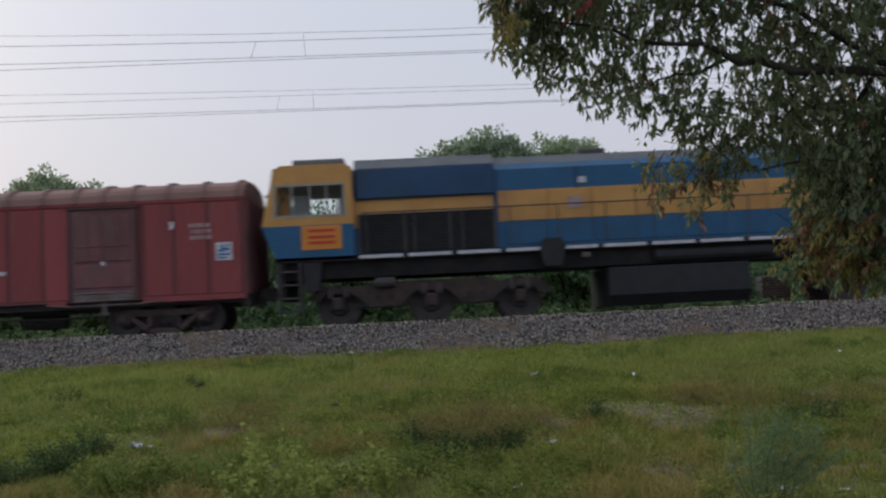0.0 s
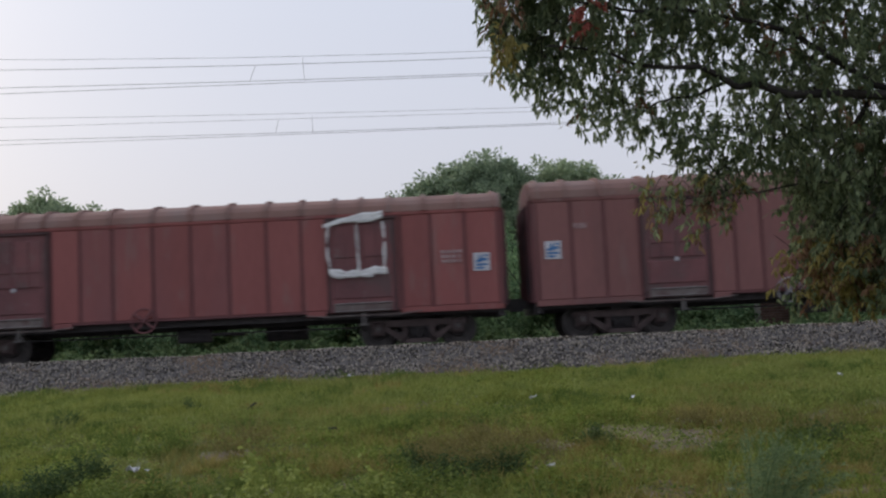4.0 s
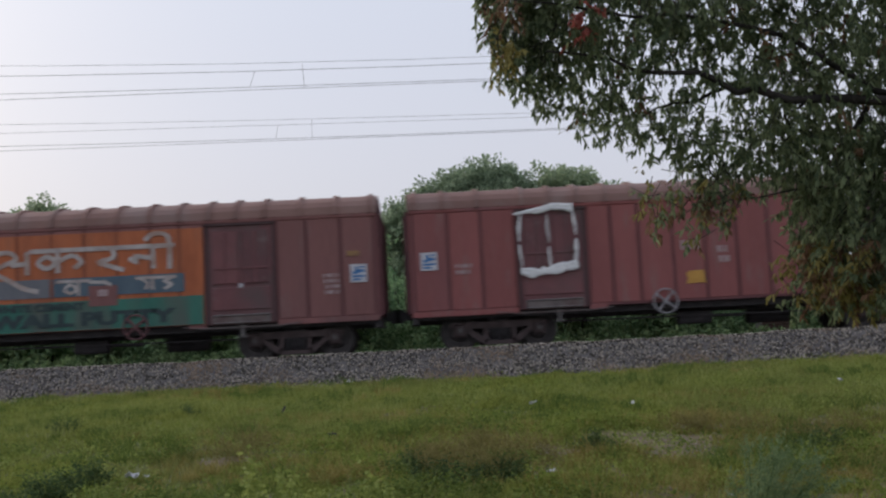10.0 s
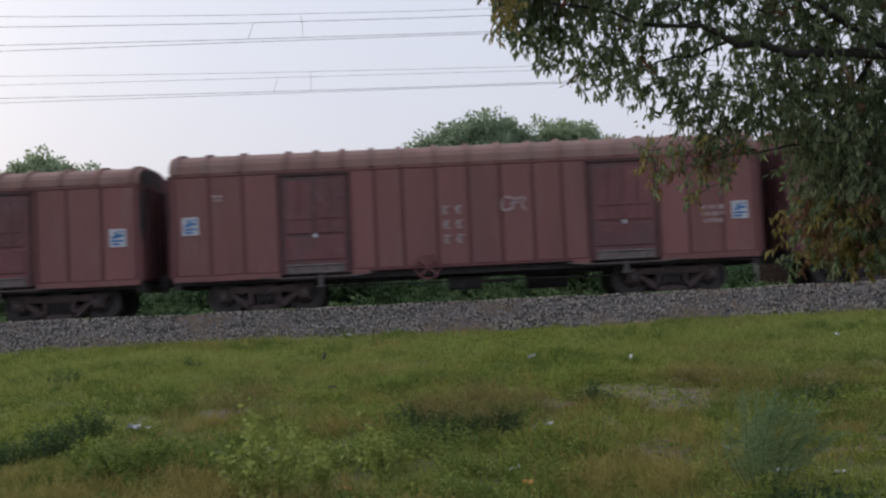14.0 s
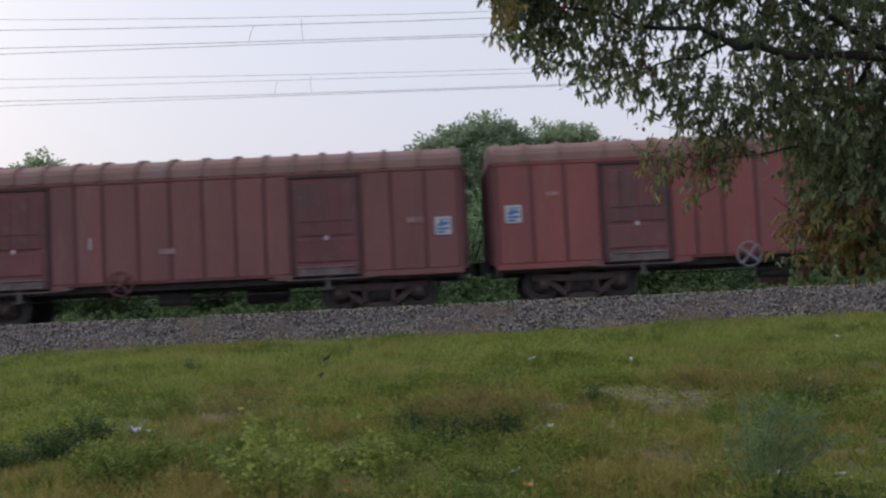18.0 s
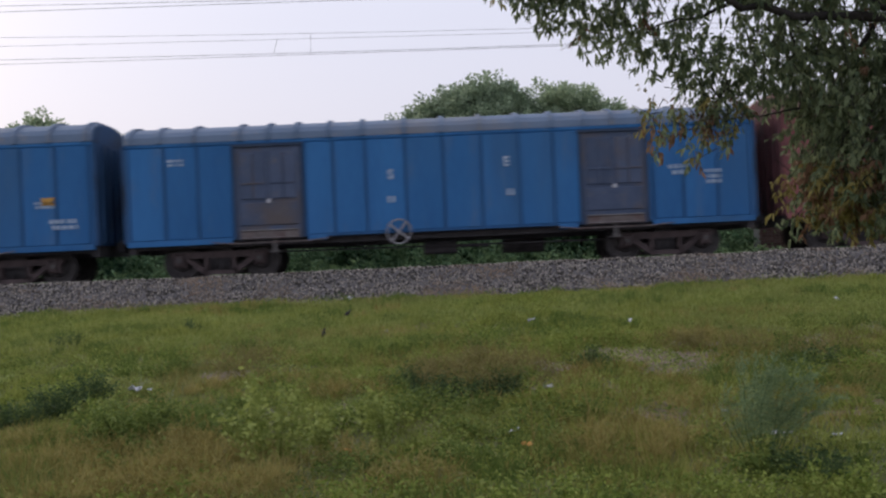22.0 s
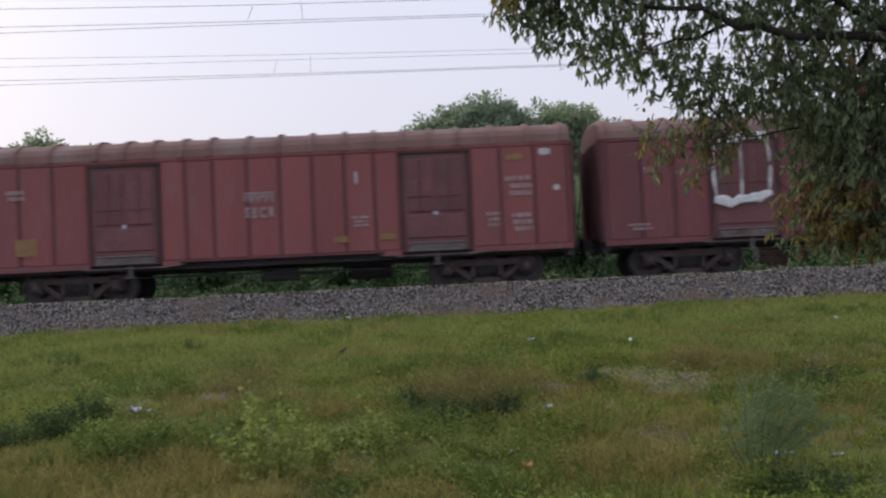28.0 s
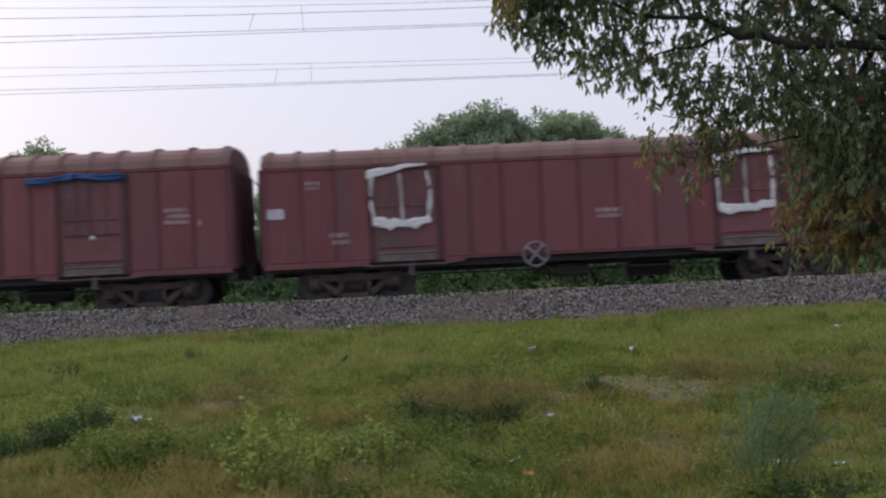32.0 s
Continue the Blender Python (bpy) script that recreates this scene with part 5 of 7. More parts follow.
    ("red", None, (), (("n", 0.47, 2.1, "SECR"), ("t", 0.91, 2.45, 0.65, 0.55, 3), ("t", 0.64, 1.75, 0.4, 0.3, 3), ("z", 0.605, 1.35, 0.4, 0.18), ("z", 0.685, 1.35, 0.4, 0.18), ("z", 0.075, 1.45, 0.55, 0.5), ("z", 0.02, 1.4, 0.25, 0.35), ("z", 0.905, 3.2, 0.45, 0.18), ("w", 0.957, 3.3, 0.3, 0.18), ("t", 0.865, 1.65, 0.35, 0.4, 3), ("t", 0.915, 1.55, 0.5, 0.5, 3), ("w", 0.635, 2.85, 0.06, 0.35), ("t", 0.06, 2.75, 0.45, 0.3, 2), ("w", 0.975, 2.4, 0.15, 0.15))),
    ("blue", 0.43, (), (("w", 0.597, 2.45, 0.6, 0.45), ("n", 0.488, 1.95, "NR"), ("w", 0.915, 2.6, 0.4, 0.5), ("t", 0.915, 2.15, 0.4, 0.3, 2), ("t", 0.08, 2.9, 0.35, 0.2, 2), ("t", 0.87, 1.7, 0.3, 0.3, 2), ("t", 0.975, 1.6, 0.3, 0.2, 1))),
    ("darkblue", 0.6, (), (("z", 0.66, 1.6, 0.5, 0.25), ("t", 0.93, 2.4, 0.5, 0.3, 2), ("t", 0.09, 2.6, 0.3, 0.2, 1), ("t", 0.53, 1.5, 0.5, 0.3, 2))),
    ("darkblue", 0.42, (), (("c", 0.242), ("c", 0.768), ("g", 0), ("t", 0.935, 2.6, 0.6, 0.4, 3), ("t", 0.94, 1.7, 0.5, 0.3, 2), ("t", 0.08, 2.5, 0.3, 0.2, 1), ("t", 0.54, 1.8, 0.4, 0.3, 2))),
    ("maroon", 0.43, (), (("c", 0.242), ("c", 0.768), ("w", 0.968, 2.35, 0.35, 0.15), ("w", 0.02, 2.25, 0.42, 0.28), ("t", 0.93, 1.95, 0.5, 0.3, 2), ("t", 0.08, 2.9, 0.35, 0.25, 2), ("t", 0.12, 1.55, 0.5, 0.35, 2), ("t", 0.55, 1.9, 0.6, 0.3, 2))),
    ("maroon", 0.43, (), (("b", 0.745, 2.4, 0.26, 3.4), ("t", 0.91, 2.3, 0.6, 0.45, 3), ("t", 0.95, 2.1, 0.12, 0.2, 1))),
]
LOOKS = {"red": "oxide red", "brightred": "bright red", "brown": "worn brownish red", "maroon": "dull maroon", "blue": "blue", "greyblue": "faded grey-blue", "darkblue": "sooty dark blue"}
TRAIN = []
STARTS = []
LONG_ONES = {0, 1, 4, 16, 21, 22, 24, 27, 33, 34, 35}
PALE_WHEELS = {0, 3, 7, 10, 14, 19, 8, 16, 17, 27, 18, 21, 22, 24, 25, 26, 28, 32, 33, 34, 35}
reach = 0.0
for n, (paint, hand, placards, marks) in enumerate(WAGONS):
    choose("long" if n in LONG_ONES else "short")
    kinds = {m[0] for m in marks}
    extra = " with cloth-sealed doors" if "c" in kinds else " with an orange advertisement" if "a" in kinds else " with a blue sheet" if "b" in kinds else " with closed doors"
    w = wagon(paint, hand, LOOKS[paint] + " ribbed goods wagon" + extra, roof=M_ROOFSOOT if n == 34 else M_ROOFGREY if n == 33 else None, wheel=M_HANDWHEEL if n in PALE_WHEELS else M_YELLOW if n == 13 else None, doors="brown" if n in (22, 24, 32) else "soot" if n == 34 else "dull" if n == 33 else None, repaired=(0.175, 0.7, 0.85) if n == 33 else ())
    w["paint"] = paint
    fade = M_FADEDB if paint in ("blue", "greyblue", "darkblue") else M_FADED
    for _, u, z in placards:
        placard(w, u, z)
    for k, (kind, *v) in enumerate(marks):
        if kind == "t":
            lettering(w, *v, fade, n * 31 + k)
        elif kind == "y":
            patch(w, "yellow_patch", *v, M_YELLOW, "dull yellow painted patch", n * 7 + k)
        elif kind == "w":
            patch(w, "white_patch", *v, M_WHITE if n not in (7, 23) else M_PALEMARK, "dirty white painted patch", n * 7 + k)
        elif kind == "c":
            sealed_door(w, DOORS[0] if v[0] < 0.5 else DOORS[1], n * 13 + k)
        elif kind == "b":
            tarp(w, *v, n)
        elif kind == "a":
            advert(w, v[0])
        elif kind == "n":
            words(w, " ".join(v[2]), v[0], v[1] - 0.12, 0.26, fade, wide=min(0.27 * len(v[2]), 0.74), bold=0.015)
            for j in range(len(v[2])):
                g = Geo()
                for stroke in ([(-0.1, 0.12), (0.1, 0.12)], [(0.05, 0.12), (0.05, -0.12)], [(0.05, 0.02), (-0.08, 0.04), (-0.06, -0.08)]):
                    brush(g, stroke, 0.05, -0.008)
                part("lettering", g, fade, w, "worn painted sign").location = (fx(v[0]) + min(0.28, 0.75 / len(v[2])) * (j - (len(v[2]) - 1) / 2), -HALF - 0.03, v[1] + 0.36)
        elif kind == "q":
            for c in range(2):
                for row in range(v[2]):
                    glyph(w, fx(v[0]) + 0.32 * (c - 0.5), v[1] + 0.36 * ((v[2] - 1) / 2 - row), M_PALEMARK, n * 17 + c * 5 + row)
        elif kind == "f":
            scribble(w, *v, M_FADEDB if paint == "blue" else M_PALEMARK, n)
        elif kind == "z":
            patch(w, "yellow_patch", *v, M_DULLYEL, "dull brownish yellow patch", n * 7 + k)
        elif kind == "h":
            part("blue_sheet", strip([(0, v[1] + v[2] / 2), (0.04, v[1]), (0.0, v[1] - v[2] / 2)], 0.16, n + k, 0.05), M_TARP, w, "scrap of blue plastic sheet").location = (fx(v[0]), -HALF - 0.13, 0)
        elif kind == "k":
            words(w, v[2], v[0], v[1], 0.24, M_FADEDB)
        elif kind == "s":
            part("cloth_strip", strip([(0, 3.2), (0.1, 2.7), (0.0, 2.5), (0.12, 2.05)], 0.14, 3), M_CLOTH, w, "torn strip of white cloth on the door").location = (fx(v[0]), -HALF - 0.16, 0)
        elif kind == "d":
            part("cloth_strip", strip([(-0.55, 2.55), (0.0, 2.8), (0.5, 3.1)], 0.14, 5), M_FADED, w, "torn strip of pale cloth").location = (fx(v[0]), -HALF - 0.09, 0)
        elif kind == "e":
            for a, b in zip(RIBS, RIBS[1:]):
                if not (0.16 < a < 0.2 or 0.7 < a < 0.74):
                    on_side(w, "yellow_band", (a + b) / 2, 2.72, round((b - a) * LONG - 0.16, 2), 0.24, M_DULLYEL, "dull yellow painted band")
        elif kind == "g":
            for a, b in zip(RIBS, RIBS[1:]):
                if not (0.16 < a < 0.2 or 0.7 < a < 0.74):
                    on_side(w, "blue_band", (a + b) / 2, 1.76, round((b - a) * LONG - 0.13, 2), 1.05, M_BANDBLUE, "worn blue painted band", 0.006)
                    on_side(w, "brown_band", (a + b) / 2, 1.11, round((b - a) * LONG - 0.14, 2), 0.2, M_BANDBROWN, "rusty brown band along the foot", 0.006)
        elif kind == "l":
            on_side(w, "side_bar", 0.5, 1.78, round(LONG - 0.3, 2), 0.04, M_DOOR["blue"], "thin dark bar along the side", 0.06)
    TRAIN.append(w)
    STARTS.append(reach + LONG / 2 - 0.12)
    reach += LONG + GAP


# ---- locomotive: x runs from its rear buffer beam, the meadow side is at -y ----
def locomotive():
    L = tagged(new("diesel_locomotive"), "blue diesel locomotive with a yellow band, yellow cab and black underframe", "locomotive")
    H, W = 21.2, 1.5
    cab = Geo()
    cab.prism([(0.35, 1.72), (0.0, 2.6), (2.28, 2.6), (2.28, 1.72)], -W, W)
    part("cab_lower", cab, M_LOCOBLUE, L, "blue lower cab wall")
    # upper cab, with the side window left open
    up = Geo()
    up.prism([(0.0, 2.6), (0.05, 2.83), (2.28, 2.83), (2.28, 2.6)], -W, W)
    up.prism([(0.24, 3.62), (0.31, 4.0), (0.5, 4.12), (2.1, 4.12), (2.28, 4.02), (2.28, 3.62)], -W, W)
    for y in (-W, W - 0.06):
        up.prism([(0.05, 2.83), (0.24, 3.62), (0.42, 3.62), (0.3, 2.83)], y, y + 0.06)
        up.prism([(2.08, 2.83), (2.08, 3.62), (2.28, 3.62), (2.28, 2.83)], y, y + 0.06)
    up.box(2.22, 2.28, -W + 0.06, W - 0.06, 2.83, 3.62)
    up.prism([(0.05, 2.83), (0.24, 3.62), (0.3, 3.62), (0.11, 2.83)], -0.12, 0.12)
    part("cab_upper", up, M_LOCOYEL, L, "yellow upper cab with windows")
    part("cab_lining", Geo().box(2.195, 2.215, -W + 0.07, W - 0.07, 2.84, 3.61).box(0.45, 2.18, -W + 0.07, W - 0.07, 3.6, 3.615).box(0.4, 2.18, -0.1, 1.2, 2.84, 3.0).box(1.9, 2.18, -1.1, 1.2, 2.84, 3.3).box(0.75, 1.1, -1.0, -0.6, 2.84, 3.4).box(0.5, 0.8, 0.2, 0.9, 2.84, 3.25), M_DIM, L, "pale control desk and cabinets")
    for y in (-W + 0.02, W - 0.04):
        win = part("window", Geo().box(0.3, 2.09, y, y + 0.012, 2.82, 3.63), M_GLASS, L, "sliding cab side window")
        win.visible_shadow = False
        fr = Geo().box(0.3, 2.1, y - 0.035, y + 0.02, 2.81, 2.86).box(0.3, 2.1, y - 0.035, y + 0.02, 3.59, 3.64).box(2.05, 2.1, y - 0.035, y + 0.02, 2.86, 3.59).box(0.32, 0.37, y - 0.035, y + 0.02, 2.86, 3.59)
        for x in (0.75, 1.2, 1.62):
            fr.box(x, x + 0.035, y - 0.03, y + 0.02, 2.86, 3.59)
        part("window_frame", fr, M_ALU, win, "thin metal window frame")
    wind = part("windscreen", Geo().prism([(0.06, 2.86), (0.25, 3.6), (0.262, 3.6), (0.072, 2.86)], -1.4, 1.4), M_GLASS, L)
    wind.visible_shadow = False
    part("cab_roof_box", Geo().bevelled(0.75, 2.05, -0.95, 0.9, 4.12, 4.34, 0.05), M_LOCOROOF, L, "grey unit on the cab roof")
    part("horn", Geo().tube([(0.15, -0.3, 4.14), (0.55, -0.3, 4.16)], [0.09, 0.04], 8), M_IRON, L)
    part("cab_plate", Geo().bevelled(0.98, 1.98, -0.02, 0, 1.98, 2.58, 0.01), M_PLATE, L, "orange plate on the cab side").location = (0, -W, 0)
    bars = Geo()
    for z in (2.42, 2.26, 2.12):
        bars.box(1.15, 1.82, -0.008, 0, z, z + 0.07)
    part("plate_lettering", bars, M_REDBAR, L).location = (0, -W - 0.022, 0)
    # long hood in three bands, set back behind the walkway
    S = 1.18
    part("hood_low", Geo().box(2.28, 18.4, -S, S, 1.8, 2.5), M_LOCOBLUE, L, "blue lower hood")
    part("hood_middle", Geo().box(2.28, 18.4, -S - 0.002, S + 0.002, 2.5, 3.28), M_LOCOYEL, L, "yellow band along the hood")
    part("hood_upper", Geo().sweep([(-S, 3.28), (-S, 3.82), (-S + 0.25, 4.0), (S - 0.25, 4.0), (S, 3.82), (S, 3.28)], 2.28, 18.4), M_LOCOBLUE, L, "blue upper hood")
    part("hood_roof", Geo().sweep([(-S + 0.22, 3.98), (-S + 0.5, 4.2), (S - 0.5, 4.2), (S - 0.22, 3.98)], 2.35, 18.3), M_LOCOROOF, L, "grey hood roof")
    part("radiator_roof", Geo().sweep([(-S - 0.1, 3.98), (-S + 0.25, 4.26), (S - 0.25, 4.26), (S + 0.1, 3.98)], 2.32, 5.85), M_LOCOROOF, L, "dark grey radiator roof section")
    part("exhaust_stack", Geo().bevelled(8.15, 8.85, -0.5, 0.5, 4.18, 4.36, 0.04), M_IRON, L)
    gr = part("radiator_grille", Geo().bevelled(2.42, 5.85, -0.03, 0, 1.84, 2.84, 0.02), M_GRILLE, L, "black radiator grille")
    gr.location = (0, -S, 0)
    sl = shared("slat", lambda: Geo().box(2.48, 5.8, -0.02, 0, -0.012, 0.012).mesh("slat", M_LOCOBLACK))
    for k in range(12):
        part("slat", sl, None, gr).location = (0, -0.03, 1.9 + k * 0.08)
    for x in (2.42, 3.55, 4.7, 5.82):
        part("grille_post", Geo().box(x - 0.03, x + 0.03, -0.07, 0, 1.84, 2.84), M_IRON, gr)
    part("hood_side_box", Geo().bevelled(2.34, 5.85, -0.12, 0, 3.2, 3.98, 0.04), M_LOCONAVY, L, "dark navy radiator cover").location = (0, -S, 0)
    for k in range(11):
        x = 6.1 + k * 1.12
        part("hood_door", Geo().bevelled(x, x + 1.06, -0.02, 0, 1.9, 3.1 if k % 3 else 3.2, 0.012), M_LOCOBLUE, L).location = (0, -S + 0.004, -0.0)
        part("hood_door_band", Geo().bevelled(x, x + 1.06, -0.02, 0, 2.5, 3.24, 0.012), M_LOCOYEL, L, "yellow part of a hood door").location = (0, -S - 0.014, 0)
    part("hood_seam", Geo().bevelled(7.92, 8.0, -0.03, 0, 3.26, 3.84, 0.01), M_LOCONAVY, L, "dark seam between hood sections").location = (0, -S, 0)
    part("hood_seam", Geo().bevelled(5.83, 5.93, -0.05, 0, 1.84, 3.84, 0.01), M_LOCONAVY, L, "dark seam beside the radiator").location = (0, -S, 0)
    part("badge", Geo().box(7.95, 8.2, -0.01, 0, 3.4, 3.55), M_WHITE, L, "small white badge").location = (0, -S - 0.01, 0)
    part("emblem", Geo().bevelled(7.7, 8.05, -0.01, 0, 2.75, 3.05, 0.005), M_FADED, L, "pale worn emblem").location = (0, -S - 0.045, 0)
    # walkway, white edge, handrail
    part("walkway", Geo().box(0.3, H - 0.3, -W, W, 1.68, 1.8), M_LOCOBLACK, L, "black walkway deck")
    for k in range(14):
        x = 2.4 + k * 1.22
        part("edge_stripe", Geo().bevelled(x, x + 1.08, -0.012, 0, 1.71, 1.79, 0.003), M_WHITE, L, "white painted walkway edge").location = (0, -W, 0)
    part("handrail", Geo().tube([(2.5, -W + 0.03, 2.85), (18.2, -W + 0.03, 2.85)], 0.018, 6), M_IRON, L)
    for k in range(14):
        part("handrail_post", Geo().tube([(2.6 + k * 1.2, -W + 0.03, 1.78), (2.6 + k * 1.2, -W + 0.03, 2.85)], 0.018, 6), M_IRON, L)
    part("underframe", Geo().box(0.4, H - 0.4, -1.3, 1.3, 1.25, 1.7), M_LOCOBLACK, L, "black underframe")
    part("buffer_beam", Geo().bevelled(0.32, 0.55, -1.45, 1.45, 0.75, 1.72, 0.04), M_LOCOBLACK, L)
    part("coupler", Geo().box(-0.35, 0.4, -0.12, 0.12, 0.85, 1.1), M_IRON, L)
    for k in range(4):
        part("cab_step", Geo().box(0.38, 0.92, -W, -W + 0.3, 0.45 + k * 0.33, 0.49 + k * 0.33), M_IRON, L)
    part("step_side", Geo().box(0.36, 0.42, -W, -W + 0.3, 0.42, 1.7).box(0.88, 0.94, -W, -W + 0.3, 0.42, 1.7), M_IRON, L)
    part("sand_box", Geo().prism([(0.98, 1.66), (1.45, 1.66), (1.38, 0.95), (1.02, 0.95)], -W, -1.1), M_GRILLE, L, "dark grey sand box")
    part("air_filter", Geo().prism([(6.9, 1.75), (7.05, 2.0), (7.45, 2.0), (7.55, 1.75), (7.4, 1.3), (7.0, 1.3)], -W - 0.08, -W + 0.3), M_GRILLE, L, "dark rounded equipment box")
    part("fuel_tank", Geo().sweep([(-1.4, 1.2), (-1.45, 0.5), (-1.2, 0.22), (1.2, 0.22), (1.45, 0.5), (1.4, 1.2)], 8.6, 12.15), M_GRILLE, L, "black fuel tank")
    for x in (9.8, 13.3):
        part("air_reservoir", Geo().tube([(x, -1.3, 1.45), (x + 3.0, -1.3, 1.45)], 0.17, 12), M_GRILLE, L)
    part("marker_lamp", Geo().bevelled(7.95, 8.15, -0.05, 0, 1.48, 1.6, 0.01), M_LEDGE, L).location = (0, -W, 0)
    for cx in (4.1, 17.1):
        b = part("bogie", Geo().box(-2.6, 2.6, -0.9, 0.9, 0.5, 1.0), M_IRON, L, "three-axle bogie")
        b.location = (cx, 0, 0)
        outline = [(-3.0, 0.78), (-2.8, 1.08), (-1.8, 1.02), (-1.4, 1.12), (1.4, 1.12), (1.8, 1.02), (2.75, 1.08), (3.1, 0.7), (2.8, 0.64), (2.6, 0.86), (1.95, 0.86), (1.5, 0.5), (0.85, 0.5), (0.45, 0.86), (-0.35, 0.86), (-0.75, 0.5), (-1.5, 0.5), (-1.95, 0.86), (-2.6, 0.86), (-2.8, 0.64)]
        for y in (-1.2, 1.05):
            part("side_frame", Geo().prism(outline[::-1], y, y + 0.15), M_LOCOFRAME, b, "cast steel bogie side frame")
            for hx in (-1.3, -0.95, 1.0, 1.35):
                part("frame_hole", shared("frame_hole", lambda: Geo().tube([(0, -0.006, 0), (0, 0.012, 0)], 0.075, 10).mesh("frame_hole", M_GRILLE)), None, b).location = (hx, y + (0.0 if y < 0 else 0.15), 0.72)
            for dx in (-2.3, 0.05, 2.28):
                bx = part("axle_box", shared("loco_axle_box", lambda: axle_box().mesh("axle_box", M_LOCOFRAME)), None, b)
                bx.location = (dx, y + (0.0 if y < 0 else 0.15), 0.6)
                for sx in (-0.2, 0.2):
                    part("spring", shared("spring", lambda: Geo().tube([(0, 0, 0.78), (0, 0, 1.05)], 0.08, 8).mesh("spring", M_IRON)), None, b).location = (dx + sx, y, 0.0)
            if y < 0:
                for dx in (-2.3, 0.05, 2.28):
                    ws = part("wheelset", shared("loco_wheelset", lambda: wheelset(0.54).mesh("wheelset", M_TYRE)), None, b)
                    ws.location = (dx, 0, 0.54)
                    SPINS.append((L, ws, cx + dx, 0.54))
            part("brake_cylinder", Geo().tube([(-0.25, y - 0.1, 1.0), (0.25, y - 0.1, 1.0)], 0.13, 10), M_IRON, b).location = (-1.1, 0, 0.1)
    return L


LOCO = locomotive()


# ---- plants ----
def leaves(centres, dirs, length, width, mat, name, seed, droop=0.3, fold=0.25):
    """A mesh of many pointed leaves, each from its centre along its direction."""
    r = np.random.RandomState(seed)
    n = len(centres)
    d = dirs / np.linalg.norm(dirs, axis=1)[:, None]
    side = np.cross(d, r.normal(size=(n, 3)))
    side /= np.linalg.norm(side, axis=1)[:, None] + 1e-9
    up = np.cross(side, d)
    ln = (length * r.uniform(0.6, 1.25, n))[:, None]
    wd = (width * r.uniform(0.7, 1.2, n))[:, None]
    v = np.zeros((n, 6, 3))
    sag = np.array((0, 0, -1.0))
    v[:, 0] = centres
    v[:, 1] = centres + d * ln * 0.4 + side * wd * 0.5 + up * wd * fold
    v[:, 2] = centres + d * ln * 0.4 - side * wd * 0.5 + up * wd * fold
    v[:, 3] = centres + d * ln * 0.75 + side * wd * 0.35 + sag * ln * droop * 0.35
    v[:, 4] = centres + d * ln * 0.75 - side * wd * 0.35 + sag * ln * droop * 0.35
    v[:, 5] = centres + d * ln + sag * ln * droop * 0.7
    tris = np.array([(0, 1, 2), (1, 3, 2), (2, 3, 4), (3, 5, 4)])
    f = (tris[None] + (np.arange(n) * 6)[:, None, None]).reshape(-1, 3)
    return raw_mesh(name, v.reshape(-1, 3), f, mat)


BARE = ((1.55, 9.75, 0.35, 0.3), (2.5, 9.95, 0.4, 0.28), (1.97, 10.08, 0.46, 0.55), (2.25, 9.42, 0.4, 0.45), (1.25, 9.6, 0.3, 0.3), (0.96, 8.68, 0.2, 0.3), (1.64, 7.43, 0.25, 0.25), (3.19, 7.36, 0.3, 0.3), (2.82, 10.73, 0.3, 0.25), (3.3, 7.9, 0.35, 0.2), (1.85, 10.4, 0.5, 0.35), (1.3, 9.9, 0.35, 0.3), (3.15, 10.6, 0.4, 0.3), (3.75, 10.15, 0.45, 0.3), (4.25, 10.85, 0.4, 0.25), (3.6, 9.4, 0.3, 0.22), (2.9, 7.15, 0.3, 0.22), (2.35, 9.85, 0.3, 0.3), (-2.0, 10.1, 0.3, 0.25), (1.5, 8.4, 0.3, 0.25), (2.5, 8.5, 0.35, 0.2))


def bare_patches():
    """Worn spots where pale stony soil shows between the tufts."""
    r = np.random.RandomState(14)
    base = np.array([(0, 0, 1), (1, 0, 0), (0.2, 0.9, 0.1), (-0.9, 0.3, -0.1), (-0.3, -0.9, 0.1), (0.6, -0.7, -0.1)])
    tri = np.array([(0, 1, 2), (0, 2, 3), (0, 3, 4), (0, 4, 5), (0, 5, 1)])
    vs = []
    for k, (cx, cy, a, b) in enumerate(BARE):
        g = Geo()
        g.v.append((cx, cy, lie(cx, cy) + 0.012))
        n = 28
        for ring in (0.35, 0.7, 1.0):
            for i in range(n):
                w = 2 * math.pi * i / n
                q = ring * (1 + 0.45 * noise.noise((math.cos(w) * 1.7, math.sin(w) * 1.7, k * 5.0)))
                x, y = cx + a * q * math.cos(w), cy + b * q * math.sin(w)
                g.v.append((x, y, lie(x, y) + (0.012 if ring < 1 else -0.004)))
        for i in range(n):
            j = (i + 1) % n
            g.f.append((0, 1 + i, 1 + j))
            for q in (0, n):
                g.f.append((1 + q + i, 1 + q + n + i, 1 + q + n + j, 1 + q + j))
        tagged(part("soil_patch", g, M_BARE, smooth=True), "worn patch of bare pale stony soil in the grass", "soil", kind="structure")
        for i in range(70):
            w, q = r.uniform(0, 2 * math.pi), math.sqrt(r.rand()) * 1.1
            x, y = cx + a * q * math.cos(w), cy + b * q * math.sin(w)
            size = r.uniform(0.005, 0.018)
            vs.append(base * r.uniform(0.6, 1.3, (6, 3)) * size * (1, 1, 0.7) + (x, y, lie(x, y) + 0.014))
    fs = (tri[None] + (np.arange(len(vs)) * 6)[:, None, None]).reshape(-1, 3)
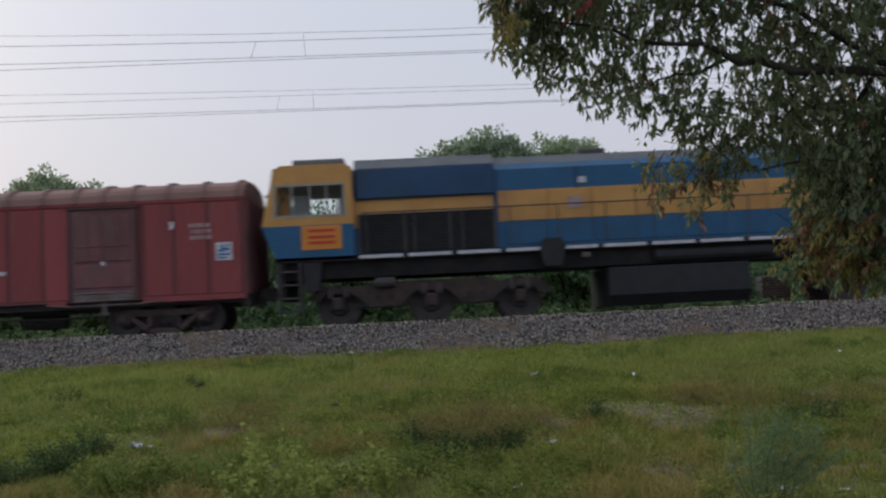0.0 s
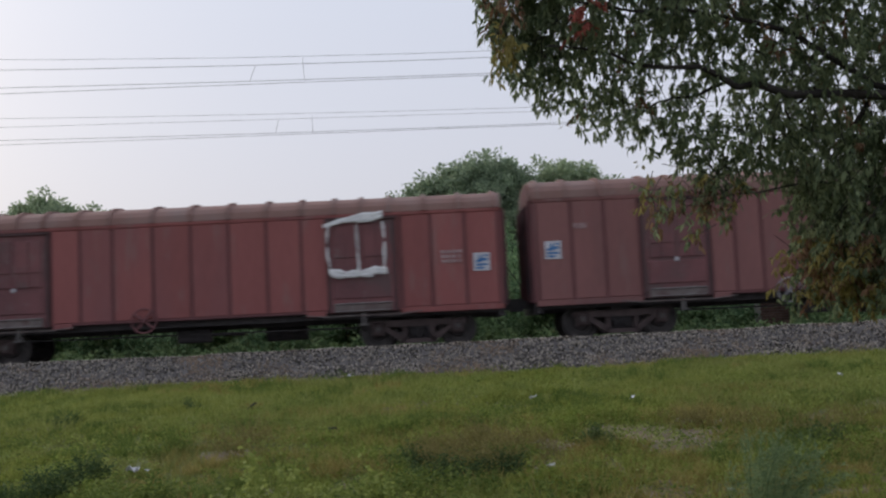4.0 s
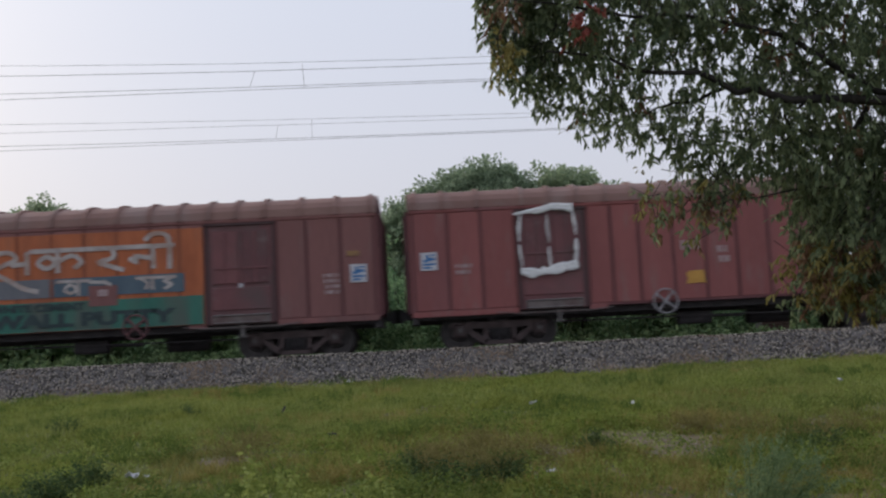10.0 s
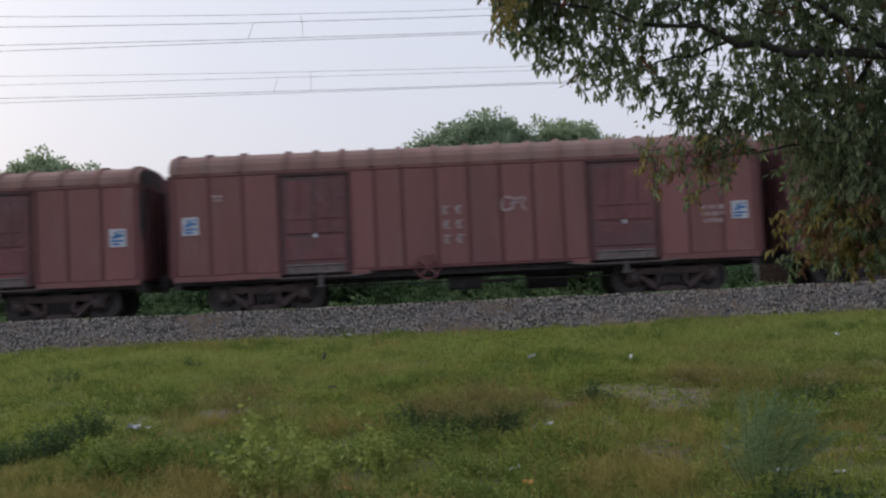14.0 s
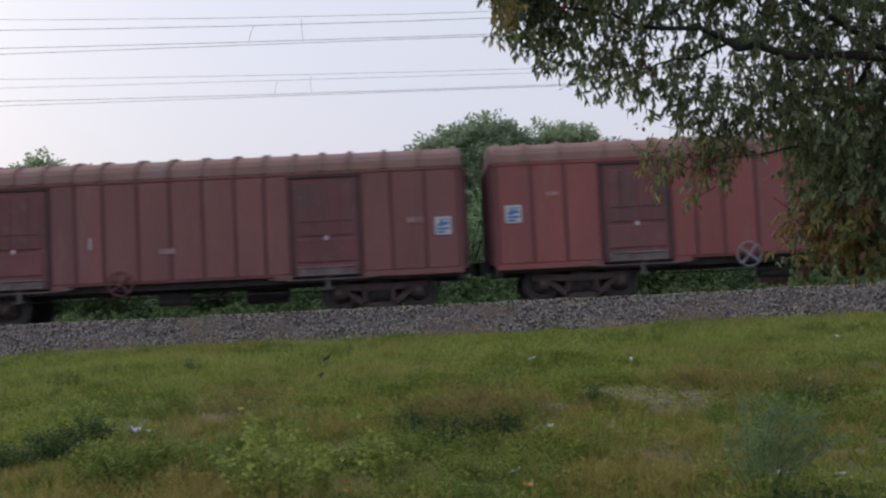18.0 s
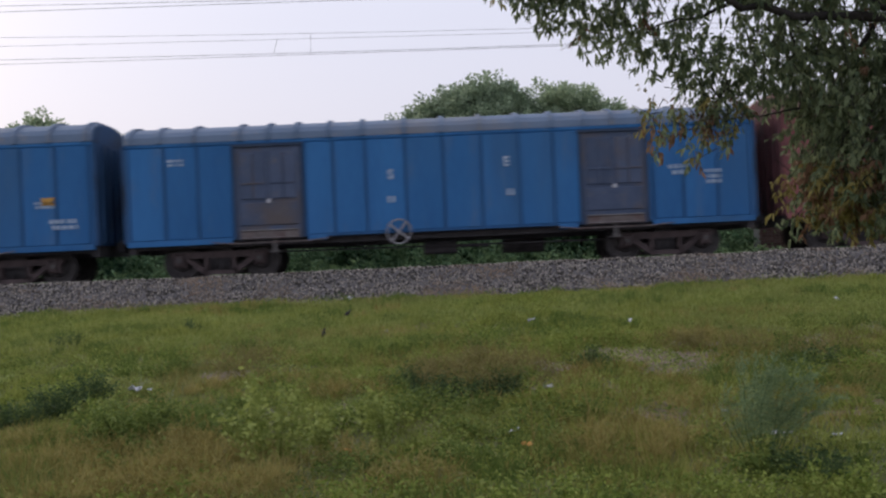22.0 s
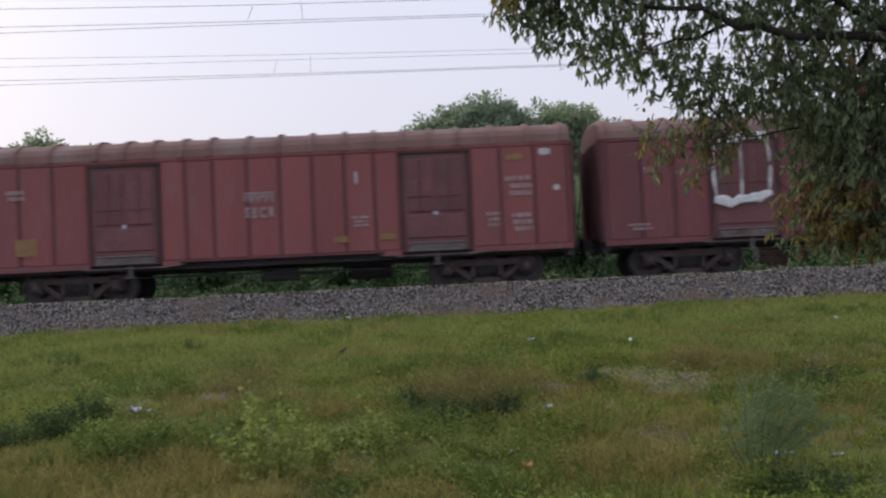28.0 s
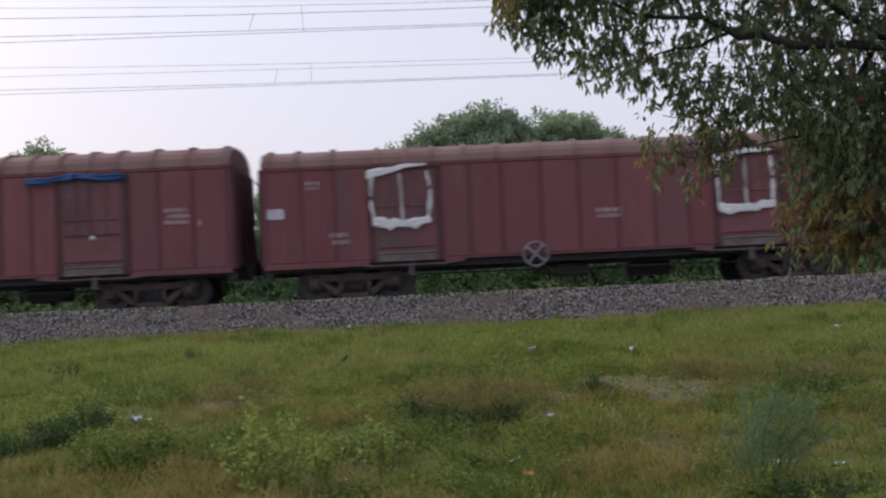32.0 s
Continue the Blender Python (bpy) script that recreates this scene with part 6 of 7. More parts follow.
    tagged(part("pebbles", raw_mesh("pebbles", np.array(vs).reshape(-1, 3), fs, M_PEBBLE)), "small pale pebbles strewn on worn soil patches", "pebbles", kind="stuff")


def meadow():
    r = np.random.RandomState(11)
    lists = {"green": [], "dry": []}
    total = 430000
    y = 4.6 + 14.6 * r.rand(total) ** 0.8
    x = (r.rand(total) - 0.5) * 1.45 * y + 0.02 * y
    near = r.rand(total) < 0.12
    y[near] = -2.0 + 7.0 * r.rand(near.sum())
    x[near] = r.uniform(-5.5, 5.5, near.sum())
    dry_spots = ((1.9, 7.7, 0.85, 0.9), (1.5, 7.0, 0.6, 0.5), (2.6, 7.2, 0.7, 0.6), (-1.6, 5.9, 0.8, 0.4), (-2.5, 6.2, 0.7, 0.4), (0.64, 8.5, 0.55, 0.35), (0.07, 8.7, 0.5, 0.35), (-1.6, 6.75, 0.6, 0.3), (-0.6, 6.43, 0.45, 0.25), (0.93, 6.2, 0.5, 0.3), (-2.1, 11.0, 0.8, 0.7), (1.5, 6.0, 0.5, 0.3), (3.4, 9.6, 1.0, 0.7), (2.6, 11.0, 0.9, 0.5), (1.4, 8.6, 0.7, 0.5), (-0.3, 10.8, 1.2, 0.5), (2.9, 7.6, 0.7, 0.5), (0.0, 5.5, 1.0, 0.2), (-1.8, 9.8, 0.9, 0.4), (-2.7, 6.0, 1.3, 0.35), (-0.9, 5.75, 0.9, 0.25), (0.2, 10.0, 1.0, 0.4), (-1.1, 13.0, 1.4, 0.6), (3.8, 13.2, 1.3, 0.5), (-2.0, 6.6, 0.9, 0.5), (-1.4, 6.5, 0.7, 0.5), (-2.8, 7.5, 0.7, 0.5), (-1.0, 5.8, 0.8, 0.3), (3.6, 10.3, 1.2, 0.7), (2.2, 9.2, 1.1, 0.7), (2.0, 8.2, 1.2, 0.6), (3.2, 8.6, 0.9, 0.6), (3.1, 7.2, 0.8, 0.5), (0.6, 9.9, 0.9, 0.5))
    bare = tuple((a, b, c * 0.9, d * 0.9) for a, b, c, d in BARE)
    for i in range(total):
        px, py = x[i], y[i]
        lush = noise.noise((px * 0.6, py * 0.4, 9.0))
        if any(((px - a) / c) ** 2 + ((py - b) / d) ** 2 < 1.0 for a, b, c, d in bare) and r.rand() < 0.85:
            continue
        ragged = 1.0 + 0.9 * noise.noise((px * 2.6, py * 2.6, 6.0))
        dry = any(((px - a) / c) ** 2 + ((py - b) / d) ** 2 < r.rand() * 1.6 * ragged for a, b, c, d in dry_spots)
        far = max(0.3, py / 10)
        tuft = noise.noise((px * 2.6, py * 2.0, 2.0)) + 0.6 * noise.noise((px * 6.0, py * 5.0, 12.0))
        if tuft < -0.25 and r.rand() < 0.5:
            continue
        h = (0.036 + 0.04 * lush + 0.075 * max(0.0, tuft) + 0.05 * r.rand() ** 2) * (1.0 + (0.35 if dry else 0))
        if py > 18.2 + 0.5 * noise.noise((px * 0.55, 2.0, 50.0)) and r.rand() < 0.8:
            continue
        h = max(0.025, h)
        lists["dry" if dry and r.rand() < 0.6 else "green"].append((px, py, h, 0.0032 + 0.0032 * far))
    # taller tufts in drifts
    lists["tuft"] = []
    for k in range(3400):
        cy = 4.7 + 14.2 * r.rand() ** 0.85
        cx = (r.rand() - 0.5) * 1.25 * cy
        where = noise.noise((cx * 0.8, cy * 0.55, 21.0))
        if where < -0.08:
            continue
        tall = r.uniform(0.06, 0.15) * (1 + 0.8 * where)
        wide = r.uniform(0.04, 0.12)
        key = "tuft" if noise.noise((cx * 0.9, cy * 0.6, 33.0)) > 0.02 else "dry" if noise.noise((cx * 0.7, cy * 0.7, 41.0)) > 0.22 else "green"
        for j in range(46):
            w, q = r.uniform(0, 2 * math.pi), wide * math.sqrt(r.rand())
            lists[key].append((cx + q * math.cos(w), cy + q * math.sin(w), tall * r.uniform(0.5, 1.1), 0.003 + 0.003 * cy / 10))
    for k in range(900):
        cx = r.uniform(-13, 13)
        cy = 18.05 + 0.5 * noise.noise((cx * 0.55, 2.0, 50.0)) + r.uniform(-0.5, 0.35)
        tall = r.uniform(0.04, 0.14) * (1.1 + noise.noise((cx * 0.9, 7.0, 51.0)))
        key = ("tuft", "green", "green", "dry")[r.randint(4)]
        for j in range(26):
            w, q = r.uniform(0, 2 * math.pi), 0.14 * math.sqrt(r.rand())
            lists[key].append((cx + q * math.cos(w), cy + q * math.sin(w), tall * r.uniform(0.5, 1.1), 0.008))
    # lighter grass: how the upper slope is lit is put into its colour
    lists["pale"] = []
    for k in range(60000):
        cy = 11.5 + 6.6 * r.rand()
        cx = (r.rand() - 0.5) * 1.3 * cy
        if noise.noise((cx * 0.35, cy * 0.5, 61.0)) < -0.18 + 0.5 * max(0.0, (13.0 - cy) / 1.5):
            continue
        lists["pale"].append((cx, cy, r.uniform(0.07, 0.14), 0.0065))
    for key, mat, label in (("green", M_GRASS, "short green meadow grass"), ("pale", M_LITGRASS, "yellow-green grass coloured as if lit"), ("dry", M_DRY, "dry straw-coloured grass"), ("tuft", M_TUFT, "darker tufts of rank grass")):
        a = np.array(lists[key])
        n = len(a)
        z = np.array([max(lie(p, q), bed_height(p, q) if q > 18.6 else 0) for p, q in a[:, :2]]) - 0.01
        ang = r.uniform(0, 2 * math.pi, n)
        lean = r.normal(0, 0.45, (n, 2)) * a[:, 2:3]
        v = np.zeros((n, 3, 3))
        wv = np.stack([np.cos(ang), np.sin(ang)], 1) * a[:, 3:4]
        base = np.stack([a[:, 0], a[:, 1], z], 1)
        v[:, 0] = base
        v[:, 0, :2] -= wv
        v[:, 1] = base
        v[:, 1, :2] += wv
        v[:, 2] = base
        v[:, 2, :2] += lean
        v[:, 2, 2] += a[:, 2]
        f = np.arange(n * 3).reshape(-1, 3)
        tagged(part({"green": "grass", "pale": "pale_grass", "dry": "dry_grass", "tuft": "grass_tufts"}[key], raw_mesh("grass", v.reshape(-1, 3), f, mat)), label + " on the slope below the track", "grass", kind="stuff")


def weed(x, y, wide, high, mat, leaf, label, count, seed, upright=0.5, stem=1.0):
    r = np.random.RandomState(seed)
    z = lie(x, y) - 0.015
    ob = tagged(new("weed"), label, "weed", group="weeds in the meadow")
    ob.location = (x, y, z)
    stems = Geo()
    cs, ds = [], []
    for k in range(max(7, int(count / 40))):
        a, b = r.uniform(0, 2 * math.pi), wide * 0.5 * math.sqrt(r.rand())
        tip = Vector((b * math.cos(a) * 1.15, b * math.sin(a) * 1.15, high * r.uniform(0.5, 1.05) * (1 - 0.45 * (2 * b / wide) ** 2)))
        foot = Vector((tip.x * 0.45, tip.y * 0.45, 0))
        mid = (foot + tip) / 2 + Vector((0, 0, 0.08 * high))
        stems.tube([foot, mid, tip], [0.006 * stem, 0.004 * stem, 0.002 * stem], 4, cap=False)
        for q in range(int(count / max(7, int(count / 40)))):
            t = r.uniform(0.15, 1.0)
            p = foot.lerp(mid, t * 2) if t < 0.5 else mid.lerp(tip, t * 2 - 1)
            cs.append(p + Vector(r.normal(0, 0.012 + 0.05 * wide, 3)) * 0.8)
            w = r.uniform(0, 2 * math.pi)
            ds.append((math.cos(w), math.sin(w), r.uniform(-0.3, 1.0) * upright * 2))
    tagged(part("stalk", stems, mat, ob), kind="stuff")
    part("foliage", leaves(np.array(cs), np.array(ds), leaf[0], leaf[1], mat, "foliage", seed), None, ob)


def feathery_weed(x, y, spread, high, stems, seed):
    """Thin stems that fan out from one foot and carry feathery plumes of fine leaflets, all bent by the wind."""
    r = np.random.RandomState(seed)
    ob = tagged(new("weed"), "feathery grey-green weed fanning out from thin stems", "weed", group="weeds in the meadow")
    ob.location = (x, y, lie(x, y) - 0.015)
    cs, ds = [], []
    for k in range(stems):
        a = (k + 0.5) / stems * 2 - 1 + r.uniform(-0.08, 0.08)
        reach, deep = spread * a, 0.22 * r.uniform(-1, 1)
        tall = high * (1 - 0.38 * a * a) * r.uniform(0.72, 1.05)
        foot = Vector((0.16 * reach, 0.25 * deep, 0))
        mid = Vector((0.5 * reach, 0.7 * deep, 0.55 * tall))
        tip = Vector((reach + 0.09, deep, tall))
        part("stem", Geo().tube([foot, mid, tip], [0.003, 0.002, 0.0008], 5, cap=False), M_WEEDDEEP, ob, "thin dark green stem")
        for j in range(15):
            t = 0.28 + 0.7 * (j + r.rand()) / 15
            root = foot.lerp(mid, t * 2) if t < 0.5 else mid.lerp(tip, t * 2 - 1)
            w = r.uniform(0, 2 * math.pi)
            way = Vector((0.55 * math.cos(w) + 0.45, 0.55 * math.sin(w), r.uniform(0.25, 0.9))).normalized()
            length = r.uniform(0.09, 0.2) * (1.15 - 0.4 * t)
            for q in range(27):
                u = r.rand()
                cs.append(root + way * length * u + Vector((0.12, 0, -0.1)) * length * u * u)
                v = r.normal(0, 0.55, 3)
                ds.append((way.x + v[0], way.y + v[1], way.z + v[2]))
    part("foliage", leaves(np.array(cs), np.array(ds), 0.036, 0.0042, M_WEEDGREY, "foliage", seed), None, ob, "fine grey-green feathery leaflets")


def litter(x, y, wide, mat, label, seed, name="paper_scrap"):
    r = random.Random(seed)
    g = Geo()
    n = 4
    for j in range(n):
        for i in range(n):
            g.v.append(((i / 3 - 0.5) * wide * r.uniform(0.8, 1.2), (j / 3 - 0.5) * wide * 0.7, wide * 0.4 * r.random()))
    for j in range(n - 1):
        for i in range(n - 1):
            g.f.append((j * n + i, j * n + i + 1, (j + 1) * n + i + 1, (j + 1) * n + i))
    me = g.mesh(name, mat)
    ob = tagged(new(name, me), label, "litter", group="litter in the grass")
    so = ob.modifiers.new("thickness", "SOLIDIFY")
    so.thickness = 0.004
    ob.location, ob.rotation_euler = (x, y, lie(x, y) + 0.065), (0.3 * r.random(), 0.3 * r.random(), r.uniform(0, 6))


def shrub(seed, wide, high, count):
    r = np.random.RandomState(seed)
    ob = tagged(new("shrub"), "tall tangled green shrub beside the railway bank", "shrub", group="shrubs behind the track")
    stems = Geo()
    cs, ds = [], []
    for k in range(16):
        a = r.uniform(0, 2 * math.pi)
        tip = Vector((math.cos(a) * wide * 0.5 * r.uniform(0.3, 1), math.sin(a) * wide * 0.4 * r.uniform(0.3, 1), high * r.uniform(0.35, 1)))
        mid = Vector((tip.x * 0.35, tip.y * 0.35, tip.z * 0.55))
        stems.tube([(tip.x * 0.1, tip.y * 0.1, -0.1), mid, tip], [0.05, 0.03, 0.01], 5, cap=False)
        for c in range(7):
            t = r.uniform(0.1, 1)
            p = Vector((tip.x * 0.1, tip.y * 0.1, 0)).lerp(mid, t * 2) if t < 0.5 else mid.lerp(tip, t * 2 - 1)
            spot = np.array(p) + r.normal(0, 0.22, 3) * (1, 1, 0.7)
            n = count // 112
            q = r.normal(0, 1, (n, 3))
            q = q / np.linalg.norm(q, axis=1)[:, None] * (0.42 * r.rand(n) ** 0.4)[:, None] * r.uniform(0.6, 1.2)
            cs.append(spot + q)
            ds.append(q + r.normal(0, 0.25, (n, 3)))
    part("stalk", stems, M_BARK, ob)
    cs = np.concatenate(cs)
    cs[:, 2] = np.maximum(cs[:, 2], 0.03)
    part("foliage", leaves(cs, np.concatenate(ds), 0.17, 0.085, M_BUSH, "foliage", seed), None, ob)
    return ob


def far_tree(x, y, z, blobs, trunk, seed, label, mat):
    """A tree far off: trunk, limbs to each crown lobe, and leaf clumps round every lobe."""
    r = np.random.RandomState(seed)
    ob = tagged(new("tree"), label, "tree", group="trees behind the railway")
    ob.location = (x, y, z)
    wood = Geo()
    wood.tube([(0, 0, -0.2), (0.1, 0, trunk * 0.5), (0, 0.1, trunk)], [0.35, 0.28, 0.2], 8)
    cs, ds = [], []
    for bx, by, bz, rad in blobs:
        wood.tube([(0, 0.1, trunk * 0.9), (bx * 0.5, by * 0.5, (trunk + bz) / 2), (bx, by, bz)], [0.16, 0.1, 0.04], 6)
        for k in range(int(46 * rad * rad)):
            d = r.normal(0, 1, 3)
            d /= np.linalg.norm(d)
            spot = np.array((bx, by, bz)) + d * rad * (r.uniform(0.5, 1.05) if r.rand() < 0.8 else r.uniform(1.05, 1.35)) * (1, 1, 0.85)
            loose = r.uniform(0.3, 0.62)
            n = 46
            q = r.normal(0, 1, (n, 3))
            q = q / np.linalg.norm(q, axis=1)[:, None] * (loose * r.rand(n) ** 0.5)[:, None]
            cs.append(spot + q)
            ds.append(q + d * 0.3 + r.normal(0, 0.2, (n, 3)))
    part("trunk", wood, M_BARK, ob)
    part("crown", leaves(np.concatenate(cs), np.concatenate(ds), 0.24, 0.13, mat, "crown", seed), None, ob)


UNDER = ((0.42, 4.4), (0.44, 3.7), (0.53, 3.4), (0.6, 3.16), (0.8, 3.0), (0.98, 2.92), (1.12, 2.82), (1.36, 2.7), (1.56, 2.68), (1.66, 2.55), (1.9, 2.46), (2.3, 2.42), (2.5, 2.38), (2.52, 1.8), (2.66, 1.56), (2.95, 1.55), (3.6, 1.7), (5.0, 2.3), (7.0, 3.0))


def underside(x):
    for (xa, za), (xb, zb) in zip(UNDER, UNDER[1:]):
        if x <= xb:
            return za + (zb - za) * (x - xa) / (xb - xa)
    return 3.0


def near_tree():
    """The leafy tree that hangs into the view: trunk beyond the edge of sight, long limbs, drooping sprays of narrow leaves."""
    r = np.random.RandomState(21)
    tx, ty = 5.0, 7.2
    ob = tagged(new("tree"), "dark leafy tree with drooping sprays and browned leaves", "tree")
    ob.location = (tx, ty, lie(tx, ty))
    z0 = lie(tx, ty)
    part("trunk", Geo().tube([(0, 0, -0.2), (0.05, 0, 1.0), (-0.1, -0.05, 2.0), (-0.05, 0, 3.2), (0.1, 0.1, 4.6), (0.2, 0, 6.2)], [0.26, 0.22, 0.19, 0.16, 0.12, 0.05], 12), M_BARK, ob, smooth=True)
    limbs = [
        ([(5.0, 7.2, 2.35), (3.89, 6.51, 2.69), (2.96, 6.29, 2.87), (2.52, 6.27, 2.94), (2.24, 6.27, 2.96), (2.01, 6.27, 3.01), (1.8, 6.27, 3.12), (1.56, 6.27, 3.12), (1.23, 6.27, 3.23), (0.85, 6.27, 3.3)], 0.042),
        ([(5.0, 7.2, 2.6), (3.8, 6.55, 2.83), (2.96, 6.37, 2.95), (2.61, 6.37, 3.21), (2.18, 6.37, 3.4), (1.71, 6.37, 3.51), (1.14, 6.37, 3.59), (0.66, 6.27, 3.64)], 0.03),
        ([(5.0, 7.2, 3.0), (3.8, 7.3, 3.7), (2.6, 7.2, 4.2), (1.4, 7.1, 4.5)], 0.06),
        ([(4.95, 7.2, 1.95), (3.9, 6.7, 2.2), (3.1, 6.55, 2.35), (2.6, 6.5, 2.38), (2.2, 6.5, 2.36), (1.85, 6.5, 2.28)], 0.016),
        ([(2.65, 6.6, 3.02), (2.45, 6.55, 2.85), (2.35, 6.5, 2.65)], 0.014),
        ([(2.12, 6.6, 3.09), (1.85, 6.55, 3.02), (1.55, 6.5, 2.95), (1.3, 6.5, 2.85)], 0.014),
        ([(3.05, 6.62, 2.95), (2.85, 6.6, 2.7), (2.75, 6.6, 2.3), (2.75, 6.6, 1.9)], 0.02),
        ([(4.95, 7.2, 3.2), (5.9, 7.7, 3.8), (6.9, 8.0, 4.4)], 0.07),
        ([(5.0, 7.2, 3.7), (4.4, 6.2, 4.4), (3.6, 5.5, 5.0)], 0.06),
        ([(5.0, 7.2, 4.0), (4.2, 8.2, 4.8), (3.4, 8.8, 5.4)], 0.06),
    ]
    for pts, rad in limbs:
        fine = []
        for i in range(len(pts) - 1):
            for q in (0, 0.5):
                p = Vector(pts[i]).lerp(Vector(pts[i + 1]), q) - Vector((tx, ty, z0))
                fine.append(p + Vector(r.normal(0, 0.02, 3)))
        fine.append(Vector(pts[-1]) - Vector((tx, ty, z0)))
        part("limb", Geo().tube(fine, [rad * (1 - 0.85 * i / (len(fine) - 1)) for i in range(len(fine))], 8), M_BARK, ob, smooth=True)
    groups = {"green": ([], []), "brown": ([], []), "yellow": ([], []), "red": ([], [])}
    twigs = Geo()

    def spray(X, Y, Z, kind, count):
        base = Vector((X - tx, Y - ty, Z - z0))
        out = Vector((r.normal(-0.15, 0.55), r.normal(0, 0.45), r.normal(-0.6, 0.45))).normalized()
        end = base + out * r.uniform(0.08, 0.2)
        if r.rand() < 0.35:
            twigs.tube([base - out * 0.1 + Vector((0, 0, 0.05)), base, end], [0.0035, 0.0025, 0.0012], 3, cap=False)
        cs, ds = groups[kind]
        for j in range(count):
            cs.append(base.lerp(end, (j + 0.5) / count))
            ds.append(np.array(out) * 0.5 + r.normal(0, 1, 3) * 0.6 + np.array((0, 0, -0.55)))

    for k in range(9000):
        X = r.uniform(3.3, 7.0) if r.rand() < 0.3 else r.uniform(0.42, 3.4)
        low = underside(X)
        top = 4.9 + 0.4 * math.sin(X)
        fringe = r.rand() < 0.05
        Z = low + 0.1 + (r.uniform(0.0, 0.25) if fringe else (top - low) * r.rand())
        coarse, fine_hole = noise.noise((X * 1.25, Z * 1.5, 3.0)), noise.noise((X * 5.0, Z * 5.0, 7.0))
        thin = 0.5 if 1.5 < X < 2.3 and 2.9 < Z < 3.5 else -0.15 if X > 2.4 else 0.05
        if not fringe and X > 0.7 and r.rand() < thin + 1.1 * coarse + 0.7 * fine_hole:
            continue
        if 2.5 < X and Z < 2.4 and r.rand() < 0.05:
            continue
        if X < 2.45 and Z - low < 0.5 and r.rand() < (0.62 if X < 1.75 else 0.42) - 0.5 * (Z - low):
            continue
        Y = 6.6 + (r.uniform(-0.2, 0.2) if fringe or X < 1.0 else r.uniform(-0.5, 0.55))
        kind = "green"
        if X > 2.4 and Z < 2.05 and r.rand() < 0.6:
            kind = "yellow" if r.rand() < 0.65 else "brown"
        elif r.rand() < 0.025:
            kind = "brown"
        spray(X, Y, Z, kind, 14)
    for k in range(700):
        X, Z = r.uniform(2.5, 3.45), r.uniform(1.62, 2.85)
        kind = "green" if Z > 2.05 or r.rand() < 0.4 else "yellow" if r.rand() < 0.65 else "brown"
        spray(X, 6.6 + r.uniform(-0.3, 0.4), Z, kind, 12)
    # a browned spray that hangs free below the crown, with three drooping tips
    for k in range(105):
        X = r.uniform(1.45, 2.08)
        drop = 0.08 + sum(d * math.exp(-((X - c) / 0.08) ** 2) for c, d in ((1.52, 0.26), (1.75, 0.34), (1.98, 0.18)))
        Z = 2.5 - 0.06 * (X - 1.45) - drop * r.rand() ** 1.1
        u = r.rand() - (0.12 if Z < 2.3 else 0.0)
        spray(X, 6.5 + r.uniform(-0.12, 0.12), Z, "brown" if u < 0.16 else "yellow" if u < 0.36 else "green", 8)
    # a few reddened, yellowed and browned bunches on the side towards the meadow
    for X, Z, wide, tall, kind, many in ((1.06, 3.45, 0.03, 0.12, "red", 10), (0.56, 3.28, 0.05, 0.1, "yellow", 14), (0.62, 3.56, 0.05, 0.05, "brown", 8)):
        for k in range(many):
            spray(X + r.uniform(-wide, wide), 6.1 + r.uniform(-0.06, 0.06), Z + r.uniform(-tall, tall), kind, 9)
    part("twig", twigs, M_BARK, ob)
    for key, mat, label in (("green", M_LEAF, "drooping narrow dark green leaves"), ("brown", M_LEAFBROWN, "browned dry leaves"), ("yellow", M_LEAFYEL, "yellowing leaves"), ("red", M_LEAFRED, "bunch of reddened leaves")):
        cs, ds = groups[key]
        part("foliage", leaves(np.array([tuple(c) for c in cs]), np.array(ds), 0.052, 0.02, mat, "foliage", 77, droop=0.35), None, ob, label)


def brick_pier(x, y):
    ob = tagged(new("brick_pier"), "short weathered red brick pier beside the track", "pier")
    z = lie(x, y)
    ob.location = (x, y, z - 0.02)
    part("core", Geo().box(-0.42, 0.42, -0.3, 0.3, 0, 1.55), M_CONC, ob)
    brick = shared("brick", lambda: Geo().bevelled(-0.11, 0.11, -0.02, 0.02, 0, 0.07, 0.008).mesh("brick", material("red_brick", (0.11, 0.075, 0.065), (0.2, 0.14, 0.12), 0.9, scale=8, spread=0.5)))
    for row in range(18):
        for k in range(4):
            bx = -0.345 + k * 0.235 + (0.06 if row % 2 else -0.03)
            part("brick", brick, None, ob).location = (max(-0.33, min(0.33, bx)), -0.31, 0.02 + row * 0.083)


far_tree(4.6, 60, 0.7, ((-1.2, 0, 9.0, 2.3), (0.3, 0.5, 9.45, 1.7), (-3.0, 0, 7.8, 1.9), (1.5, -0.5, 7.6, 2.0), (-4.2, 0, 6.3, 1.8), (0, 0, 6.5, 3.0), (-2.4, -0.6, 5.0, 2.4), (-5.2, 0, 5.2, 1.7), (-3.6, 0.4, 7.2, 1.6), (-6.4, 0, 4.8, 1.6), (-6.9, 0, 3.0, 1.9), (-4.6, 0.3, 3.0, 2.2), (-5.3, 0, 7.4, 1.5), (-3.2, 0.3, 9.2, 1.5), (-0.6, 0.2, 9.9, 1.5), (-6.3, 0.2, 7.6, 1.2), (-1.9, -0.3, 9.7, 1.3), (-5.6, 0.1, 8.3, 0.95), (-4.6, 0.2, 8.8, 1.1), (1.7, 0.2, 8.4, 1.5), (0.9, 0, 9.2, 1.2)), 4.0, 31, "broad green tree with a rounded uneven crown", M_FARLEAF)
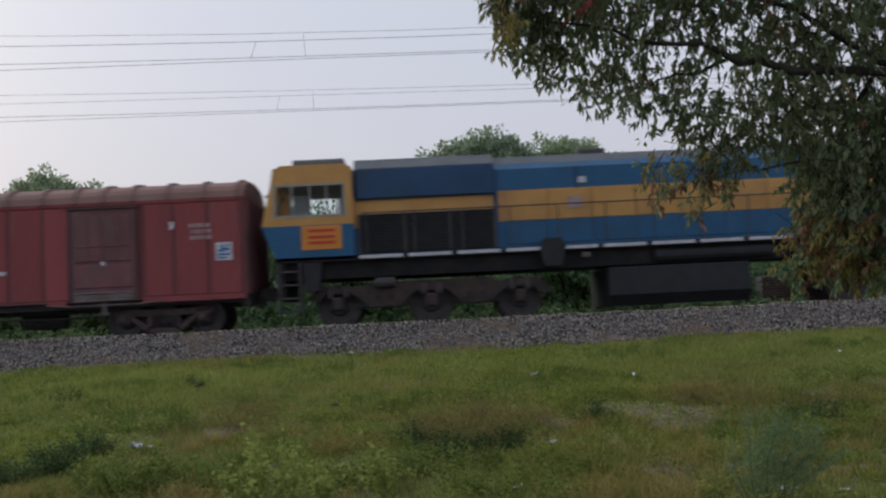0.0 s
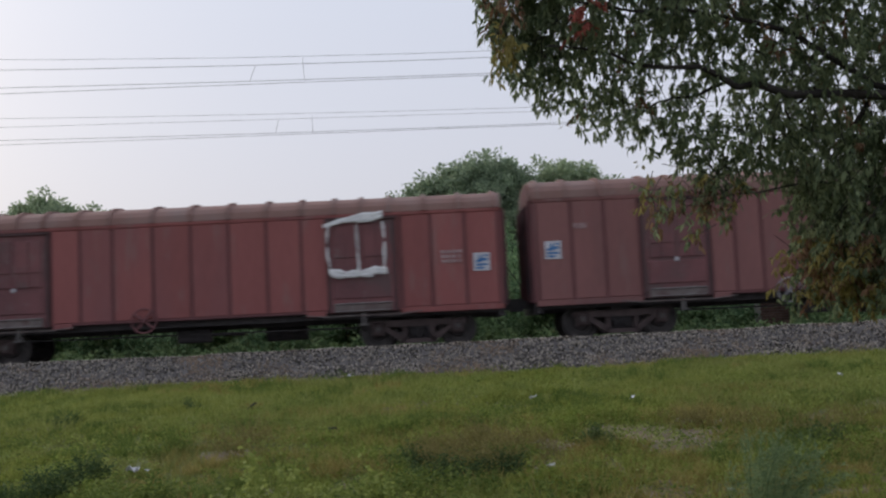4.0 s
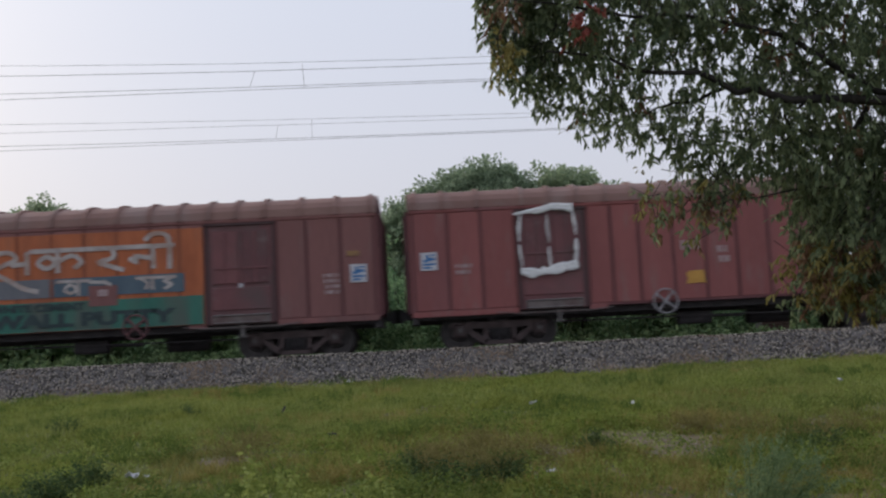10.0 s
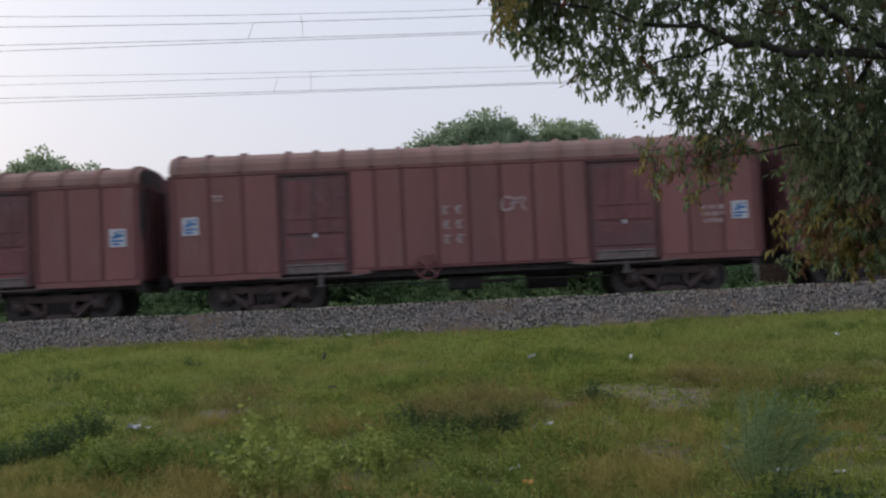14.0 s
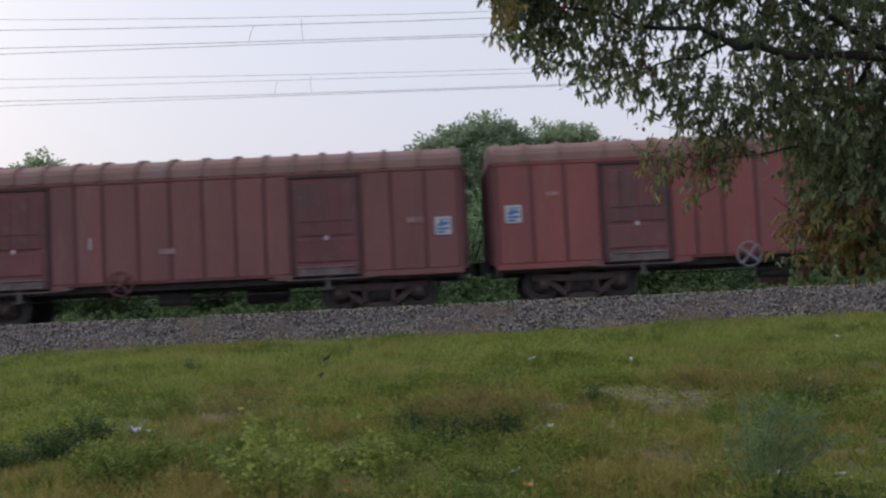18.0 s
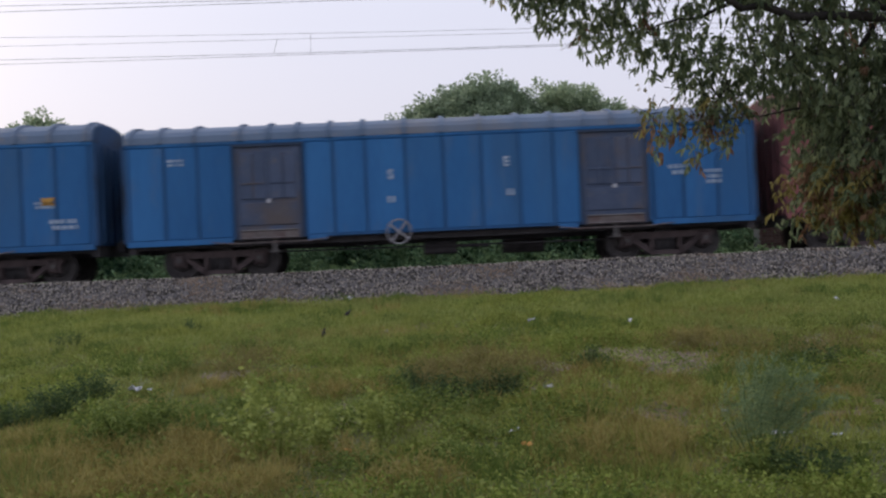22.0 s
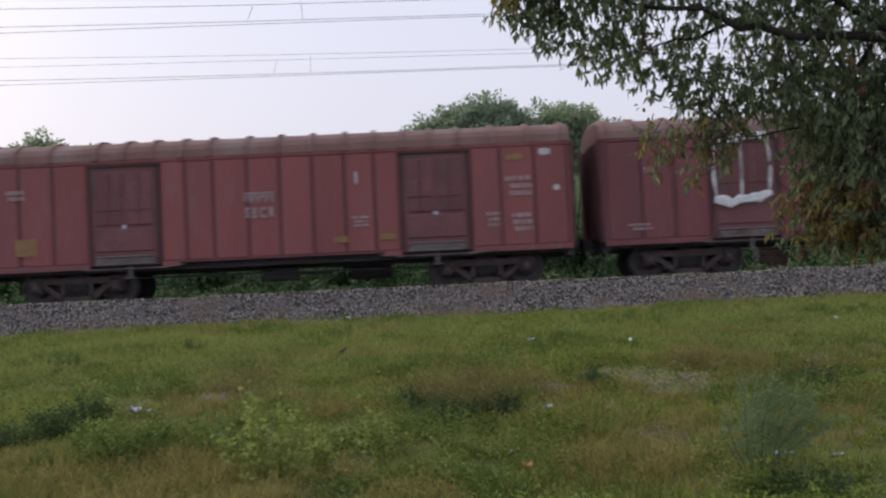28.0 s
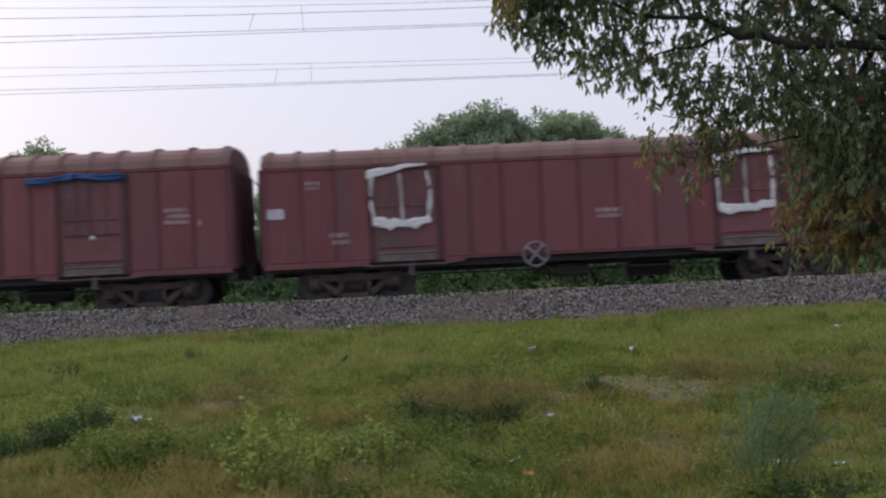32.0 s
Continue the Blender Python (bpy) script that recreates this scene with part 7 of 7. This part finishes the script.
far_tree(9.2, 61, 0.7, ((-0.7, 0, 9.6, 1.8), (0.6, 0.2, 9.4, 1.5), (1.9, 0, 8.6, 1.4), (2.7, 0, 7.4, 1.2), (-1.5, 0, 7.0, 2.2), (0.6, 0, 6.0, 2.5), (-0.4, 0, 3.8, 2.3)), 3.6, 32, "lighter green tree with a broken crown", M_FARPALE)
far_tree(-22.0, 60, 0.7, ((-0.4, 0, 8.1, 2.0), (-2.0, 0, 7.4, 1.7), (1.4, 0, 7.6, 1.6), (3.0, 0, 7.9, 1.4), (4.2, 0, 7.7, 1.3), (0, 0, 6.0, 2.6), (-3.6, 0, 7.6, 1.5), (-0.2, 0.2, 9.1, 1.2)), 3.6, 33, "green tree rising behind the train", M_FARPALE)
SHRUBS = [shrub(41, 3.2, 3.6, 4200), shrub(42, 3.6, 4.4, 4600), shrub(43, 2.8, 3.0, 3800)]
rs = random.Random(4)
for ob, x, y in zip(SHRUBS, (-13.0, -9.5, -6.6), (32.6, 33.4, 32.3)):
    ob.location = (x, y, lie(x, y))
for k in range(30):
    back = k % 3 == 2
    x, y = -17.0 + k * 1.17 + rs.uniform(-0.5, 0.5), rs.uniform(35.5, 38.0) if back else rs.uniform(32.0, 35.0)
    tall = 1.3 if back else 1.0
    ob = copy_thing(SHRUBS[k % 2 if back else k % 3], pose(x, y, lie(x, y), 0, 0, rs.uniform(0, 360)))
    ob.scale = (tall * rs.uniform(0.9, 1.2), 1, tall * rs.uniform(0.85, 1.15))



def thicket(name, label, x0, x1, y0, y1, high, clumps, per, leaf, mat, seed, spread):
    r = np.random.RandomState(seed)
    cs, ds = [], []
    for k in range(clumps):
        x, y = r.uniform(x0, x1), r.uniform(y0, y1)
        top = high * (0.75 + 0.5 * noise.noise((x * 1.4 / spread, y * 0.3, seed)))
        spot = np.array((x, y, lie(x, y) + max(0.15, top * r.rand() ** 0.7)))
        q = r.normal(0, 1, (per, 3))
        q = q / np.linalg.norm(q, axis=1)[:, None] * (0.33 * spread * r.rand(per) ** 0.4)[:, None]
        cs.append(spot + q)
        ds.append(q + r.normal(0, 0.25, (per, 3)))
    cs = np.concatenate(cs)
    cs[:, 2] = np.maximum(cs[:, 2], 0.7)
    tagged(part(name, leaves(cs, np.concatenate(ds), leaf, leaf * 0.5, mat, name, seed)), label, "undergrowth", kind="stuff")


thicket("undergrowth", "dense tangled green undergrowth behind the railway bank", -19, 20, 31.0, 34.5, 2.3, 900, 30, 0.17, M_BUSH, 71, 1.0)
thicket("distant_woods", "distant line of green woods, haze put into their pale colour", -160, 160, 150, 175, 6.5, 900, 40, 1.1, M_FARLEAF, 72, 6.0)
thicket("verge_growth", "bright rank growth along the far side of the track", -20, 21, 29.7, 31.2, 0.95, 800, 26, 0.2, M_VERGE, 74, 0.8)
thicket("undergrowth", "dense tall green growth behind the shrubs", -24, 25, 38.5, 42.0, 4.2, 1100, 40, 0.22, M_BUSH, 73, 1.3)
brick_pier(10.75, 31.6)
near_tree()
bare_patches()
meadow()


def ground_cover():
    """Low broad-leaved weeds strewn in drifts through the grass."""
    r = np.random.RandomState(8)
    for mat, label, seed, level in ((M_WEED, "low pale broad-leaved weeds among the grass", 81, 0.08), (M_WEEDDARK, "low dark green weeds among the grass", 82, 0.06), (M_LUSH, "low lush weeds spreading through the grass", 83, -0.06)):
        cs, ds = [], []
        for k in range(7000):
            y = 4.8 + 13.8 * r.rand() ** 0.85
            x = (r.rand() - 0.5) * 1.2 * y
            if noise.noise((x * 0.75, y * 0.5, seed)) < level:
                continue
            z = lie(x, y)
            for j in range(7):
                w = r.uniform(0, 2 * math.pi)
                cs.append((x + r.normal(0, 0.04), y + r.normal(0, 0.04), z + r.uniform(0.01, 0.085)))
                ds.append((math.cos(w), math.sin(w), r.uniform(-0.1, 0.9)))
        tagged(part("ground_cover", leaves(np.array(cs), np.array(ds), 0.038, 0.017, mat, "ground_cover", seed)), label, "weeds", kind="stuff")


ground_cover()
DARK, PALE = "dark green bushy weed in the grass", "pale broad-leaved weed in the grass"
DEEP = "deep green bushy weed in the grass"
# those at 0.1 and 0.55 stand in for shadows in the dry clump
for k, (x, y, wide, high, count) in enumerate(((-3.25, 8.0, 0.5, 0.28, 1100), (-3.1, 8.45, 0.5, 0.35, 1300), (-2.98, 8.95, 0.45, 0.35, 1200), (2.01, 5.55, 0.5, 0.26, 900), (0.1, 8.35, 0.55, 0.27, 1000), (0.55, 8.4, 0.5, 0.26, 1000), (-0.15, 8.9, 0.5, 0.26, 900), (-1.75, 18.3, 0.7, 0.24, 260), (-4.5, 12.95, 0.55, 0.2, 350), (-3.28, 13.9, 0.4, 0.26, 340), (1.5, 9.6, 0.35, 0.24, 620), (3.35, 9.0, 0.6, 0.26, 800))):
    weed(x, y, wide, high, M_WEEDDEEP, (0.032, 0.014), DEEP, count, 51 + k)
for k, (x, y, wide, high, count) in enumerate(((-2.15, 7.25, 0.8, 0.42, 2600), (-0.31, 8.78, 0.5, 0.18, 450), (-1.6, 7.6, 0.75, 0.3, 1300), (-4.4, 11.4, 0.8, 0.16, 500), (-2.68, 10.3, 0.6, 0.26, 700), (-0.4, 11.2, 0.5, 0.16, 420), (0.3, 7.7, 0.5, 0.18, 600), (1.8, 5.7, 0.4, 0.22, 700), (-1.34, 17.75, 0.5, 0.24, 240), (0.75, 9.0, 0.6, 0.2, 700), (-0.5, 7.5, 0.7, 0.22, 900), (0.9, 7.4, 0.7, 0.18, 800), (0.4, 7.0, 0.8, 0.2, 900), (-0.1, 7.9, 0.7, 0.22, 900), (0.75, 6.55, 0.7, 0.16, 800), (0.15, 6.4, 0.7, 0.16, 800), (-0.45, 6.2, 0.6, 0.16, 700), (-1.9, 6.6, 0.6, 0.2, 800), (0.65, 11.0, 0.8, 0.2, 700), (-0.05, 11.6, 0.8, 0.2, 700))):
    weed(x, y, wide, high, M_WEEDDARK, (0.038, 0.016), DARK, count, 231 + k)
for k, (x, y, wide, high, count, leaf) in enumerate(((-1.03, 6.55, 0.6, 0.66, 800, (0.046, 0.029)), (-0.72, 6.75, 0.35, 0.46, 280, (0.043, 0.027)), (-0.3, 6.92, 0.36, 0.52, 320, (0.043, 0.027)), (-0.52, 7.3, 0.4, 0.4, 260, (0.04, 0.024)))):
    weed(x, y, wide, high, M_WEED, leaf, PALE, count, 81 + k)
LUSH = "low lush green weed in the grass"
for k, (x, y, wide, high, count) in enumerate(((1.33, 10.5, 0.7, 0.24, 800), (2.09, 10.9, 0.8, 0.24, 900), (1.7, 11.2, 0.9, 0.22, 800), (0.55, 11.9, 0.8, 0.22, 700), (2.97, 8.2, 0.7, 0.22, 800), (3.66, 8.7, 0.8, 0.26, 800), (-0.99, 10.5, 0.8, 0.2, 700), (-0.53, 9.4, 0.7, 0.22, 800), (-0.38, 11.2, 0.7, 0.2, 600), (1.4, 5.3, 0.8, 0.13, 900), (0.5, 5.4, 0.8, 0.13, 900), (2.05, 5.3, 0.6, 0.15, 700), (-0.4, 5.45, 0.8, 0.12, 800), (-1.5, 5.6, 0.9, 0.13, 900), (0.85, 7.9, 0.5, 0.2, 600), (-3.4, 9.3, 0.8, 0.18, 700), (0.15, 10.2, 0.7, 0.2, 700), (-2.4, 7.6, 0.5, 0.36, 800))):
    weed(x, y, wide, high, M_LUSH, (0.034, 0.015), LUSH, count, 131 + k)
for k, (x, y, spread, high, stems) in enumerate(((1.92, 6.0, 0.33, 0.68, 15), (2.06, 6.15, 0.3, 0.56, 8))):
    feathery_weed(x, y, spread, high, stems, 101 + k)
for k, (x, y, wide, high, count) in enumerate(((1.0, 6.05, 0.4, 0.22, 260), (-1.62, 6.71, 0.6, 0.24, 700), (-0.6, 6.43, 0.4, 0.2, 450), (1.35, 6.1, 0.4, 0.22, 240), (-0.84, 8.75, 0.7, 0.2, 700), (2.9, 10.9, 0.7, 0.22, 600), (-0.1, 5.95, 0.7, 0.18, 600), (-2.75, 6.6, 0.8, 0.16, 700), (-1.75, 6.15, 0.7, 0.16, 600), (-1.4, 5.85, 0.7, 0.15, 600), (-2.0, 5.8, 0.7, 0.15, 600), (-1.1, 5.65, 0.6, 0.14, 500), (1.9, 7.6, 0.7, 0.1, 400), (1.5, 7.1, 0.6, 0.1, 350), (2.5, 7.3, 0.6, 0.1, 350), (3.1, 7.6, 0.6, 0.14, 500), (-2.2, 6.75, 0.8, 0.16, 800), (-1.45, 6.45, 0.7, 0.17, 800), (-2.0, 6.3, 0.9, 0.15, 800), (-2.9, 7.4, 0.7, 0.13, 500), (-1.0, 5.95, 0.6, 0.15, 600), (1.05, 6.45, 0.6, 0.2, 500), (1.5, 6.45, 0.5, 0.2, 400))):
    weed(x, y, wide, high, M_DRY, (0.09, 0.0045), "small dry straw-coloured weed in the grass", int(count * 1.5), 111 + k, 1.6)
for k, (x, y, wide, high, count) in enumerate(((0.62, 8.75, 0.8, 0.34, 700), (0.22, 8.85, 0.8, 0.37, 800), (-0.1, 9.3, 0.6, 0.26, 400), (0.5, 9.5, 0.7, 0.26, 420), (2.6, 10.5, 0.6, 0.22, 300), (-2.05, 10.5, 0.9, 0.24, 420), (-1.7, 9.9, 0.8, 0.22, 360), (3.55, 9.6, 0.7, 0.24, 330), (4.0, 10.0, 0.7, 0.2, 280), (0.35, 9.9, 0.9, 0.3, 620), (0.85, 9.5, 0.7, 0.28, 480), (2.85, 10.35, 0.6, 0.26, 360), (3.3, 10.1, 0.7, 0.22, 340), (4.4, 10.6, 0.8, 0.2, 320), (-1.9, 11.0, 0.9, 0.24, 420))):
    weed(x, y, wide, high, M_RUSTY, (0.1, 0.007), "rusty brown seeding grass clump in the meadow", count, 151 + k, 1.6)


def lobe(g, centre, radii, tilt=0.0, rings=8, sides=10):
    """An egg-shaped body whose long axis (x) is tilted upwards by that many degrees."""
    m = Matrix.Rotation(-radians(tilt), 3, "Y")
    k = len(g.v)
    for i in range(rings + 1):
        a = math.pi * i / rings
        for j in range(sides):
            b = 2 * math.pi * j / sides
            fat = math.sin(a) ** 0.85
            g.v.append(tuple(m @ Vector((-math.cos(a) * radii[0], fat * math.cos(b) * radii[1], fat * math.sin(b) * radii[2])) + Vector(centre)))
    for i in range(rings):
        for j in range(sides):
            q = (j + 1) % sides
            g.f.append((k + i * sides + j, k + i * sides + q, k + (i + 1) * sides + q, k + (i + 1) * sides + j))
    return g


def bird(label, slope, tail):
    """A small dark bird that stands on the ground and looks along +x; slope: how steeply it holds its body."""
    ob = tagged(new("bird"), label, "bird", group="birds in the meadow")
    ob.scale = (0.68, 0.68, 0.68)
    up = Vector((math.cos(radians(slope)), 0, math.sin(radians(slope))))
    mid = Vector((0, 0, 0.098))
    part("body", lobe(Geo(), mid, (0.075, 0.035, 0.04), slope), M_PLUMAGE, ob, smooth=True)
    crown = mid + up * 0.075 + Vector((0.012, 0, 0.02))
    part("neck", lobe(Geo(), mid + up * 0.055 + Vector((0, 0, 0.008)), (0.035, 0.022, 0.024), slope + 15), M_PLUMAGE, ob, smooth=True)
    part("head", lobe(Geo(), crown, (0.026, 0.02, 0.02)), M_PLUMAGE, ob, smooth=True)
    part("beak", Geo().tube([crown + Vector((0.02, 0, 0)), crown + Vector((0.048, 0, -0.006))], [0.007, 0.0015], 6), M_BEAK, ob, "pale pointed beak")
    for side in (-1, 1):
        part("eye", lobe(Geo(), crown + Vector((0.01, side * 0.017, 0.004)), (0.004, 0.003, 0.004), 0, 5, 6), M_BEAK, ob, smooth=True)
        part("wing", lobe(Geo(), mid - up * 0.018 + Vector((0, side * 0.03, 0.006)), (0.07, 0.009, 0.028), slope), M_WINGS, ob, "folded dark wing", True)
        part("leg", Geo().tube([(-0.008, side * 0.016, 0.075), (0.002, side * 0.017, 0.04), (-0.006, side * 0.018, 0.006)], [0.006, 0.0035, 0.003], 5).tube([(-0.018, side * 0.018, 0.004), (0.022, side * 0.018, 0.004)], 0.003, 4), M_BEAK, ob, "thin pale leg")
    root = mid - up * 0.06
    fan = Geo()
    for k in (-1, 0, 1):
        fan.tube([root, root - up * tail * 0.6 + Vector((0, 0.006 * k, -0.004)), root - up * tail + Vector((0, 0.014 * k, -0.008))], [0.012, 0.009, 0.006], 5)
    part("tail", fan, M_WINGS, ob, "dark tail")
    return ob


BIRDS = [
    # each bird's way through the grass: seconds, place, heading and how far it stoops
    (bird("small dark bird walking on the grass", 32, 0.08), ((0, -3.11, 13.72, 10, 20), (0.8, -2.93, 13.75, 0, 10), (1.6, -2.79, 13.7, 20, 0), (2.2, -2.71, 13.95, 40, 0), (3.4, -2.42, 13.85, 20, 0), (5.6, -2.36, 13.82, 0, -10), (7, -2.34, 13.78, 20, -15), (8.6, -2.05, 13.95, 20, 0), (10, -1.94, 13.85, 60, -25), (11, -1.74, 13.95, 40, -10), (12, -1.56, 14.35, 30, 0), (13, -1.48, 14.5, 40, 0), (14, -1.45, 14.45, 30, -25), (17, -1.47, 14.8, 30, -15), (18, -1.46, 14.65, 10, 0), (19.5, -1.37, 14.85, 0, 40), (20, -1.35, 14.87, 0, 30), (21, -1.29, 14.98, 20, 10), (22, -1.2, 15.2, 40, 0), (23, -1.13, 15.25, 60, -20), (24, -1.14, 15.5, 70, -10), (25, -1.16, 16.3, 90, 0), (26, -1.22, 17.4, 90, 10), (27, -1.32, 18.0, 90, 20), (32, -1.32, 18.0, 90, 20))),
    (bird("slender dark long-tailed bird standing in the grass", 48, 0.13), ((0, -1.12, 11.2, 40, 50), (16.5, -1.12, 11.2, 40, 50), (17, -1.2, 11.6, 80, 45), (17.5, -1.32, 12.2, 80, 40), (18, -1.38, 12.6, 30, 20), (19.5, -1.37, 12.75, 0, -15), (21, -1.38, 12.9, 0, 20), (22, -1.3, 12.85, 30, -25), (25, -1.2, 12.75, 20, 0), (27.5, -1.13, 12.92, 0, 15), (29, -1.09, 12.85, 0, 5), (32, -1.09, 12.98, 0, 5))),
]


def dry_stalk(x, y, high, seed):
    """A thin dead stem with a few side twigs and seed heads."""
    r = random.Random(seed)
    ob = tagged(new("dry_stalk"), "tall thin dead stem rising from the grass", "weed", group="dry stalks in the meadow")
    ob.location = (x, y, lie(x, y) - 0.02)
    pts = [(0.01 * k * r.uniform(-1, 1), 0.01 * k * r.uniform(-1, 1), high * k / 6) for k in range(7)]
    part("stem", Geo().tube(pts, [0.005, 0.004, 0.004, 0.003, 0.003, 0.002, 0.0015], 5), M_DRY, ob)
    twigs = Geo()
    for k in range(2, 7):
        p = Vector(pts[k])
        for _ in range(2):
            q = p + Vector((r.uniform(-0.07, 0.07), r.uniform(-0.05, 0.05), r.uniform(0.03, 0.09)))
            twigs.tube([p, q], [0.002, 0.001], 4)
            twigs.tube([q, q + Vector((0, 0, 0.02))], [0.004, 0.006], 5)
    tagged(part("seed_twig", twigs, M_DRY, ob), kind="stuff")


for k, (x, y, high) in enumerate(((0.93, 6.2, 0.72), (1.22, 6.15, 0.5), (0.6, 6.3, 0.45), (-1.6, 6.7, 0.3))):
    dry_stalk(x, y, high, k)
for k, (x, y, wide) in enumerate(((-2.62, 9.08, 0.15), (2.46, 12.45, 0.075), (0.95, 8.3, 0.09), (0.54, 6.9, 0.07), (2.14, 6.36, 0.055), (2.03, 7.08, 0.055), (-1.41, 18.6, 0.12), (5.6, 13.9, 0.1), (2.46, 6.24, 0.04), (2.2, 6.33, 0.06), (1.31, 12.95, 0.09), (2.5, 6.25, 0.03), (-2.5, 9.1, 0.06))):
    litter(x, y, wide, M_PAPER, "crumpled scrap of white litter in the grass", k + 1)
for k, (x, y, wide) in enumerate(((0.585, 6.52, 0.065), (-0.555, 6.5, 0.08))):
    litter(x, y, wide, M_LITTERY, "crumpled orange wrapper in the grass", k + 31, "wrapper")


def run_at(t):
    """How far the train has come at t seconds."""
    for (ta, sa), (tb, sb) in zip(RUN, RUN[1:]):
        if t <= tb:
            return sa + (sb - sa) * (t - ta) / (tb - ta)
    return RUN[-1][1]


def motions():
    base = {}
    for w, start in zip(TRAIN, STARTS):
        base[w] = -start
        walk(w, [(t, pose(s - start, TRACK_FAR, RAIL_Z)) for t, s in RUN])
    base[LOCO] = 0.54
    walk(LOCO, [(t, pose(s + 0.54, TRACK_FAR, RAIL_Z)) for t, s in RUN])
    for ob, rows in BIRDS:
        walk(ob, [(t, pose(x, y, lie(x, y) + 0.005, 0, stoop, turn)) for t, x, y, turn, stoop in rows])
    # the wheels roll while they pass
    for w, ws, x, r in SPINS:
        spot = ws.location.copy()
        rows = []
        for k in range(0, 961):
            t = k / FPS
            at = run_at(t) + base[w] + x
            if -13 < at < 13:
                rows.append((t, pose(*spot, 0, math.degrees((at % (2 * math.pi * r)) / r), 0)))
        if not rows:
            continue
        if rows[0][0] > 0.01:
            rows.insert(0, (0.0, rows[0][1]))
        if rows[-1][0] < 31.99:
            rows.append((32.0, rows[-1][1]))
        walk(ws, rows)


motions()
